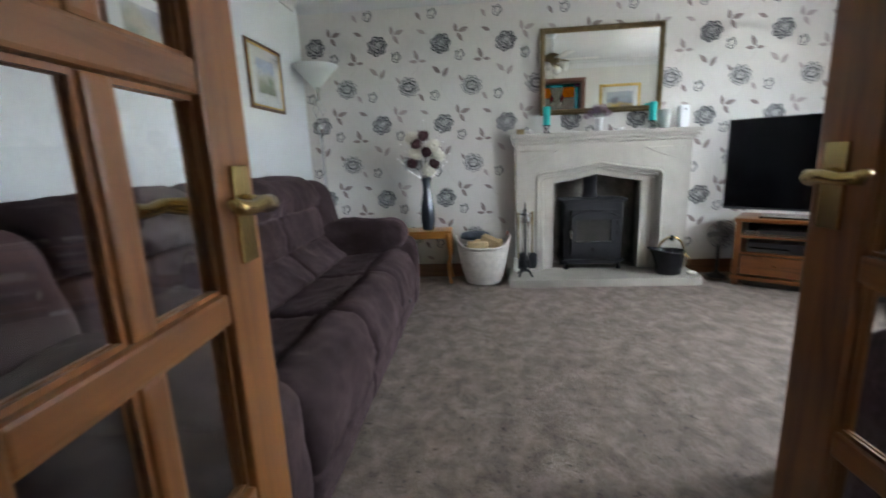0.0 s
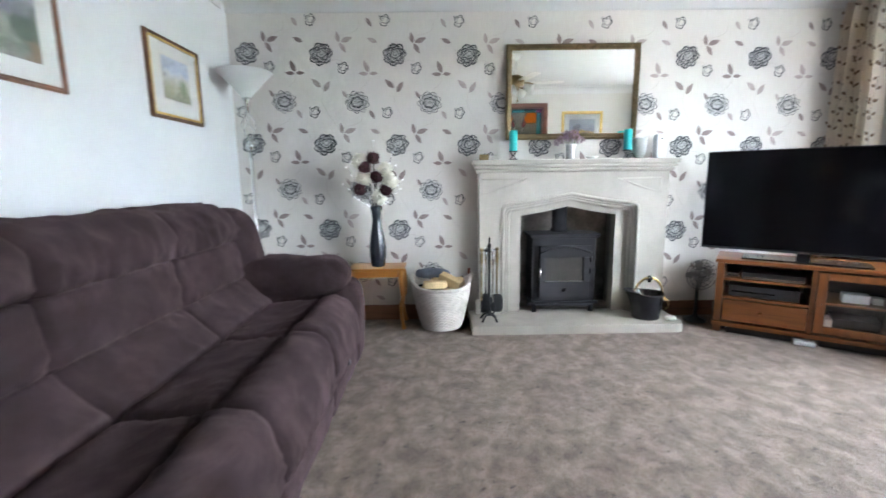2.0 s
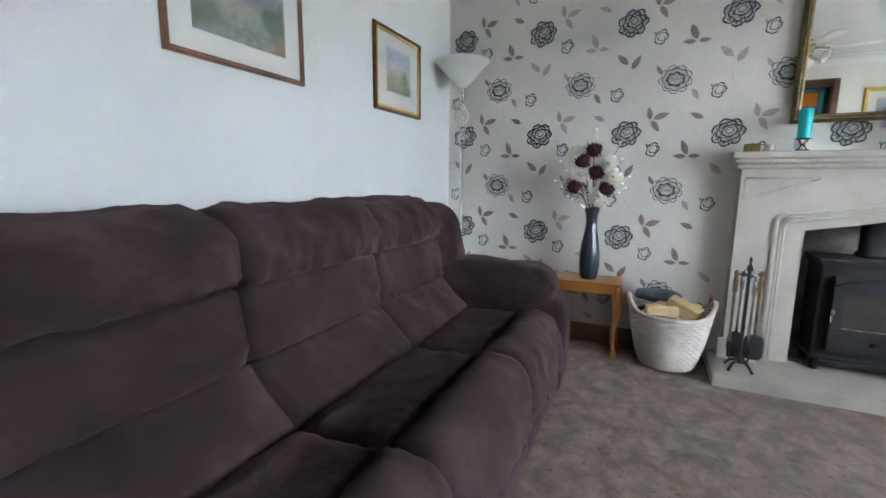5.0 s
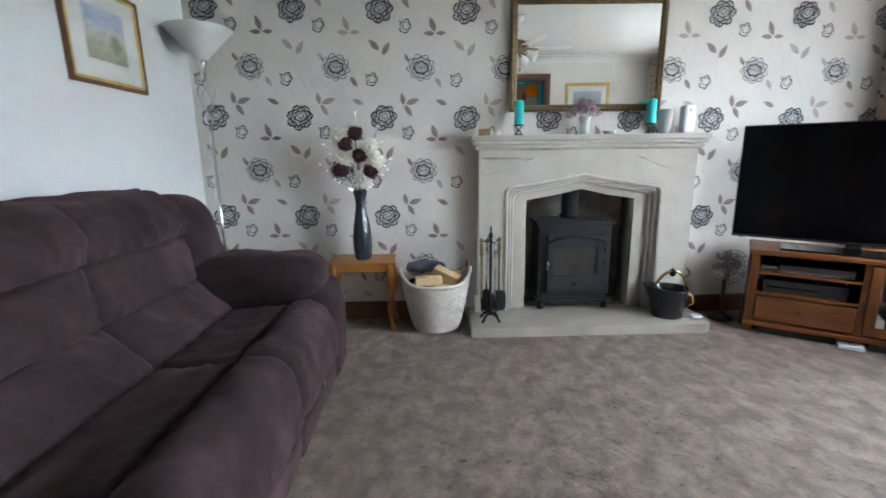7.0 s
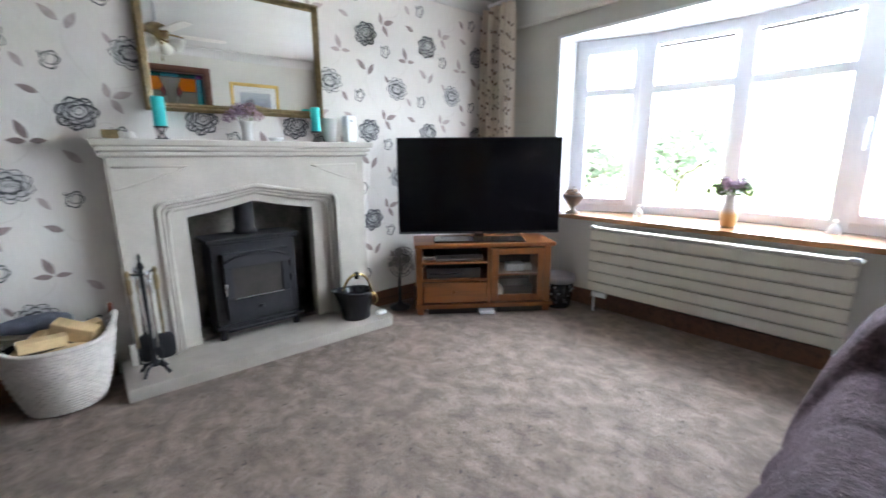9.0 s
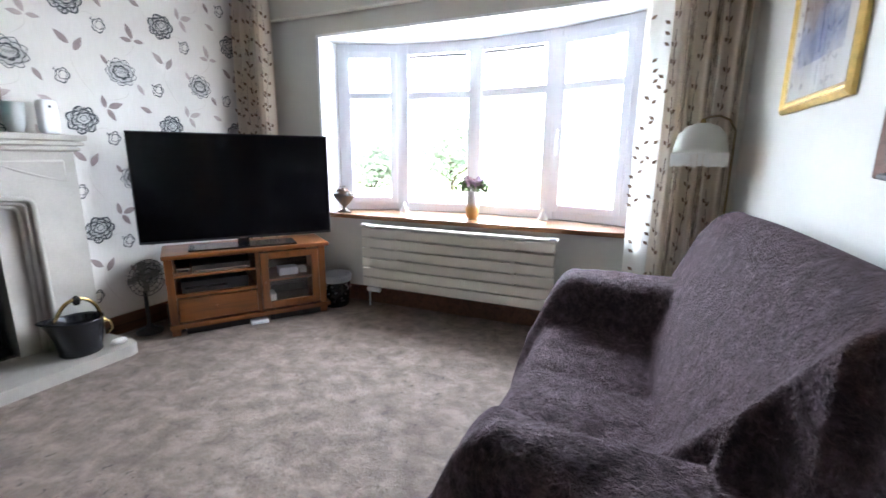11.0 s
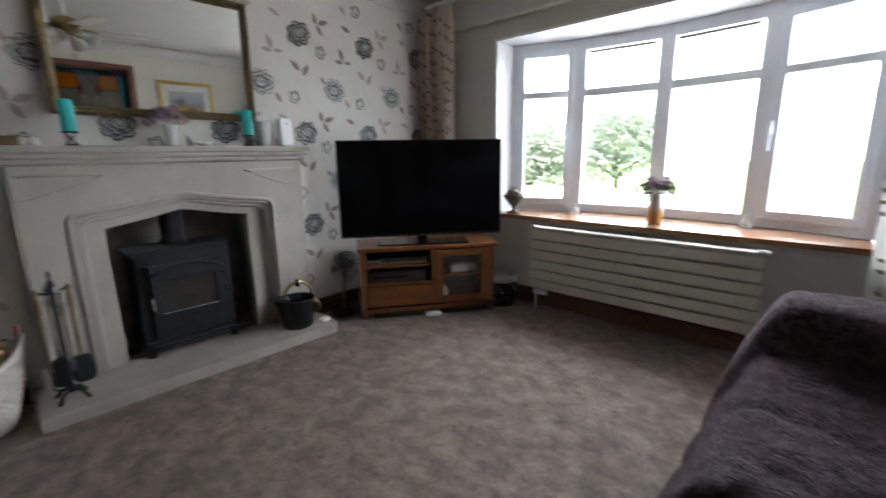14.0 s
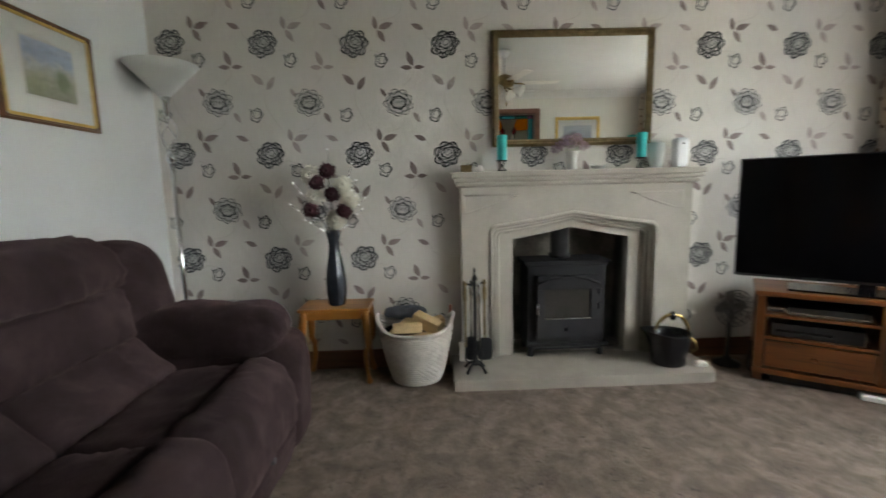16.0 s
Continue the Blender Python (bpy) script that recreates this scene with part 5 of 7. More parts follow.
def quilted(profile, y0, y1, puff_, seed, wrinkle=0.006, thick=0.055, nu=34, nv=26):
    """A stuffed panel swept along y: swollen between its seams, puckered along them, with a thickness."""
    line = through_points(profile, nv)
    bm = bmesh.new()
    front, back = [], []
    for j, p in enumerate(line):
        d = (line[min(j + 1, nv)] - line[max(j - 1, 0)]).normalized()
        n = Vector((-d.y, d.x))
        v = 2 * j / nv - 1
        fr, bk = [], []
        for i in range(nu + 1):
            u = 2 * i / nu - 1
            u = math.copysign(abs(u) ** 0.8, u)
            edge_u, edge_v = (1 - abs(u) ** 9), (1 - abs(v) ** 7)
            f = max(0, edge_u * edge_v) ** 0.36
            y = (y0 + y1) / 2 + u * (y1 - y0) / 2
            q = Vector((p.x * 5 + seed, y * 5, p.y * 5))
            sag = 0.35 * noise.noise(q * 0.7) + 0.2 * noise.noise(q * 1.9)
            pucker = noise.noise(Vector((y * 34 + seed * 3, p.x * 9, p.y * 9))) * (abs(v) ** 3) * edge_v ** 0.5 + noise.noise(Vector((y * 9, (p.x + p.y) * 34, seed))) * (abs(u) ** 5) * edge_u ** 0.5
            crease = abs(noise.noise(Vector((y * 7 + p.y * 5, (p.x - p.y) * 9, seed * 2.3)))) ** 0.7
            h = puff_ * f * (1 + sag) - 0.016 * abs(v) ** 26 - 0.018 * abs(u) ** 50 + wrinkle * (1.5 * pucker + (0.5 - crease) * f)
            fr.append(bm.verts.new((p.x + n.x * h, y, p.y + n.y * h)))
            bk.append(bm.verts.new((p.x - n.x * thick, y, p.y - n.y * thick)))
        front.append(fr)
        back.append(bk)
    for j in range(nv):
        for i in range(nu):
            bm.faces.new((front[j][i], front[j][i + 1], front[j + 1][i + 1], front[j + 1][i]))
            bm.faces.new((back[j + 1][i], back[j + 1][i + 1], back[j][i + 1], back[j][i]))
        for i in (0, nu):
            bm.faces.new((front[j][i], front[j + 1][i], back[j + 1][i], back[j][i]))
    for j in (0, nv):
        for i in range(nu):
            bm.faces.new((front[j][i], front[j][i + 1], back[j][i + 1], back[j][i]))
    return bm


HEAD = [(-1.44, 0.80), (-1.44, 0.93), (-1.385, 1.01), (-1.28, 1.032), (-1.175, 0.995), (-1.135, 0.92), (-1.15, 0.845)]
BAND = [(-1.15, 0.845), (-1.13, 0.73), (-1.125, 0.615)]
LUMBAR = [(-1.125, 0.615), (-1.045, 0.53), (-0.945, 0.45)]
SEAT = [(-0.945, 0.45), (-0.79, 0.455), (-0.645, 0.475)]
KNEE = [(-0.645, 0.475), (-0.56, 0.487), (-0.49, 0.455), (-0.452, 0.38), (-0.442, 0.285), (-0.45, 0.20)]
FOOT = [(-0.45, 0.20), (-0.452, 0.12), (-0.475, 0.035)]
for i, (a, b) in enumerate(zip(ys, ys[1:])):
    part("headrest", quilted(HEAD, a + 0.003, b - 0.003, 0.040, i + 1, 0.024, 0.05, 40, 32), SUEDE, sofa, "plump headrest pillow", smooth=True)
    part("back_cushion", quilted(BAND, a + 0.002, b - 0.002, 0.034, i + 4, 0.012), SUEDE, sofa, smooth=True)
    part("lumbar_cushion", quilted(LUMBAR, a + 0.002, b - 0.002, 0.032, i + 7, 0.012), SUEDE, sofa, smooth=True)
    part("seat_cushion", quilted(SEAT, a + 0.002, b - 0.002, 0.022, i + 10, 0.012), SUEDE, sofa, smooth=True)
    part("knee_pad", quilted(KNEE, a + 0.002, b - 0.002, 0.024, i + 13, 0.016), SUEDE, sofa, smooth=True)
    part("footrest", quilted(FOOT, a + 0.002, b - 0.002, 0.016, i + 16, 0.006), SUEDE, sofa, "hanging footrest panel", smooth=True)
for y0, y1, inner, seed in ((0.985, 1.245, 1, 3.0), (3.275, 3.565, -1, 8.0)):
    c, w = (y0 + y1) / 2, y1 - y0
    bm = built(soft, (-0.935, c, 0.29), (0.96, w, 0.56), 5, 22, 0.010, 6, None, lambda q: Vector((q.x + 0.05 * max(0, q.x) * (1 - q.z ** 2), q.y, q.z)), seed, 0.07)
    arm = part("arm", bm, SUEDE, sofa, smooth=True)
    bm = built(soft, (-0.87, c + 0.012 * inner, 0.588), (0.76, w * 1.12, 0.24), 3.4, 28, 0.016, 8, None,
               lambda q: Vector((q.x, q.y, q.z - 0.16 * max(0, q.x) ** 2 + 0.12 * (1 - q.y ** 2) * (1 if q.z > 0 else 0))), seed + 1, 0.118)
    part("arm_pad", bm, SUEDE, arm, "rolled padded armrest", smooth=True)
    bm = built(soft, (-1.255, c, 0.80), (0.37, w + 0.01, 0.45), 3.6, 22, 0.012, 6, None, lambda q: Vector((q.x - 0.22 * q.z, q.y, q.z)), seed + 5, 0.12)
    part("back_wing", bm, SUEDE, sofa, "padded side wing of the back", smooth=True)
part("recline_catch", boxes([(-0.440, 2.93, 0.20, -0.420, 2.955, 0.265)], 0.004), BLACK_PLASTIC, sofa, "black recline catch")

# ---- corner television on its pine unit ----
CAB = pose(2.19, 3.925, 0, 0, 0, -35.6)
CW, CD, CH = 1.09, 0.42, 0.57
cab = thing("television_unit", CAB, "honey pine television unit with a glazed door and drawer", "tv stand")
part("top", boxes([(-0.012, -0.012, CH - 0.03, CW + 0.012, CD, CH)], 0.008), PINE, cab, local=True)
part("plinth", boxes([(-0.008, -0.008, 0.05, CW + 0.008, CD, 0.085)], 0.006), PINE, cab, local=True)
for x in (0.02, CW - 0.05):
    part("side_panel", boxes([(x - 0.02, 0.004, 0.085, x + 0.03, CD, CH - 0.03)], 0.003), PINE_UP, cab, local=True)
    for y in (0.015, CD - 0.05):
        part("foot", boxes([(x - 0.02, y, 0, x + 0.035, y + 0.04, 0.05)], 0.004), PINE_UP, cab, local=True)
mid_x = 0.575
part("divider", boxes([(mid_x - 0.014, 0.006, 0.085, mid_x + 0.014, CD, CH - 0.03)], 0.002), PINE_UP, cab, local=True)
part("back_panel", boxes([(0.03, CD - 0.012, 0.085, CW - 0.03, CD - 0.004, CH - 0.03)]), DARK_CLOTH, cab, local=True)
part("shelf", boxes([(0.05, 0.012, 0.408, mid_x - 0.014, CD - 0.012, 0.424)], 0.002), PINE, cab, local=True)
part("shelf", boxes([(0.05, 0.012, 0.268, mid_x - 0.014, CD - 0.012, 0.286)], 0.002), PINE, cab, local=True)
drawer = part("drawer", boxes([(0.055, -0.006, 0.10, mid_x - 0.018, 0.014, 0.262)], 0.006), PINE, cab, local=True)
bm = bmesh.new()
tube(bm, [(0.29, -0.006, 0.185), (0.29, -0.018, 0.185), (0.29, -0.030, 0.185)], [0.008, 0.013, 0.012], 12)
part("knob", bm, PINE, drawer, "round pine knob", local=True, smooth=True)
dw0, dw1, dz0, dz1 = mid_x + 0.018, CW - 0.075, 0.098, CH - 0.042
bm = boxes([(dw0, -0.006, dz0, dw0 + 0.055, 0.014, dz1), (dw1 - 0.055, -0.006, dz0, dw1, 0.014, dz1), (dw0 + 0.055, -0.006, dz0, dw1 - 0.055, 0.014, dz0 + 0.055), (dw0 + 0.055, -0.006, dz1 - 0.05, dw1 - 0.055, 0.014, dz1)], 0.004)
cdoor = part("door", bm, PINE_UP, cab, "glazed pine door", local=True)
pane = part("pane", boxes([(dw0 + 0.05, 0.003, dz0 + 0.05, dw1 - 0.05, 0.006, dz1 - 0.045)]), CLEAR, cdoor, local=True)
pane.visible_shadow = False
part("knob", built(tube, [(dw0 + 0.027, -0.006, 0.30), (dw0 + 0.027, -0.028, 0.30)], [0.008, 0.011], 10), PINE, cdoor, local=True)
part("inner_shelf", boxes([(mid_x + 0.016, 0.03, 0.30, CW - 0.055, CD - 0.012, 0.315)]), PINE, cab, local=True)


def in_cab(x, y, z):
    return CAB @ Vector((x, y, z))


def boxed(name, label, category, x0, y0, z0, x1, y1, z1, mat, bevel=0.004):
    """A small boxed thing that stands in the unit's own frame."""
    ob = thing(name, CAB @ pose((x0 + x1) / 2, (y0 + y1) / 2, z0), label, category)
    hx, hy = (x1 - x0) / 2, (y1 - y0) / 2
    part("body", boxes([(-hx, -hy, 0, hx, hy, z1 - z0)], bevel), mat, ob, local=True)
    return ob, hx, hy, z1 - z0


ob, hx, hy, hh = boxed("set_top_box", "black set-top box with a silver edge on the upper shelf", "set-top box", 0.16, 0.05, 0.425, 0.53, 0.28, 0.475, BLACK_PLASTIC)
part("front_strip", boxes([(-hx + 0.01, -hy - 0.003, 0.008, hx - 0.01, -hy + 0.001, 0.016)]), CHROME, ob, local=True)
ob, hx, hy, hh = boxed("disc_player", "slim silver disc player on the upper shelf", "disc player", 0.06, 0.06, 0.425, 0.15, 0.26, 0.462, CHROME)
part("front_strip", boxes([(-hx + 0.01, -hy - 0.003, 0.01, hx - 0.01, -hy + 0.001, 0.024)]), BLACK_PLASTIC, ob, local=True)
ob, hx, hy, hh = boxed("video_recorder", "black video recorder on the middle shelf", "video recorder", 0.085, 0.04, 0.287, 0.51, 0.31, 0.37, BLACK_PLASTIC)
part("front_strip", boxes([(-hx + 0.02, -hy - 0.003, 0.03, hx - 0.14, -hy + 0.001, 0.045)]), BLACK_GLOSS, ob, local=True)
boxed("white_box", "small white box behind the glass door", "box", 0.74, 0.10, 0.316, 0.88, 0.2, 0.375, GLOSS_WHITE)
boxed("white_box", "little white packet behind the glass door", "box", 0.90, 0.12, 0.316, 0.95, 0.2, 0.36, IVORY)
boxed("games_console", "dark grey console behind the glass door", "console", 0.70, 0.08, 0.0865, 0.95, 0.28, 0.20, BLACK_PLASTIC)
boxed("paper_stack", "stack of pale discs in sleeves on the lower shelf", "discs", 0.645, 0.06, 0.0865, 0.70, 0.2, 0.19, IVORY)
boxed("router", "flat white adaptor lying on the carpet under the unit", "adaptor", 0.50, -0.03, 0.0, 0.62, 0.05, 0.028, GLOSS_WHITE, 0.006)
# two added black blocks stand in for the shade below the plinth
boxed("gap_block", "low black block added for the shaded gap under the unit", "box", 0.09, 0.02, 0.0, 0.49, 0.3, 0.045, BLACK_PLASTIC)
boxed("gap_block", "low black block added for the shaded gap under the unit", "box", 0.64, 0.02, 0.0, 1.02, 0.3, 0.045, BLACK_PLASTIC)

TV = pose(2.178, 4.128, 0.0, 0, 0, -39.05)
TW, TZ0, TZ1 = 1.28, 0.628, 1.375
tv = thing("television", TV @ pose(TW / 2, 0.03, CH), "large black flat-screen television, switched off", "television")
o = TV.inverted() @ tv.matrix_basis


def tvbox(*r, bevel=0.004):
    b = boxes([r], bevel)
    b.transform(o.inverted())
    return b


part("bezel", tvbox(0, 0.006, TZ0, TW, 0.034, TZ1), BLACK_PLASTIC, tv, local=True)
part("screen", tvbox(0.008, 0.002, TZ0 + 0.018, TW - 0.008, 0.0075, TZ1 - 0.008, bevel=0.001), SCREEN, tv, "glossy dark screen", local=True)
part("back_cover", tvbox(0.2, 0.03, TZ0 + 0.06, TW - 0.2, 0.075, TZ1 - 0.25, bevel=0.015), BLACK_PLASTIC, tv, local=True)
part("logo", tvbox(TW / 2 - 0.03, 0.0005, TZ0 + 0.006, TW / 2 + 0.03, 0.0055, TZ0 + 0.012, bevel=0), CHROME, tv, "small silver maker's bar", local=True)
b = boxes([(TW / 2 - 0.04, 0.02, CH + 0.012, TW / 2 + 0.04, 0.06, TZ0 + 0.06), (TW / 2 - 0.36, -0.09, CH + 0.001, TW / 2 + 0.36, 0.14, CH + 0.014)], 0.005)
b.transform(o.inverted())
part("stand", b, BLACK_GLOSS, tv, local=True)

# desk fan and speaker behind the scuttle
fan = thing("desk_fan", pose(2.20, 4.17, 0), "small grey electric fan on the floor", "fan")
bm = bmesh.new()
lathe(bm, [(0.085, 0.001), (0.085, 0.015), (0.03, 0.035), (0.014, 0.06), (0.012, 0.30)], 0, 0, 18)
part("stand", bm, BLACK_PLASTIC, fan, local=True, smooth=True)
bm = bmesh.new()
for r in (0.03, 0.065, 0.10, 0.125):
    tube(bm, [(r * math.cos(a), -0.05, 0.40 + r * math.sin(a)) for a in (2 * math.pi * i / 24 for i in range(25))], 0.0025, 5)
for k in range(20):
    a = 2 * math.pi * k / 20
    tube(bm, [(0.02 * math.cos(a), -0.055, 0.40 + 0.02 * math.sin(a)), (0.125 * math.cos(a), -0.04, 0.40 + 0.125 * math.sin(a)), (0.1 * math.cos(a), 0.02, 0.40 + 0.1 * math.sin(a))], 0.0018, 4)
tagged(part("guard", bm, plain("fan_wire_grey", (0.10, 0.10, 0.10), 0.4), fan, "grey wire guard", local=True), kind="stuff")
FAN_GREY = plain("fan_grey", (0.22, 0.21, 0.2), 0.5)
for k in range(4):
    bm = bmesh.new()
    a = math.pi / 2 * k
    c, s = math.cos(a), math.sin(a)
    pts = [(0.015, 0.0), (0.06, 0.035), (0.105, 0.03), (0.11, -0.01), (0.06, -0.02)]
    prism(bm, pts, lambda u, v, w: (u * c - v * s, w + 0.25 * v, 0.40 + u * s + v * c), -0.012, -0.009)
    part("blade", bm, FAN_GREY, fan, local=True)
part("motor", built(tube, [(0, -0.03, 0.40), (0, 0.05, 0.40)], [0.022, 0.03], 14), FAN_GREY, fan, local=True, smooth=True)
spk = thing("loudspeaker", pose(2.31, 4.0, 0), "small black loudspeaker on the floor", "speaker")
part("cabinet", boxes([(-0.05, -0.05, 0, 0.05, 0.06, 0.2)], 0.006), BLACK_PLASTIC, spk, local=True)
part("grille", boxes([(-0.042, -0.056, 0.012, 0.042, -0.049, 0.188)], 0.003), DARK_CLOTH, spk, local=True)
part("light", built(soft, (0.0, -0.058, 0.02), (0.012, 0.008, 0.008), 2, 2), GLOSS_WHITE, spk, "white dot near its foot", local=True)

binn = thing("waste_bin", pose(3.23, 3.345, 0), "dark patterned waste bin with a liner", "bin")
part("bucket", built(lathe, [(0.10, 0.002), (0.105, 0.01), (0.128, 0.255), (0.122, 0.255), (0.09, 0.02)], 0, 0, 28), BLACK_GLOSS, binn, local=True, smooth=True)
bm = bmesh.new()
rnd = random.Random(2)
for k in range(34):
    a, z = rnd.uniform(0, 6.28), rnd.uniform(0.03, 0.2)
    r = 0.106 + 0.1 * (z / 0.255) * 0.24
    soft(bm, (r * math.cos(a), r * math.sin(a), z), (0.022, 0.022, 0.018), 2, 1)
tagged(part("pattern", bm, plain("bin_grey", (0.2, 0.2, 0.2), 0.5), binn, "grey blotches", local=True), kind="stuff")
part("liner", built(lathe, [(0.131, 0.215), (0.136, 0.26), (0.131, 0.272), (0.118, 0.262), (0.11, 0.20)], 0, 0, 28, (1, 1), lambda a: 1 + 0.015 * math.sin(9 * a)), plain("bin_liner", (0.42, 0.43, 0.45), 0.35), binn, "folded grey bin liner", local=True, smooth=True)

# ---- radiator ----
rad = thing("radiator", pose(EAST, 2.34, 0.16), "cream flat-tube panel radiator on the wall", "radiator")
RY0, RY1, RZ0, RZ1 = 1.56, 3.125, 0.185, 0.675
n = 6
for k in range(n):
    z0 = RZ0 + (RZ1 - RZ0) * k / n
    z1 = RZ0 + (RZ1 - RZ0) * (k + 1) / n - 0.014
    part("flat_tube", boxes([(3.29, RY0 + 0.012, z0, 3.318, RY1 - 0.012, z1)], 0.006), RADIATOR_PAINT, rad)
for y in (RY0 + 0.03, RY1 - 0.07):
    part("manifold", boxes([(3.318, y, RZ0, 3.356, y + 0.04, RZ1)], 0.004), RADIATOR_PAINT, rad)
part("top_grille", boxes([(3.286, RY0, RZ1 - 0.004, 3.37, RY1, RZ1 + 0.012)], 0.004), RADIATOR_PAINT, rad)
for y in (RY0 + 0.02, RY1 - 0.05):
    part("cap", boxes([(3.283, y - 0.012, RZ1 + 0.004, 3.31, y + 0.035, RZ1 + 0.026)], 0.005), GLOSS_WHITE, rad, "white end cap")
for y in (RY0 + 0.3, RY1 - 0.3):
    part("bracket", boxes([(3.356, y, RZ0 + 0.05, EAST, y + 0.03, RZ1 - 0.05)]), RADIATOR_PAINT, rad)
for y in (RY1 - 0.05, RY0 + 0.05):
    part("pipe", built(tube, [(3.335, y, RZ0 + 0.01), (3.335, y, 0.10), (3.335, y, 0.001)], 0.008), GLOSS_WHITE, rad)
bm = built(tube, [(3.30, RY1 - 0.17, 0.155), (3.30, RY1 - 0.06, 0.155)], [0.02, 0.024], 14)
part("valve", bm, GLOSS_WHITE, rad, "white thermostatic valve", smooth=True)

# ---- on the window board ----
bowl = thing("pewter_bowl", pose(3.50, 3.42, BAY_SILL), "dark footed bowl of dried petals", "bowl")
part("bowl", built(lathe, [(0.058, 0.0), (0.06, 0.008), (0.02, 0.03), (0.016, 0.05), (0.05, 0.08), (0.095, 0.135), (0.10, 0.16), (0.095, 0.16), (0.08, 0.13), (0.03, 0.085)], 0, 0, 24, (0.8, 1)), plain("dull_pewter", (0.13, 0.12, 0.11), 0.35, 0.8), bowl, local=True, smooth=True)
part("petals", built(puff, (0, 0.0, 0.15), 0.07, 160, 0.035, 5), plain("dried_petals", (0.22, 0.15, 0.10), 0.9, 0, 0.4, 60, 120), bowl, "dried brown petals", local=True)


def bell(x, y):
    g = thing("glass_bell", pose(x, y, BAY_SILL), "small clear glass bell ornament", "ornament", "glass ornaments on the window board")
    part("glass", built(lathe, [(0.036, 0.0), (0.038, 0.006), (0.03, 0.03), (0.014, 0.055), (0.006, 0.062), (0.012, 0.07), (0.013, 0.08), (0.002, 0.088)], 0, 0, 20), FROST, g, local=True, smooth=True)
    part("tip", built(lathe, [(0.006, 0.062), (0.007, 0.068), (0.003, 0.074)], 0, 0, 10), CHROME, g, local=True)
    return g


g1 = bell(3.76, 2.97)
copy_thing(g1, pose(3.80, 1.76, BAY_SILL))
sv = thing("flower_vase", pose(3.62, 2.285, BAY_SILL), "ochre and white pottery vase of lilac hydrangea", "vase")
m, nt, b = material("two_tone_glaze", 0.3)
co, sep = nt.nodes.new("ShaderNodeTexCoord"), nt.nodes.new("ShaderNodeSeparateXYZ")
nt.links.new(co.outputs["Object"], sep.inputs[0])
nt.links.new(ramp(nt, sep.outputs["Z"], [(0.02, (0.42, 0.22, 0.06)), (0.085, (0.55, 0.33, 0.12)), (0.13, (0.55, 0.55, 0.57)), (0.2, (0.6, 0.6, 0.62))]), b.inputs["Base Color"])
part("vase", built(lathe, [(0.035, 0.0), (0.045, 0.012), (0.053, 0.07), (0.050, 0.12), (0.036, 0.17), (0.032, 0.20), (0.04, 0.215), (0.036, 0.215), (0.027, 0.19)], 0, 0, 24), m, sv, local=True, smooth=True)
rnd = random.Random(12)
for k in range(9):
    a = k * 2.4
    r = 0.03 + 0.045 * (k % 3) / 2
    part("bloom", built(puff, (r * math.cos(a) * 0.8, r * math.sin(a) * 1.15, 0.275 + 0.03 * ((k * 7) % 4) / 3), 0.034, 80, 0.02, k + 20), LILAC if k % 3 else PINK, sv, local=True)
bm = bmesh.new()
for k in range(8):
    a = k * 0.8 + 0.3
    puff(bm, (0.05 * math.cos(a), 0.10 * math.sin(a), 0.25), 0.03, 8, 0.06, k + 70)
    tube(bm, [(0, 0, 0.18), (0.03 * math.cos(a), 0.06 * math.sin(a), 0.25)], 0.002, 5)
part("leaves", bm, GREEN, sv, local=True)

# ---- curtains ----
CURTAIN, nt, b = material("curtain_linen", 0.9)
stripe = noise_of(nt, 22, 2, 0.5, (1, 1, 0.02))
base = ramp(nt, stripe, [(0.35, (0.70, 0.62, 0.53)), (0.5, (0.80, 0.74, 0.66)), (0.68, (0.84, 0.81, 0.75))])
nt.links.new(mix(nt, base, ramp(nt, noise_of(nt, 300, 2, 0.7), [(0.3, (0.85,) * 3), (0.7, (1, 1, 1))]), 0.7, "MULTIPLY"), b.inputs["Base Color"])
b.inputs["Subsurface Weight"].default_value = 0.0
LINING = plain("curtain_lining", (0.78, 0.76, 0.70), 0.85, 0, 0.05, 4, 200)
see_through(CURTAIN, (0.82, 0.73, 0.60), 0.5)
see_through(LINING, (0.80, 0.78, 0.72), 0.5)
VINE = plain("curtain_embroidery", (0.25, 0.165, 0.11), 0.8, 0, 0.25, 40, 160)


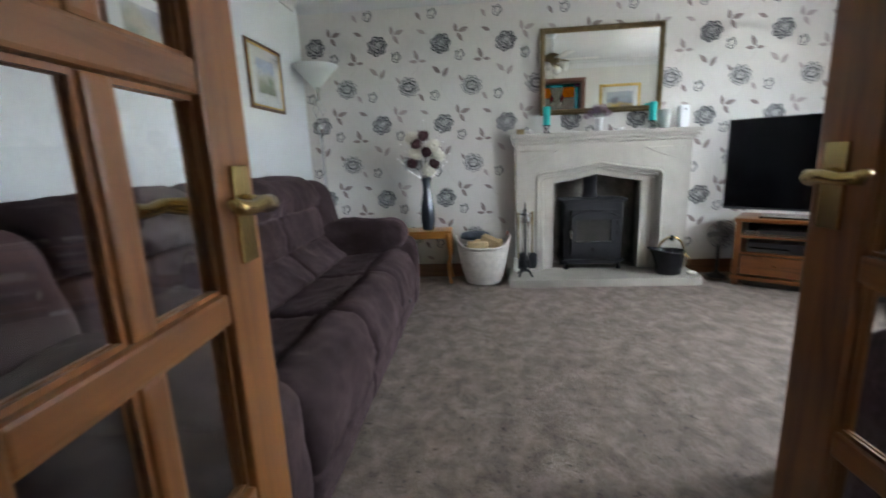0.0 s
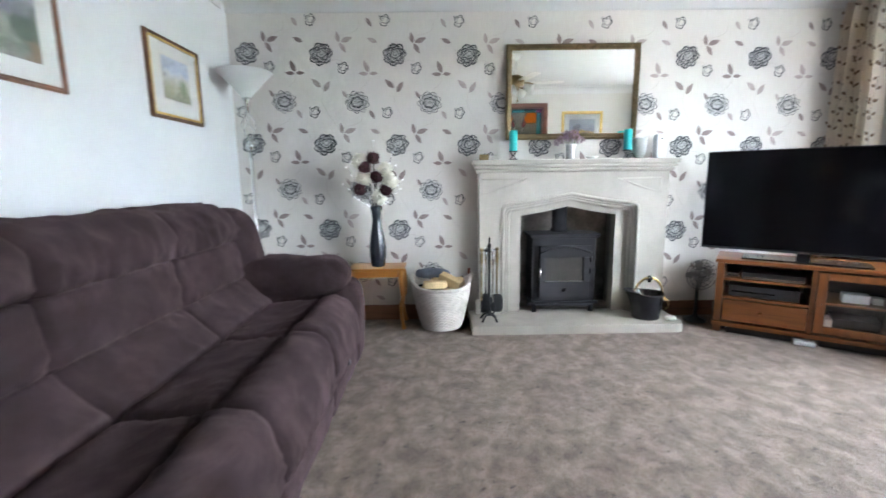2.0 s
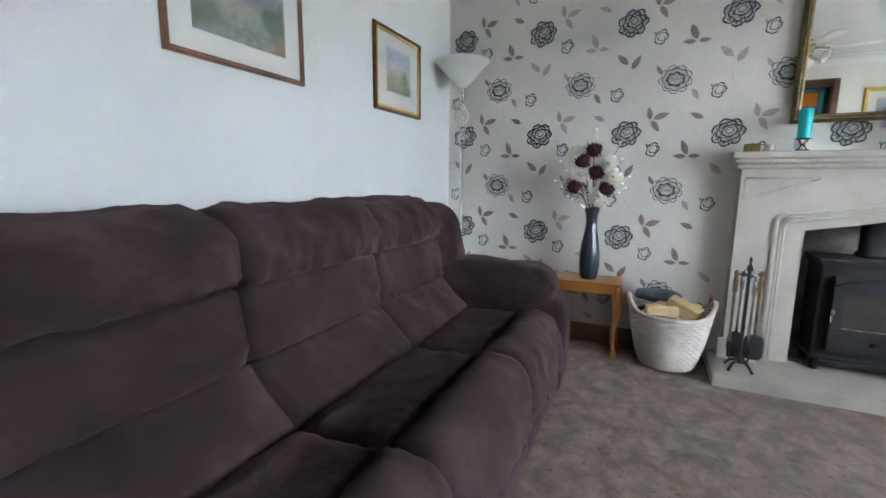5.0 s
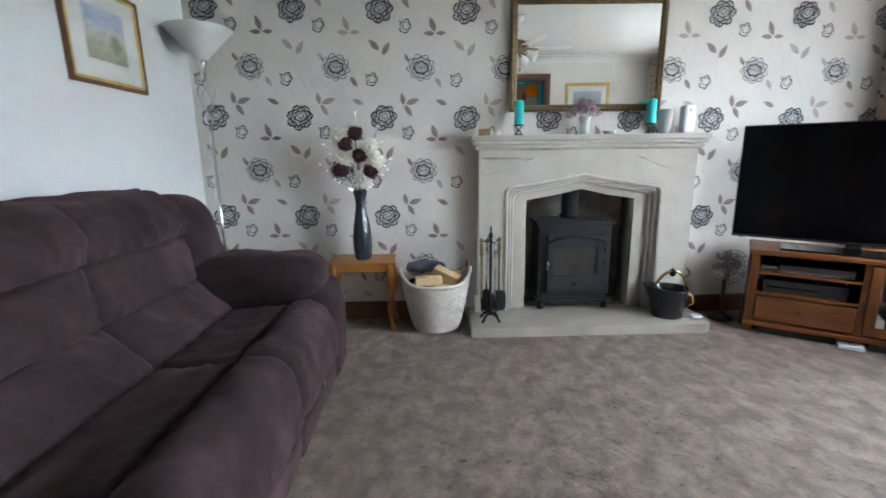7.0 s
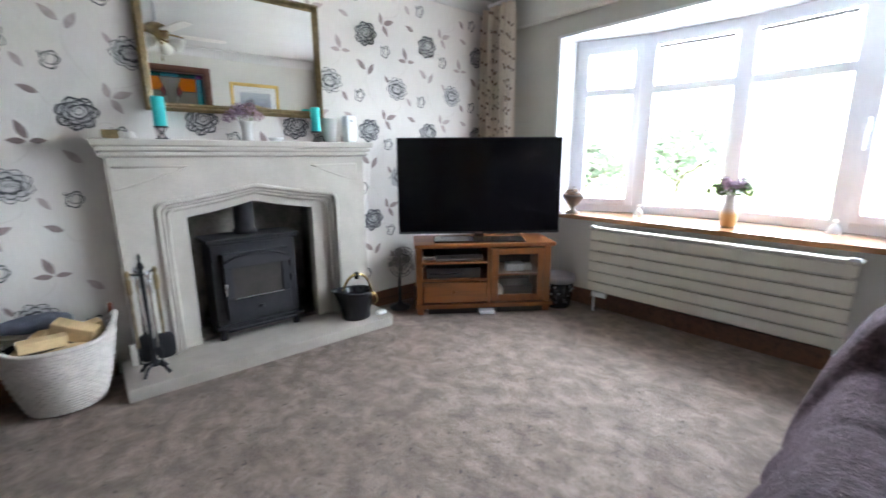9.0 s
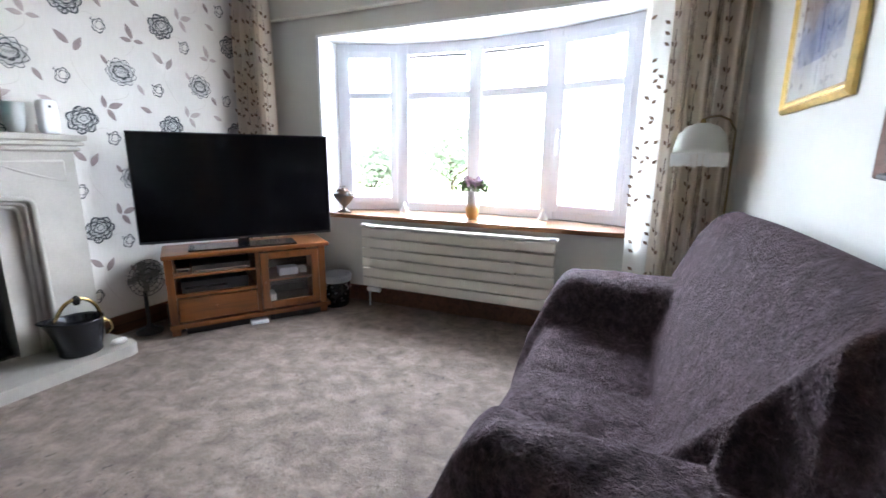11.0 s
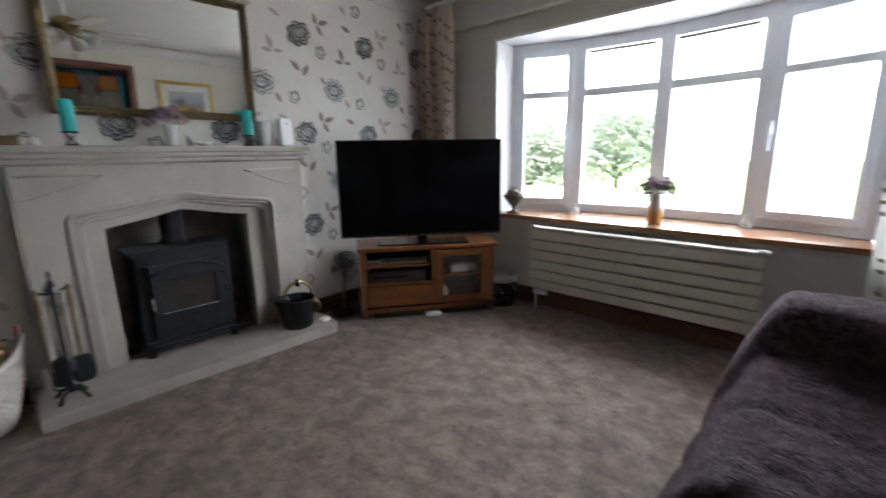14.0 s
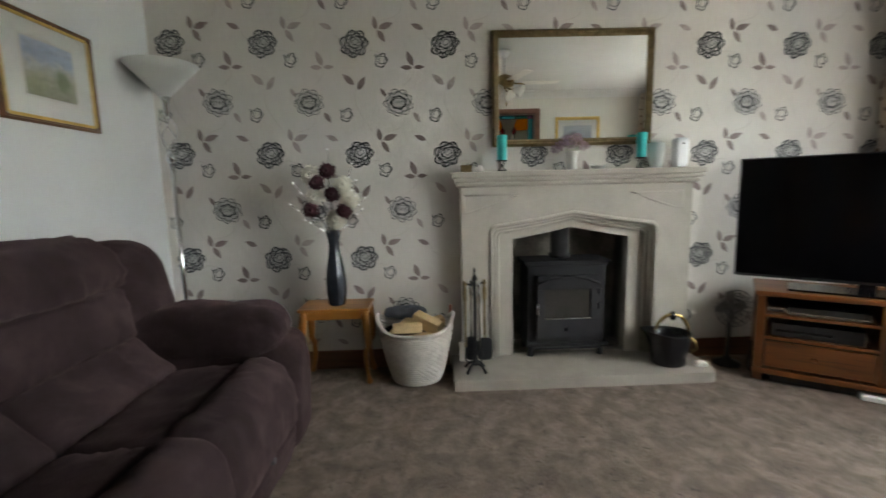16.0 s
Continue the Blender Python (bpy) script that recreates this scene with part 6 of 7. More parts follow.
def curtain(name, label, y0, y1, z0, z1, x_mid, folds, amp, seed, flare=0.0):
    """A hanging drape along the window wall: deep folds, gathered to a tape at the head, with embroidered leaf trails."""
    cu = thing(name, pose(x_mid, (y0 + y1) / 2, z0), label, "curtain")
    rnd = random.Random(seed)
    ph = [rnd.uniform(-0.5, 0.5) for _ in range(folds + 2)]

    def at(u, v):
        k = u * folds
        i = int(min(k, folds - 1e-6))
        a = 2 * math.pi * k + (ph[i] * (1 - (k - i)) + ph[i + 1] * (k - i)) * 1.2
        swell = 1 - 0.45 * max(0, v - 0.9) / 0.1
        y = y0 + (y1 - y0) * u + 0.35 * (y1 - y0) / folds * math.sin(a * 0.5 + 1) * swell + flare * (1 - v) * (u - 0.5)
        x = x_mid + amp * swell * math.cos(a) + 0.01 * math.sin(3 * v + k)
        return Vector((x, y, z0 + (z1 - z0) * v))
    nu, nv = folds * 14, 26
    bm = bmesh.new()
    grid = [[bm.verts.new(at(i / nu, j / nv)) for i in range(nu + 1)] for j in range(nv + 1)]
    for j in range(nv):
        for i in range(nu):
            bm.faces.new((grid[j][i], grid[j][i + 1], grid[j + 1][i + 1], grid[j + 1][i]))
    drape = part("drape", bm, CURTAIN, cu, smooth=True)
    bm = bmesh.new()
    for s in range(folds * 2):
        u0 = (s + 0.5) / (folds * 2) + rnd.uniform(-0.01, 0.01)
        v = rnd.uniform(0, 0.03)
        while v < 0.97:
            sway = 0.012 * math.sin(v * 14 + s)
            for side in (-1, 1):
                u = min(0.99, max(0.01, u0 + sway))
                p, pu, pv = at(u, v), at(min(1, u + 0.004), v), at(u, v + 0.004)
                du, dv = (pu - p), (pv - p)
                if du.length < 1e-6:
                    continue
                du, dv = du.normalized(), dv.normalized()
                nrm = du.cross(dv).normalized()
                if nrm.x > 0:
                    nrm = -nrm
                d = (dv * 0.75 + du * side * 0.8).normalized()
                w = nrm.cross(d)
                q = p + nrm * 0.004 + dv * (0.014 if side > 0 else 0)
                ln, wd = 0.05, 0.0125
                bm.faces.new(ring(bm, [q + d * 0.008, q + d * ln * 0.55 + w * wd, q + d * ln, q + d * ln * 0.55 - w * wd]))
            p2 = at(min(0.99, max(0.01, u0 + 0.012 * math.sin((v + 0.05) * 14 + s))), min(1, v + 0.05))
            q0, q1 = at(min(0.99, max(0.01, u0 + sway)), v) + Vector((-0.003, 0, 0)), p2 + Vector((-0.003, 0, 0))
            bm.faces.new(ring(bm, [q0 + Vector((0, 0.0022, 0)), q0 - Vector((0, 0.0022, 0)), q1 - Vector((0, 0.0022, 0)), q1 + Vector((0, 0.0022, 0))]))
            v += rnd.choice((0.045, 0.055, 0.075))
    tagged(part("embroidery", bm, VINE, drape, "brown embroidered leaf trails"), kind="stuff")
    return cu


curtain("curtain", "cream leaf-embroidered curtain drawn back in the corner", 3.93, 4.30, 0.46, 2.50, 3.27, 5, 0.055, 3)
cr = curtain("curtain", "cream leaf-embroidered curtain hanging beside the sofa", 0.61, 1.0, 0.46, 2.50, 3.265, 6, 0.058, 7)
bm = bmesh.new()
rows = []
for j in range(15):
    v = j / 14
    rows.append(ring(bm, [(3.30 + 0.012 * math.sin(7 * u + 2 * v), 0.975 + 0.175 * u, 0.46 + 2.04 * v) for u in (i / 8 for i in range(9))]))
for a, b2 in zip(rows, rows[1:]):
    for i in range(8):
        bm.faces.new((a[i], a[i + 1], b2[i + 1], b2[i]))
part("lining_edge", bm, LINING, cr, "pale sunlit lining turned to the window", smooth=True)
bm = bmesh.new()
rnd = random.Random(77)
for k in range(34):
    z = 0.52 + k * 0.057
    for y, ph in ((1.03, 0.0), (1.105, 1.7)):
        y += 0.022 * math.sin(z * 6 + ph)
        for side in (-1, 1):
            if rnd.random() < 0.72:
                continue
            q = Vector((3.284, y, z + 0.012 * side))
            d = Vector((0, 0.8 * side, 0.6))
            w = Vector((0, -0.6, 0.8 * side))
            bm.faces.new(ring(bm, [q + d * 0.006, q + d * 0.024 + w * 0.011, q + d * 0.045, q + d * 0.024 - w * 0.011]))
tagged(part("embroidery", bm, VINE, cr, "brown leaf trail on the leading edge"), kind="stuff")

rail = thing("curtain_rail", pose(EAST - 0.13, 2.4, 2.5), "white curtain track along the beam", "curtain rail")
part("track", boxes([(EAST - 0.19, SOUTH + 0.03, 2.50, EAST - 0.165, NORTH - 0.11, 2.53)], 0.004), GLOSS_WHITE, rail)
for y in (0.9, 1.9, 2.9, 3.8):
    part("bracket", boxes([(EAST - 0.166, y, 2.508, EAST - 0.076, y + 0.02, 2.522)]), GLOSS_WHITE, rail)

# ---- draped two-seat sofa ----
RX0, RX1, RYB, RYF = 1.04, 2.80, 0.63, 1.56
sofa2 = thing("two_seat_sofa", pose(1.93, 1.1, 0), "two-seat sofa hidden under a fleece throw", "sofa")
part("base", boxes([(RX0 + 0.24, RYB + 0.06, 0.02, RX1 - 0.06, RYF - 0.1, 0.36)], 0.02), DARK_CLOTH, sofa2)
part("back", boxes([(RX0 + 0.48, RYB + 0.03, 0.36, RX1 - 0.22, RYB + 0.11, 0.86)], 0.04), DARK_CLOTH, sofa2)
for x, y1 in ((RX0 + 0.16, RYF - 0.46), (RX1 - 0.2, RYF - 0.2)):
    part("arm", boxes([(x, RYB + 0.1, 0.3, x + 0.09, y1, 0.43)], 0.03), DARK_CLOTH, sofa2)


def smooth_step(a, b, x):
    t_ = max(0.0, min(1.0, (x - a) / (b - a)))
    return t_ * t_ * (3 - 2 * t_)


def soft_max(a, b, k=0.05):
    h = max(k - abs(a - b), 0.0) / k
    return max(a, b) + h * h * k * 0.25


def fold_line(z):
    """Where along the sofa the tuck of cloth crosses the back at height z."""
    t_ = max(0.0, min(1.0, (z - 0.46) / 0.58))
    return 1.47 - 0.40 * t_ ** 0.75


def back_face(x, z):
    """How far the clothed back stands out into the room at height z; past the tuck it falls away round the end."""
    y = 1.0 - 0.235 * (z - 0.44) / 0.56 + 0.018 * math.sin(math.pi * (z - 0.44) / 0.6) * math.sin((x - 1.3) * 2.3) - 0.45 * max(0.0, z - 0.97) - 14 * max(0.0, z - 0.985) ** 2
    s = fold_line(z) - x
    y += 0.060 * math.exp(-(s / (0.028 if s > 0 else 0.08)) ** 2) + 0.012 * math.exp(-((s - 0.14) / 0.04) ** 2) + 0.016 * math.exp(-((s + 0.16) / 0.08) ** 2)
    if s > 0:
        y -= 0.42 * s - 0.006 * math.sin(s * 34 + z * 5) * smooth_step(0.04, 0.14, s)
    return y


def back_height(x, y):
    top = 1.045 - 0.03 * smooth_step(1.7, 2.5, x) - 0.20 * smooth_step(2.50, 2.95, x)
    lo, hi = 0.40, top
    if back_face(x, hi) >= y:
        return hi - 0.05 * smooth_step(0.72, 0.62, y)
    for _ in range(14):
        mid_ = (lo + hi) / 2
        lo, hi = (mid_, hi) if back_face(x, mid_) >= y else (lo, mid_)
    return (lo + hi) / 2 - 0.05 * smooth_step(0.72, 0.62, y)


def bar(d, half, power=2.6):
    """A rounded cross-section: one in the middle, nothing past the half width."""
    return max(0.0, 1 - abs(d / half) ** power) ** (1 / power)


def drape_height(x, y):
    """The throw's height over seat, arms and back."""
    z = 0.452 + 0.012 * math.sin((x - RX0) * 5) - 0.02 * smooth_step(1.3, 1.0, y) + 0.012 * math.exp(-((x - 1.92) / 0.03) ** 2) * -1
    front = smooth_step(1.50, 1.36, y)
    near = 0.25 + 0.385 * bar(x - 1.18, 0.195, 3.4) * (0.82 + 0.18 * front)
    far = 0.30 + 0.365 * bar(x - 2.60, 0.205, 4.5) * (0.80 + 0.20 * front)
    z = soft_max(soft_max(z, near, 0.012), far, 0.02)
    z = soft_max(z, back_height(x, y), 0.025)
    z -= 0.26 * smooth_step(0.80, 1.02, (y - RYB) / (RYF - RYB)) ** 2.2
    z -= 0.05 * smooth_step(1.12, RX0, x) ** 2
    # creases over the near arm and across the seat
    tuck = smooth_step(1.75, 1.30, x) * smooth_step(0.95, 1.15, y)
    z += 0.009 * math.sin(26 * x + 9 * y + 3 * math.sin(4 * y)) * tuck * smooth_step(1.05, 1.15, x)
    flat = smooth_step(0.94, 1.08, y)
    z += flat * (0.012 * noise.noise(Vector((x * 5, y * 6, 0))) + 0.007 * noise.noise(Vector((x * 15, y * 17, 4))) + 0.003 * noise.noise(Vector((x * 42, y * 42, 9))))
    return z


bm = bmesh.new()
nx, ny = 190, 190
grid = []
for j in range(ny + 1):
    f = j / ny
    y = RYB + (RYF - RYB) * (0.72 * f + 0.28 * f ** 3)
    row = []
    for i in range(nx + 1):
        g = i / nx
        x = RX0 + (RX1 - RX0) * (0.55 * g + 0.45 * g ** 2)
        out = 0.10 * (1 - g) ** 2 * smooth_step(1.1, 1.5, y)
        row.append(bm.verts.new((x + out, y, drape_height(x, y))))
    grid.append(row)
for j in range(ny):
    for i in range(nx):
        bm.faces.new((grid[j][i], grid[j][i + 1], grid[j + 1][i + 1], grid[j + 1][i]))
for _ in range(3):
    bmesh.ops.smooth_vert(bm, verts=bm.verts, factor=0.5, use_axis_x=True, use_axis_y=True, use_axis_z=True)
steep = [v for v in bm.verts if v.co.y < 1.0 and v.co.x < 1.30]
for _ in range(3):
    bmesh.ops.smooth_vert(bm, verts=steep, factor=0.5, use_axis_x=True, use_axis_y=True, use_axis_z=True)


def skirt(edge, out):
    """Lets the edge of the throw fall to the carpet with soft flutes."""
    last = edge
    steps = 14
    tops = [v.co.copy() for v in edge]
    for k in range(1, steps + 1):
        f = k / steps
        row = []
        for i, p in enumerate(tops):
            flute = 0.02 * math.sin(i * 0.2 + 0.9 * math.sin(i * 0.05)) * f
            d = Vector(out) * (0.05 * math.sin(f * math.pi * 0.5) + flute)
            row.append(bm.verts.new((p.x + d.x, p.y + d.y, p.z * (1 - f) + 0.025 * f)))
        for i in range(len(row) - 1):
            bm.faces.new((last[i], last[i + 1], row[i + 1], row[i]))
        last = row


skirt(grid[-1], (0, 1, 0))
skirt([r[0] for r in grid], (-1, 0, 0))
skirt([r[-1] for r in grid], (1, 0, 0))
solid("throw", bm, FLEECE, "mauve-brown fleece throw covering the sofa", "throw", smooth=True, at=(1.93, 1.1, 0))

# swan-neck reading lamp behind the draped sofa
rl = thing("reading_lamp", pose(3.10, 0.70, 0), "brass reading lamp with a fringed cream shade", "floor lamp")
part("base", built(lathe, [(0.12, 0.001), (0.12, 0.014), (0.05, 0.03), (0.014, 0.05)], 0, -0.03, 24), BRASS, rl, local=True, smooth=True)
bm = built(tube, [(0, -0.03, 0.04), (0, -0.03, 1.37), (0.002, 0.0, 1.425), (0.004, 0.05, 1.447), (0.006, 0.10, 1.442), (0.006, 0.12, 1.428), (0.006, 0.12, 1.41)], 0.006, 8)
part("pole", bm, OLD_GOLD, rl, local=True, smooth=True)
part("finial", built(lathe, [(0.02, 1.405), (0.014, 1.42), (0.008, 1.435)], 0.006, 0.12, 12), BRASS, rl, local=True, smooth=True)
bm = built(lathe, [(0.03, 1.412), (0.078, 1.393), (0.113, 1.35), (0.129, 1.29), (0.132, 1.25), (0.129, 1.25), (0.11, 1.347), (0.075, 1.388), (0.02, 1.406)], 0.006, 0.12, 32)
SHADE = plain("cream_silk_shade", (0.66, 0.66, 0.60), 0.8, 0, 0.05, 10, 150)
see_through(SHADE, (0.80, 0.80, 0.74), 0.45)
shade_ob = part("shade", bm, SHADE, rl, "cream domed shade", local=True, smooth=True)
bm = bmesh.new()
for k in range(90):
    a = 2 * math.pi * k / 90
    ln = 0.060 + 0.014 * abs(math.sin(a * 6))
    tube(bm, [(0.006 + 0.133 * math.cos(a), 0.12 + 0.133 * math.sin(a), 1.258), (0.006 + 0.134 * math.cos(a), 0.12 + 0.134 * math.sin(a), 1.258 - ln)], 0.0045, 4)
part("fringe", bm, plain("white_fringe", (0.80, 0.80, 0.77), 0.8, 0, 0.06, 30, 200), shade_ob, "long white fringe", local=True)

# cloth bird perched on the borrowed light's ledge
bx, by, bz = 1.625, SOUTH - 0.01, PANE_BOT + 0.016
bm = bmesh.new()
soft(bm, (bx, by, bz + 0.028), (0.058, 0.062, 0.056), 2.3, 8)
soft(bm, (bx - 0.02, by - 0.016, bz + 0.052), (0.050, 0.050, 0.055), 2.2, 8, 0, 6, Matrix.Rotation(radians(-35), 3, "Y"))
tube(bm, [(bx - 0.028, by - 0.02, bz + 0.065), (bx - 0.042, by - 0.024, bz + 0.083), (bx - 0.052, by - 0.026, bz + 0.094)], [0.020, 0.013, 0.011], 10)
soft(bm, (bx - 0.056, by - 0.026, bz + 0.104), (0.032, 0.028, 0.027), 2.1, 6)
tube(bm, [(bx - 0.066, by - 0.022, bz + 0.108), (bx - 0.082, by - 0.016, bz + 0.114)], [0.006, 0.001], 6)
for s_ in (-1, 1):
    soft(bm, (bx - 0.012, by - 0.01 + 0.026 * s_, bz + 0.046), (0.052, 0.014, 0.038), 2.2, 5, 0, 6, Matrix.Rotation(radians(-40), 3, "Y"))
    lx_ = bx + 0.010 + 0.016 * s_
    tube(bm, [(lx_, by + 0.016, bz + 0.016), (lx_, by + 0.040, bz + 0.010), (lx_ + 0.002, by + 0.046, bz - 0.016), (lx_ + 0.006, by + 0.046, bz - 0.050)], 0.0042, 7)
    soft(bm, (lx_ + 0.010, by + 0.050, bz - 0.058), (0.036, 0.026, 0.016), 2.4, 4)
bird = solid("bird_figure", bm, plain("grey_felt", (0.36, 0.345, 0.335), 0.95, 0, 0.35, 40, 180, 0.5), "small grey felt bird sitting with dangling legs", "ornament", smooth=True, at=(bx, by, bz))

# ---- ceiling fan ----
cf = thing("ceiling_fan", pose(0.95, 2.62, TOP), "brass and white ceiling fan with glass lamp shades", "ceiling fan")
part("canopy", built(lathe, [(0.065, -0.001), (0.062, -0.02), (0.035, -0.06), (0.012, -0.075)], 0, 0, 20), GLOSS_WHITE, cf, local=True, smooth=True)
part("rod", built(lathe, [(0.011, -0.24), (0.011, -0.06)], 0, 0, 12), GLOSS_WHITE, cf, local=True)
part("motor", built(lathe, [(0.03, -0.36), (0.09, -0.345), (0.10, -0.30), (0.085, -0.255), (0.03, -0.23)], 0, 0, 26), OLD_GOLD, cf, local=True, smooth=True)
for k in range(5):
    a = 2 * math.pi * k / 5 + 0.05
    c, s = math.cos(a), math.sin(a)
    bm = built(prism, [(0.17, -0.05), (0.52, -0.05), (0.545, -0.03), (0.545, 0.03), (0.52, 0.05), (0.17, 0.05)], lambda u, v, w: (u * c - v * s, u * s + v * c, w + 0.03 * v), -0.322, -0.316)
    bl = part("blade", bm, IVORY, cf, "ivory blade", local=True)
    part("blade_arm", built(tube, [(0.08 * c, 0.08 * s, -0.315), (0.2 * c, 0.2 * s, -0.326)], 0.009, 6), BRASS, bl, local=True)
for k in range(4):
    a = math.pi / 2 * k + 0.5
    c, s = math.cos(a), math.sin(a)
    bm = built(tube, [(0.03 * c, 0.03 * s, -0.365), (0.075 * c, 0.075 * s, -0.385), (0.10 * c, 0.10 * s, -0.37)], 0.008, 6)
    ar = part("lamp_arm", bm, BRASS, cf, local=True, smooth=True)
    bm = built(lathe, [(0.02, 0.0), (0.03, 0.02), (0.042, 0.06), (0.058, 0.095), (0.055, 0.095), (0.038, 0.06), (0.02, 0.02)], 0, 0, 16)
    bm.transform(pose(0.10 * c, 0.10 * s, -0.372) @ Matrix.Rotation(a, 4, "Z") @ Matrix.Rotation(radians(115), 4, "Y"))
    part("lamp_shade", bm, FROST, ar, "frosted glass tulip shade", local=True, smooth=True)
bm = built(tube, [(0.02, 0.0, -0.36), (0.02, 0.0, -0.50)], 0.0015, 5)
soft(bm, (0.02, 0, -0.52), (0.012, 0.012, 0.04), 2.5, 2)
part("pull_cord", bm, BRASS, cf, local=True)

# ---- outside ----
GRASS = plain("lawn", (0.09, 0.14, 0.04), 0.9, 0, 0.3, 3, 40, 0.4)
PAVING = plain("pale_concrete", (0.60, 0.59, 0.57), 0.85, 0, 0.15, 2, 40, 0.2)
LEAFY = plain("foliage", (0.11, 0.13, 0.10), 0.8, 0, 0.45, 2, 12)
see_through(LEAFY, (0.36, 0.44, 0.34), 0.5)
TRUNK = plain("tree_bark", (0.10, 0.075, 0.05), 0.95, 0, 0.35, 4, 30, 0.5)
solid("ground", boxes([(4.2, -600, -0.42, 900, 600, -0.30)]), GRASS, "lawn that runs to the horizon", "ground", "structure")
solid("pavement", boxes([(4.21, -8, -0.299, 11.5, 16, -0.285)]), PAVING, "pale concrete forecourt outside the window", "paving", "structure")


def tree(name, at, height, spread, seed, label):
    t = thing(name, pose(*at), label, "tree")
    rnd = random.Random(seed)
    bm = bmesh.new()
    tube(bm, [(0, 0, 0), (0.05, 0.03, height * 0.3), (0.0, 0.06, height * 0.6)], [0.08, 0.06, 0.03], 10)
    tips = []
    for k in range(11):
        a, h = k * 2.4, height * (0.25 + 0.05 * k * 0.9)
        d = spread * rnd.uniform(0.5, 0.9) * (1 - 0.05 * k)
        tip = Vector((d * math.cos(a), d * math.sin(a), h + height * rnd.uniform(0.1, 0.25)))
        tube(bm, [(0.02, 0.03, h * 0.8), tip * 0.5 + Vector((0, 0, h * 0.45)), tip], [0.05, 0.03, 0.012], 6)
        tips.append(tip)
    part("trunk", bm, TRUNK, t, local=True)
    verts, faces = [], []
    for tip in tips + [Vector((0, 0, height * 0.8))]:
        for _ in range(620):
            p = tip + Vector((rnd.gauss(0, 1), rnd.gauss(0, 1), rnd.gauss(0, 0.8))) * spread * 0.29
            if p.z < 0.05:
                continue
            u = Vector((rnd.gauss(0, 1), rnd.gauss(0, 1), rnd.gauss(0, 1))).normalized()
            v = u.orthogonal().normalized() * rnd.uniform(0.03, 0.06)
            u = u * rnd.uniform(0.06, 0.11)
            n0 = len(verts)
            verts += [p - u, p - v, p + u, p + v]
            faces.append((n0, n0 + 1, n0 + 2, n0 + 3))
    me = bpy.data.meshes.new("crown")
    me.from_pydata(verts, [], faces)
    me.materials.append(LEAFY)
    crown = new("crown", me)
    crown.parent = t
    tagged(crown, kind="stuff")
    return t


tree("garden_tree", (12.5, 8.9, -0.3), 2.3, 1.5, 1, "leafy green garden shrub beyond the forecourt")
tree("garden_tree", (14.5, 6.9, -0.3), 3.0, 1.7, 2, "tall leafy garden tree beyond the forecourt")
tree("garden_tree", (24.0, 17.0, -0.3), 3.6, 3.0, 3, "broad leafy tree at the garden's end")
wall_low = solid("garden_wall", boxes([(11.6, 4.3, -0.3, 11.8, 14.5, 0.24), (11.57, 4.3, 0.24, 11.83, 14.5, 0.30)], 0.01), plain("wall_stone", (0.42, 0.40, 0.38), 0.9, 0, 0.2, 3, 40, 0.4), "low pale garden wall with a coping", "wall", at=(11.7, 9.4, -0.3))
bm = bmesh.new()
bm.faces.new(ring(bm, [(75, -170, -0.4), (75, 180, -0.4), (75, 180, 125), (75, -170, 125)]))
solid("backdrop", bm, HAZE, "bright white overcast haze", "sky", "structure")

# ---- wallpaper print ----
PX, PZ, OX, OZ = 0.581, 0.694, -1.421, 2.184
print_ink, print_wash, print_dark, print_pale, print_stem = (bmesh.new() for _ in range(5))
FACE = NORTH - 0.0022
BLOCKED = ((0.40, 1.93, 0.0, 1.23),)


def clear_of(x, z, r):
    if not (WEST + 0.012 < x - r and x + r < EAST - 0.02 and 0.14 < z - r and z + r < TOP - 0.1):
        return False
    return not any(a - r < x < b + r and c - r < z < d + r for a, b, c, d in BLOCKED)


def stroke(bm, pts, width, y):
    """A brush stroke that swells in its middle."""
    n = len(pts)
    left, right = [], []
    for i, (x, z) in enumerate(pts):
        a, b = pts[max(0, i - 1)], pts[min(n - 1, i + 1)]
        d = math.hypot(b[0] - a[0], b[1] - a[1]) or 1
        nx_, nz_ = -(b[1] - a[1]) / d, (b[0] - a[0]) / d
        w = width * (0.35 + 0.65 * math.sin(math.pi * i / (n - 1)))
        left.append((x + nx_ * w, y, z + nz_ * w))
        right.append((x - nx_ * w, y, z - nz_ * w))
    l, r = ring(bm, left), ring(bm, right)
    for i in range(n - 1):
        bm.faces.new((l[i], l[i + 1], r[i + 1], r[i]))


def blob(bm, pts, y):
    bm.faces.new(ring(bm, [(x, y, z) for x, z in pts]))


def petal_ring(cx, cz, radius, count, phase, squash, tilt, width, rnd, wobble=0.12):
    for k in range(count):
        a0, a1 = phase + 2 * math.pi * k / count, phase + 2 * math.pi * (k + 1.08) / count
        pts = []
        for i in range(7):
            f = i / 6
            a = a0 + (a1 - a0) * f
            r = radius * (0.84 + 0.2 * math.sin(math.pi * f) + rnd.uniform(-wobble, wobble) * 0.25)
            u, v = r * math.cos(a), r * math.sin(a) * squash
            pts.append((cx + u * math.cos(tilt) - v * math.sin(tilt), cz + u * math.sin(tilt) + v * math.cos(tilt)))
        stroke(print_ink, pts, width, FACE - 0.0016)


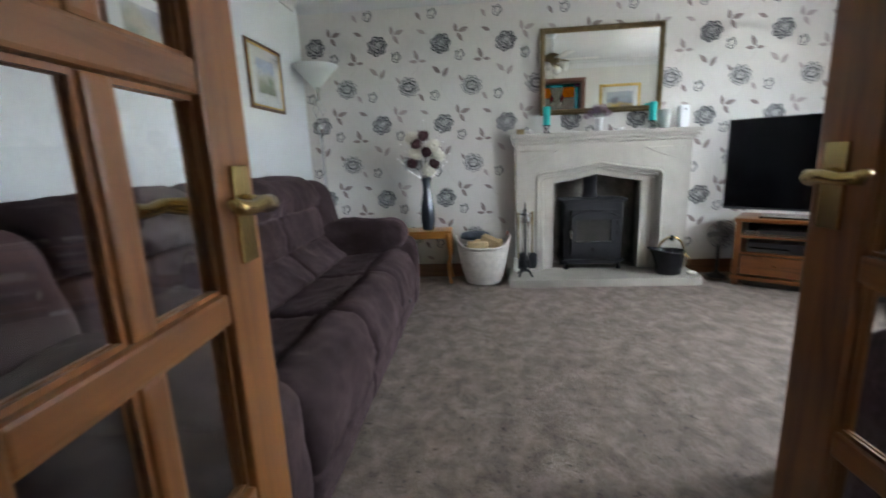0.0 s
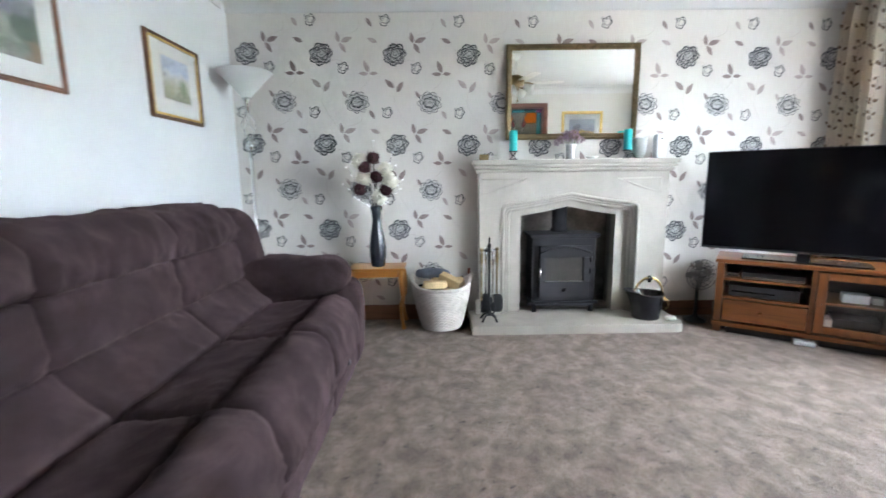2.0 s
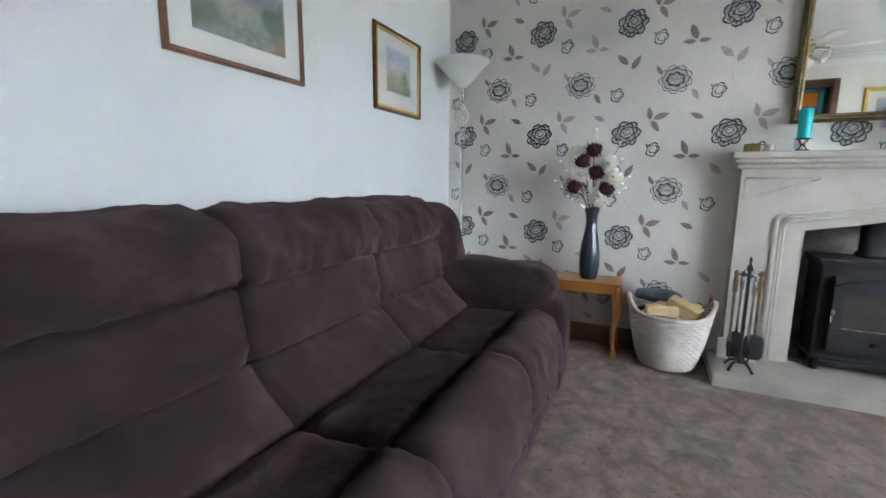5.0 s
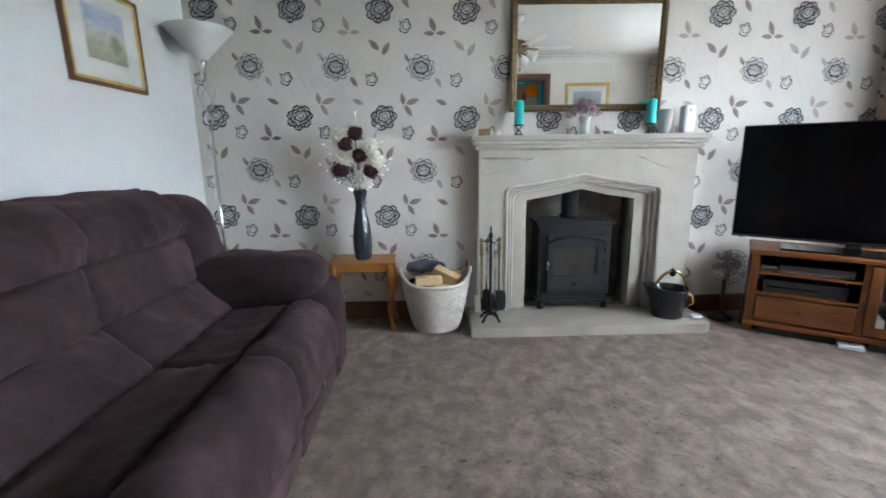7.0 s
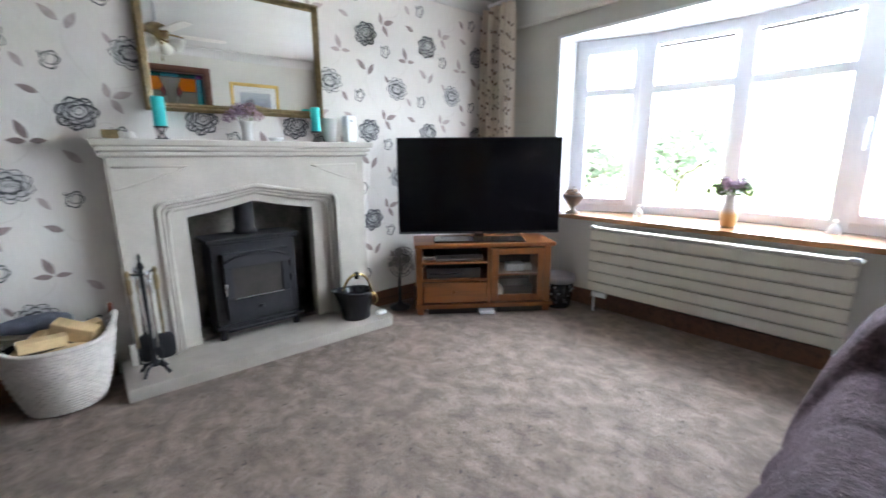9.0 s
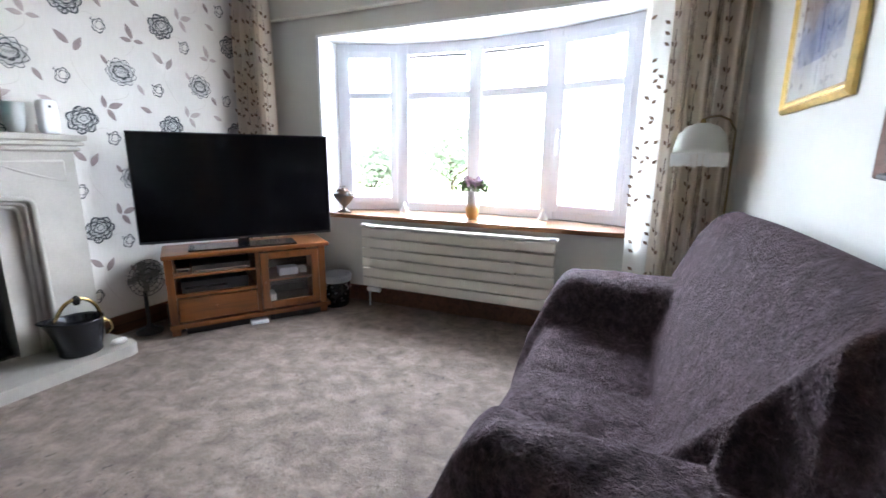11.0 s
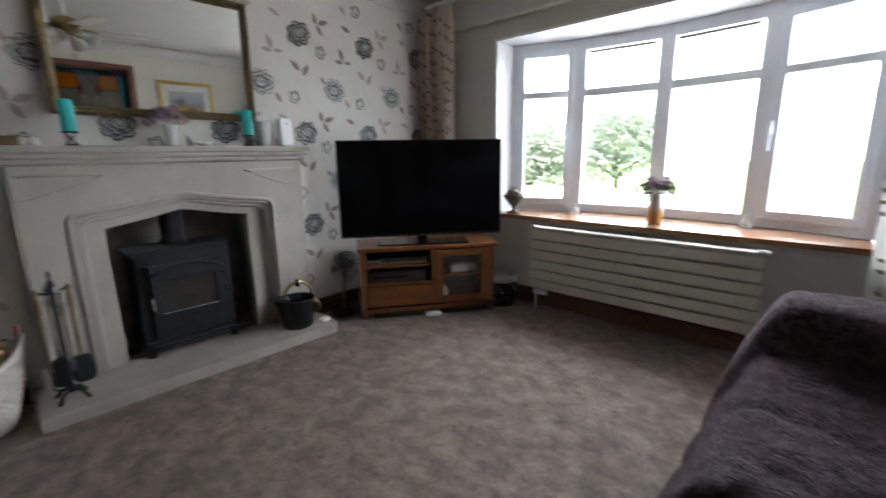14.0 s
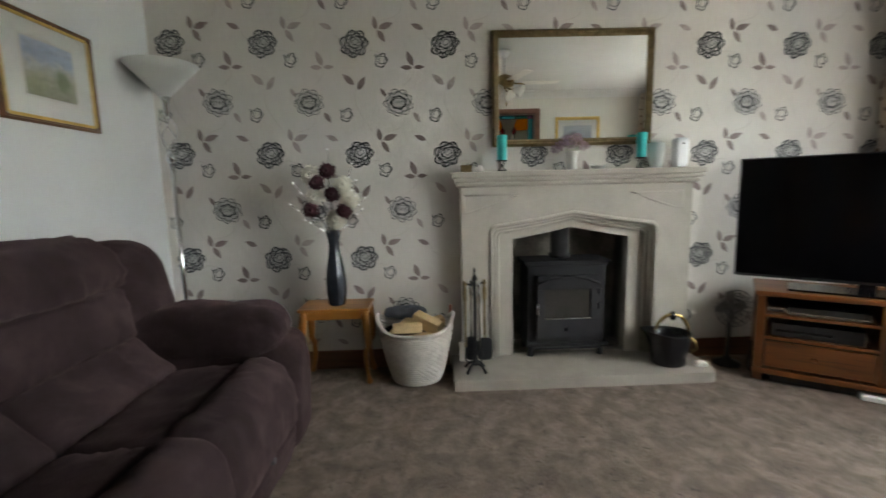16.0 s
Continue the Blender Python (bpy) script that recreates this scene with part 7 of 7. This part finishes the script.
def open_flower(cx, cz, rnd):
    if not clear_of(cx, cz, 0.085):
        return
    blob(print_wash, [(cx + 0.082 * math.cos(a) * (1 + 0.05 * math.sin(9 * a)), cz + 0.076 * math.sin(a) * (1 + 0.05 * math.sin(9 * a))) for a in (2 * math.pi * i / 36 for i in range(36))], FACE - 0.0008)
    petal_ring(cx, cz, 0.092, 9, 0.2, 0.9, -0.15, 0.0027, rnd)
    petal_ring(cx, cz, 0.074, 8, 0.5, 0.88, -0.15, 0.0034, rnd)
    petal_ring(cx, cz, 0.050, 7, 0.1, 0.8, -0.1, 0.0066, rnd)
    petal_ring(cx, cz - 0.002, 0.040, 6, 0.4, 0.75, 0, 0.0024, rnd)
    for k in range(7):
        x = cx - 0.024 + 0.008 * k
        stroke(print_ink, [(x, cz - 0.012 + 0.004 * (k % 2)), (x + 0.002, cz), (x - 0.002, cz + 0.014)], 0.0016, FACE - 0.0016)


def rose(cx, cz, rnd):
    if not clear_of(cx, cz, 0.09):
        return
    blob(print_wash, [(cx + 0.078 * math.cos(a) * (1 + 0.06 * math.sin(7 * a)), cz + 0.074 * math.sin(a) * (1 + 0.06 * math.sin(7 * a))) for a in (2 * math.pi * i / 36 for i in range(36))], FACE - 0.0008)
    petal_ring(cx, cz, 0.088, 7, 0.9, 0.88, 0.5, 0.0058, rnd, 0.2)
    petal_ring(cx + 0.004, cz + 0.006, 0.066, 6, 0.3, 0.85, 0.5, 0.0058, rnd, 0.2)
    petal_ring(cx + 0.002, cz + 0.004, 0.077, 7, 0.6, 0.86, 0.5, 0.0022, rnd, 0.3)
    petal_ring(cx + 0.006, cz + 0.008, 0.054, 6, 0.7, 0.83, 0.5, 0.0024, rnd, 0.3)
    petal_ring(cx + 0.008, cz + 0.010, 0.043, 5, 1.2, 0.8, 0.4, 0.0062, rnd, 0.2)
    petal_ring(cx + 0.008, cz + 0.012, 0.022, 4, 0.2, 0.8, 0.4, 0.0030, rnd, 0.2)
    for k in range(5):
        a = -2.5 + 0.35 * k
        stroke(print_ink, [(cx + r * math.cos(a), cz + r * math.sin(a)) for r in (0.05, 0.062, 0.08)], 0.0045, FACE - 0.0016)


def bud(cx, cz, rnd):
    if not clear_of(cx, cz, 0.05):
        return
    petal_ring(cx, cz, 0.044, 5, 0.7, 0.78, 1.1, 0.0044, rnd, 0.2)
    petal_ring(cx + 0.004, cz + 0.003, 0.027, 4, 0.2, 0.8, 1.1, 0.0030, rnd, 0.2)
    stroke(print_ink, [(cx - 0.03, cz + 0.02), (cx - 0.04, cz + 0.03), (cx - 0.035, cz + 0.042)], 0.004, FACE - 0.0016)


def leaf(cx, cz, ang, length, bm):
    if not clear_of(cx + 0.5 * length * math.cos(ang), cz + 0.5 * length * math.sin(ang), 0.05):
        return
    c, s = math.cos(ang), math.sin(ang)
    top = [(length * f, 0.21 * length * math.sin(math.pi * f ** 0.8)) for f in (i / 7 for i in range(8))]
    bot = [(length * f, -0.19 * length * math.sin(math.pi * f ** 0.9)) for f in (i / 7 for i in range(6, 0, -1))]
    blob(bm, [(cx + u * c - v * s, cz + u * s + v * c) for u, v in top + bot], FACE - 0.0012)


def trail(pts):
    if all(clear_of(x, z, 0.004) for x, z in pts):
        stroke(print_stem, pts, 0.0018, FACE - 0.0004)


def curve(a, b, sag, n=9):
    return [(a[0] + (b[0] - a[0]) * f + sag[0] * math.sin(math.pi * f), a[1] + (b[1] - a[1]) * f + sag[1] * math.sin(math.pi * f)) for f in (i / (n - 1) for i in range(n))]


rnd = random.Random(21)
for iz in range(-1, 4):
    for ix_ in range(-1, 10):
        x = OX + PX * ix_
        z = OZ - PZ * iz - 0.0165 * (x + 1.42)
        dark, pale = (print_dark, print_pale) if (ix_ + 0) % 2 else (print_pale, print_dark)
        rose(x, z, rnd)
        open_flower(x + 0.270, z - 0.367, rnd)
        bud(x + 0.170, z - 0.104, rnd)
        bud(x + 0.510, z - 0.450, rnd)
        lx, lz = x + 0.150, z + 0.085           # upright spray
        leaf(lx - 0.005, lz, 1.75, 0.085, pale)
        leaf(lx + 0.01, lz + 0.005, 0.35, 0.10, pale)
        leaf(lx + 0.0, lz - 0.002, -1.0, 0.09, pale)
        tx, tz_ = x + 0.372, z - 0.150          # three-leaf sprig
        leaf(tx, tz_ + 0.01, 1.95, 0.10, pale)
        leaf(tx + 0.005, tz_, 0.05, 0.07, pale)
        leaf(tx - 0.005, tz_, 3.1, 0.078, pale)
        ux, uz = x + 0.580, z - 0.275            # hanging pair
        leaf(ux - 0.01, uz + 0.015, 2.4, 0.10, dark)
        leaf(ux + 0.012, uz - 0.02, 1.05, 0.10, dark)
        leaf(x + 0.445, z + 0.085, 2.75, 0.085, pale)
        leaf(x + 0.190, z - 0.330, 2.1, 0.065, pale)
        leaf(x + 0.365, z - 0.430, -1.0, 0.08, dark)
        trail(curve((x + 0.445, z + 0.085), (x + PX - 0.07, z + 0.03), (0, -0.03)))
        trail(curve((x + 0.05, z - 0.07), (x + 0.177, z - 0.07), (0, 0.03)))
        trail(curve((tx, tz_), (x + 0.29, z - 0.27), (0.03, 0)))
        trail(curve((ux, uz), (x + 0.68, z - 0.56), (-0.05, 0.02)))
        trail(curve((x + 0.30, z - 0.44), (lx, lz - PZ + 0.05), (0.06, -0.02)))
wall_n = bpy.data.objects["wall_north"]
for name, bm, m_ in (("flower_outline", print_ink, INK), ("petal_wash", print_wash, INK_WASH), ("dark_leaf", print_dark, LEAF_DARK), ("pale_leaf", print_pale, LEAF_PALE), ("stem", print_stem, STEM)):
    ob = new(name, mesh_of(name, bm, m_))
    ob.parent = wall_n
    tagged(ob, kind="stuff")
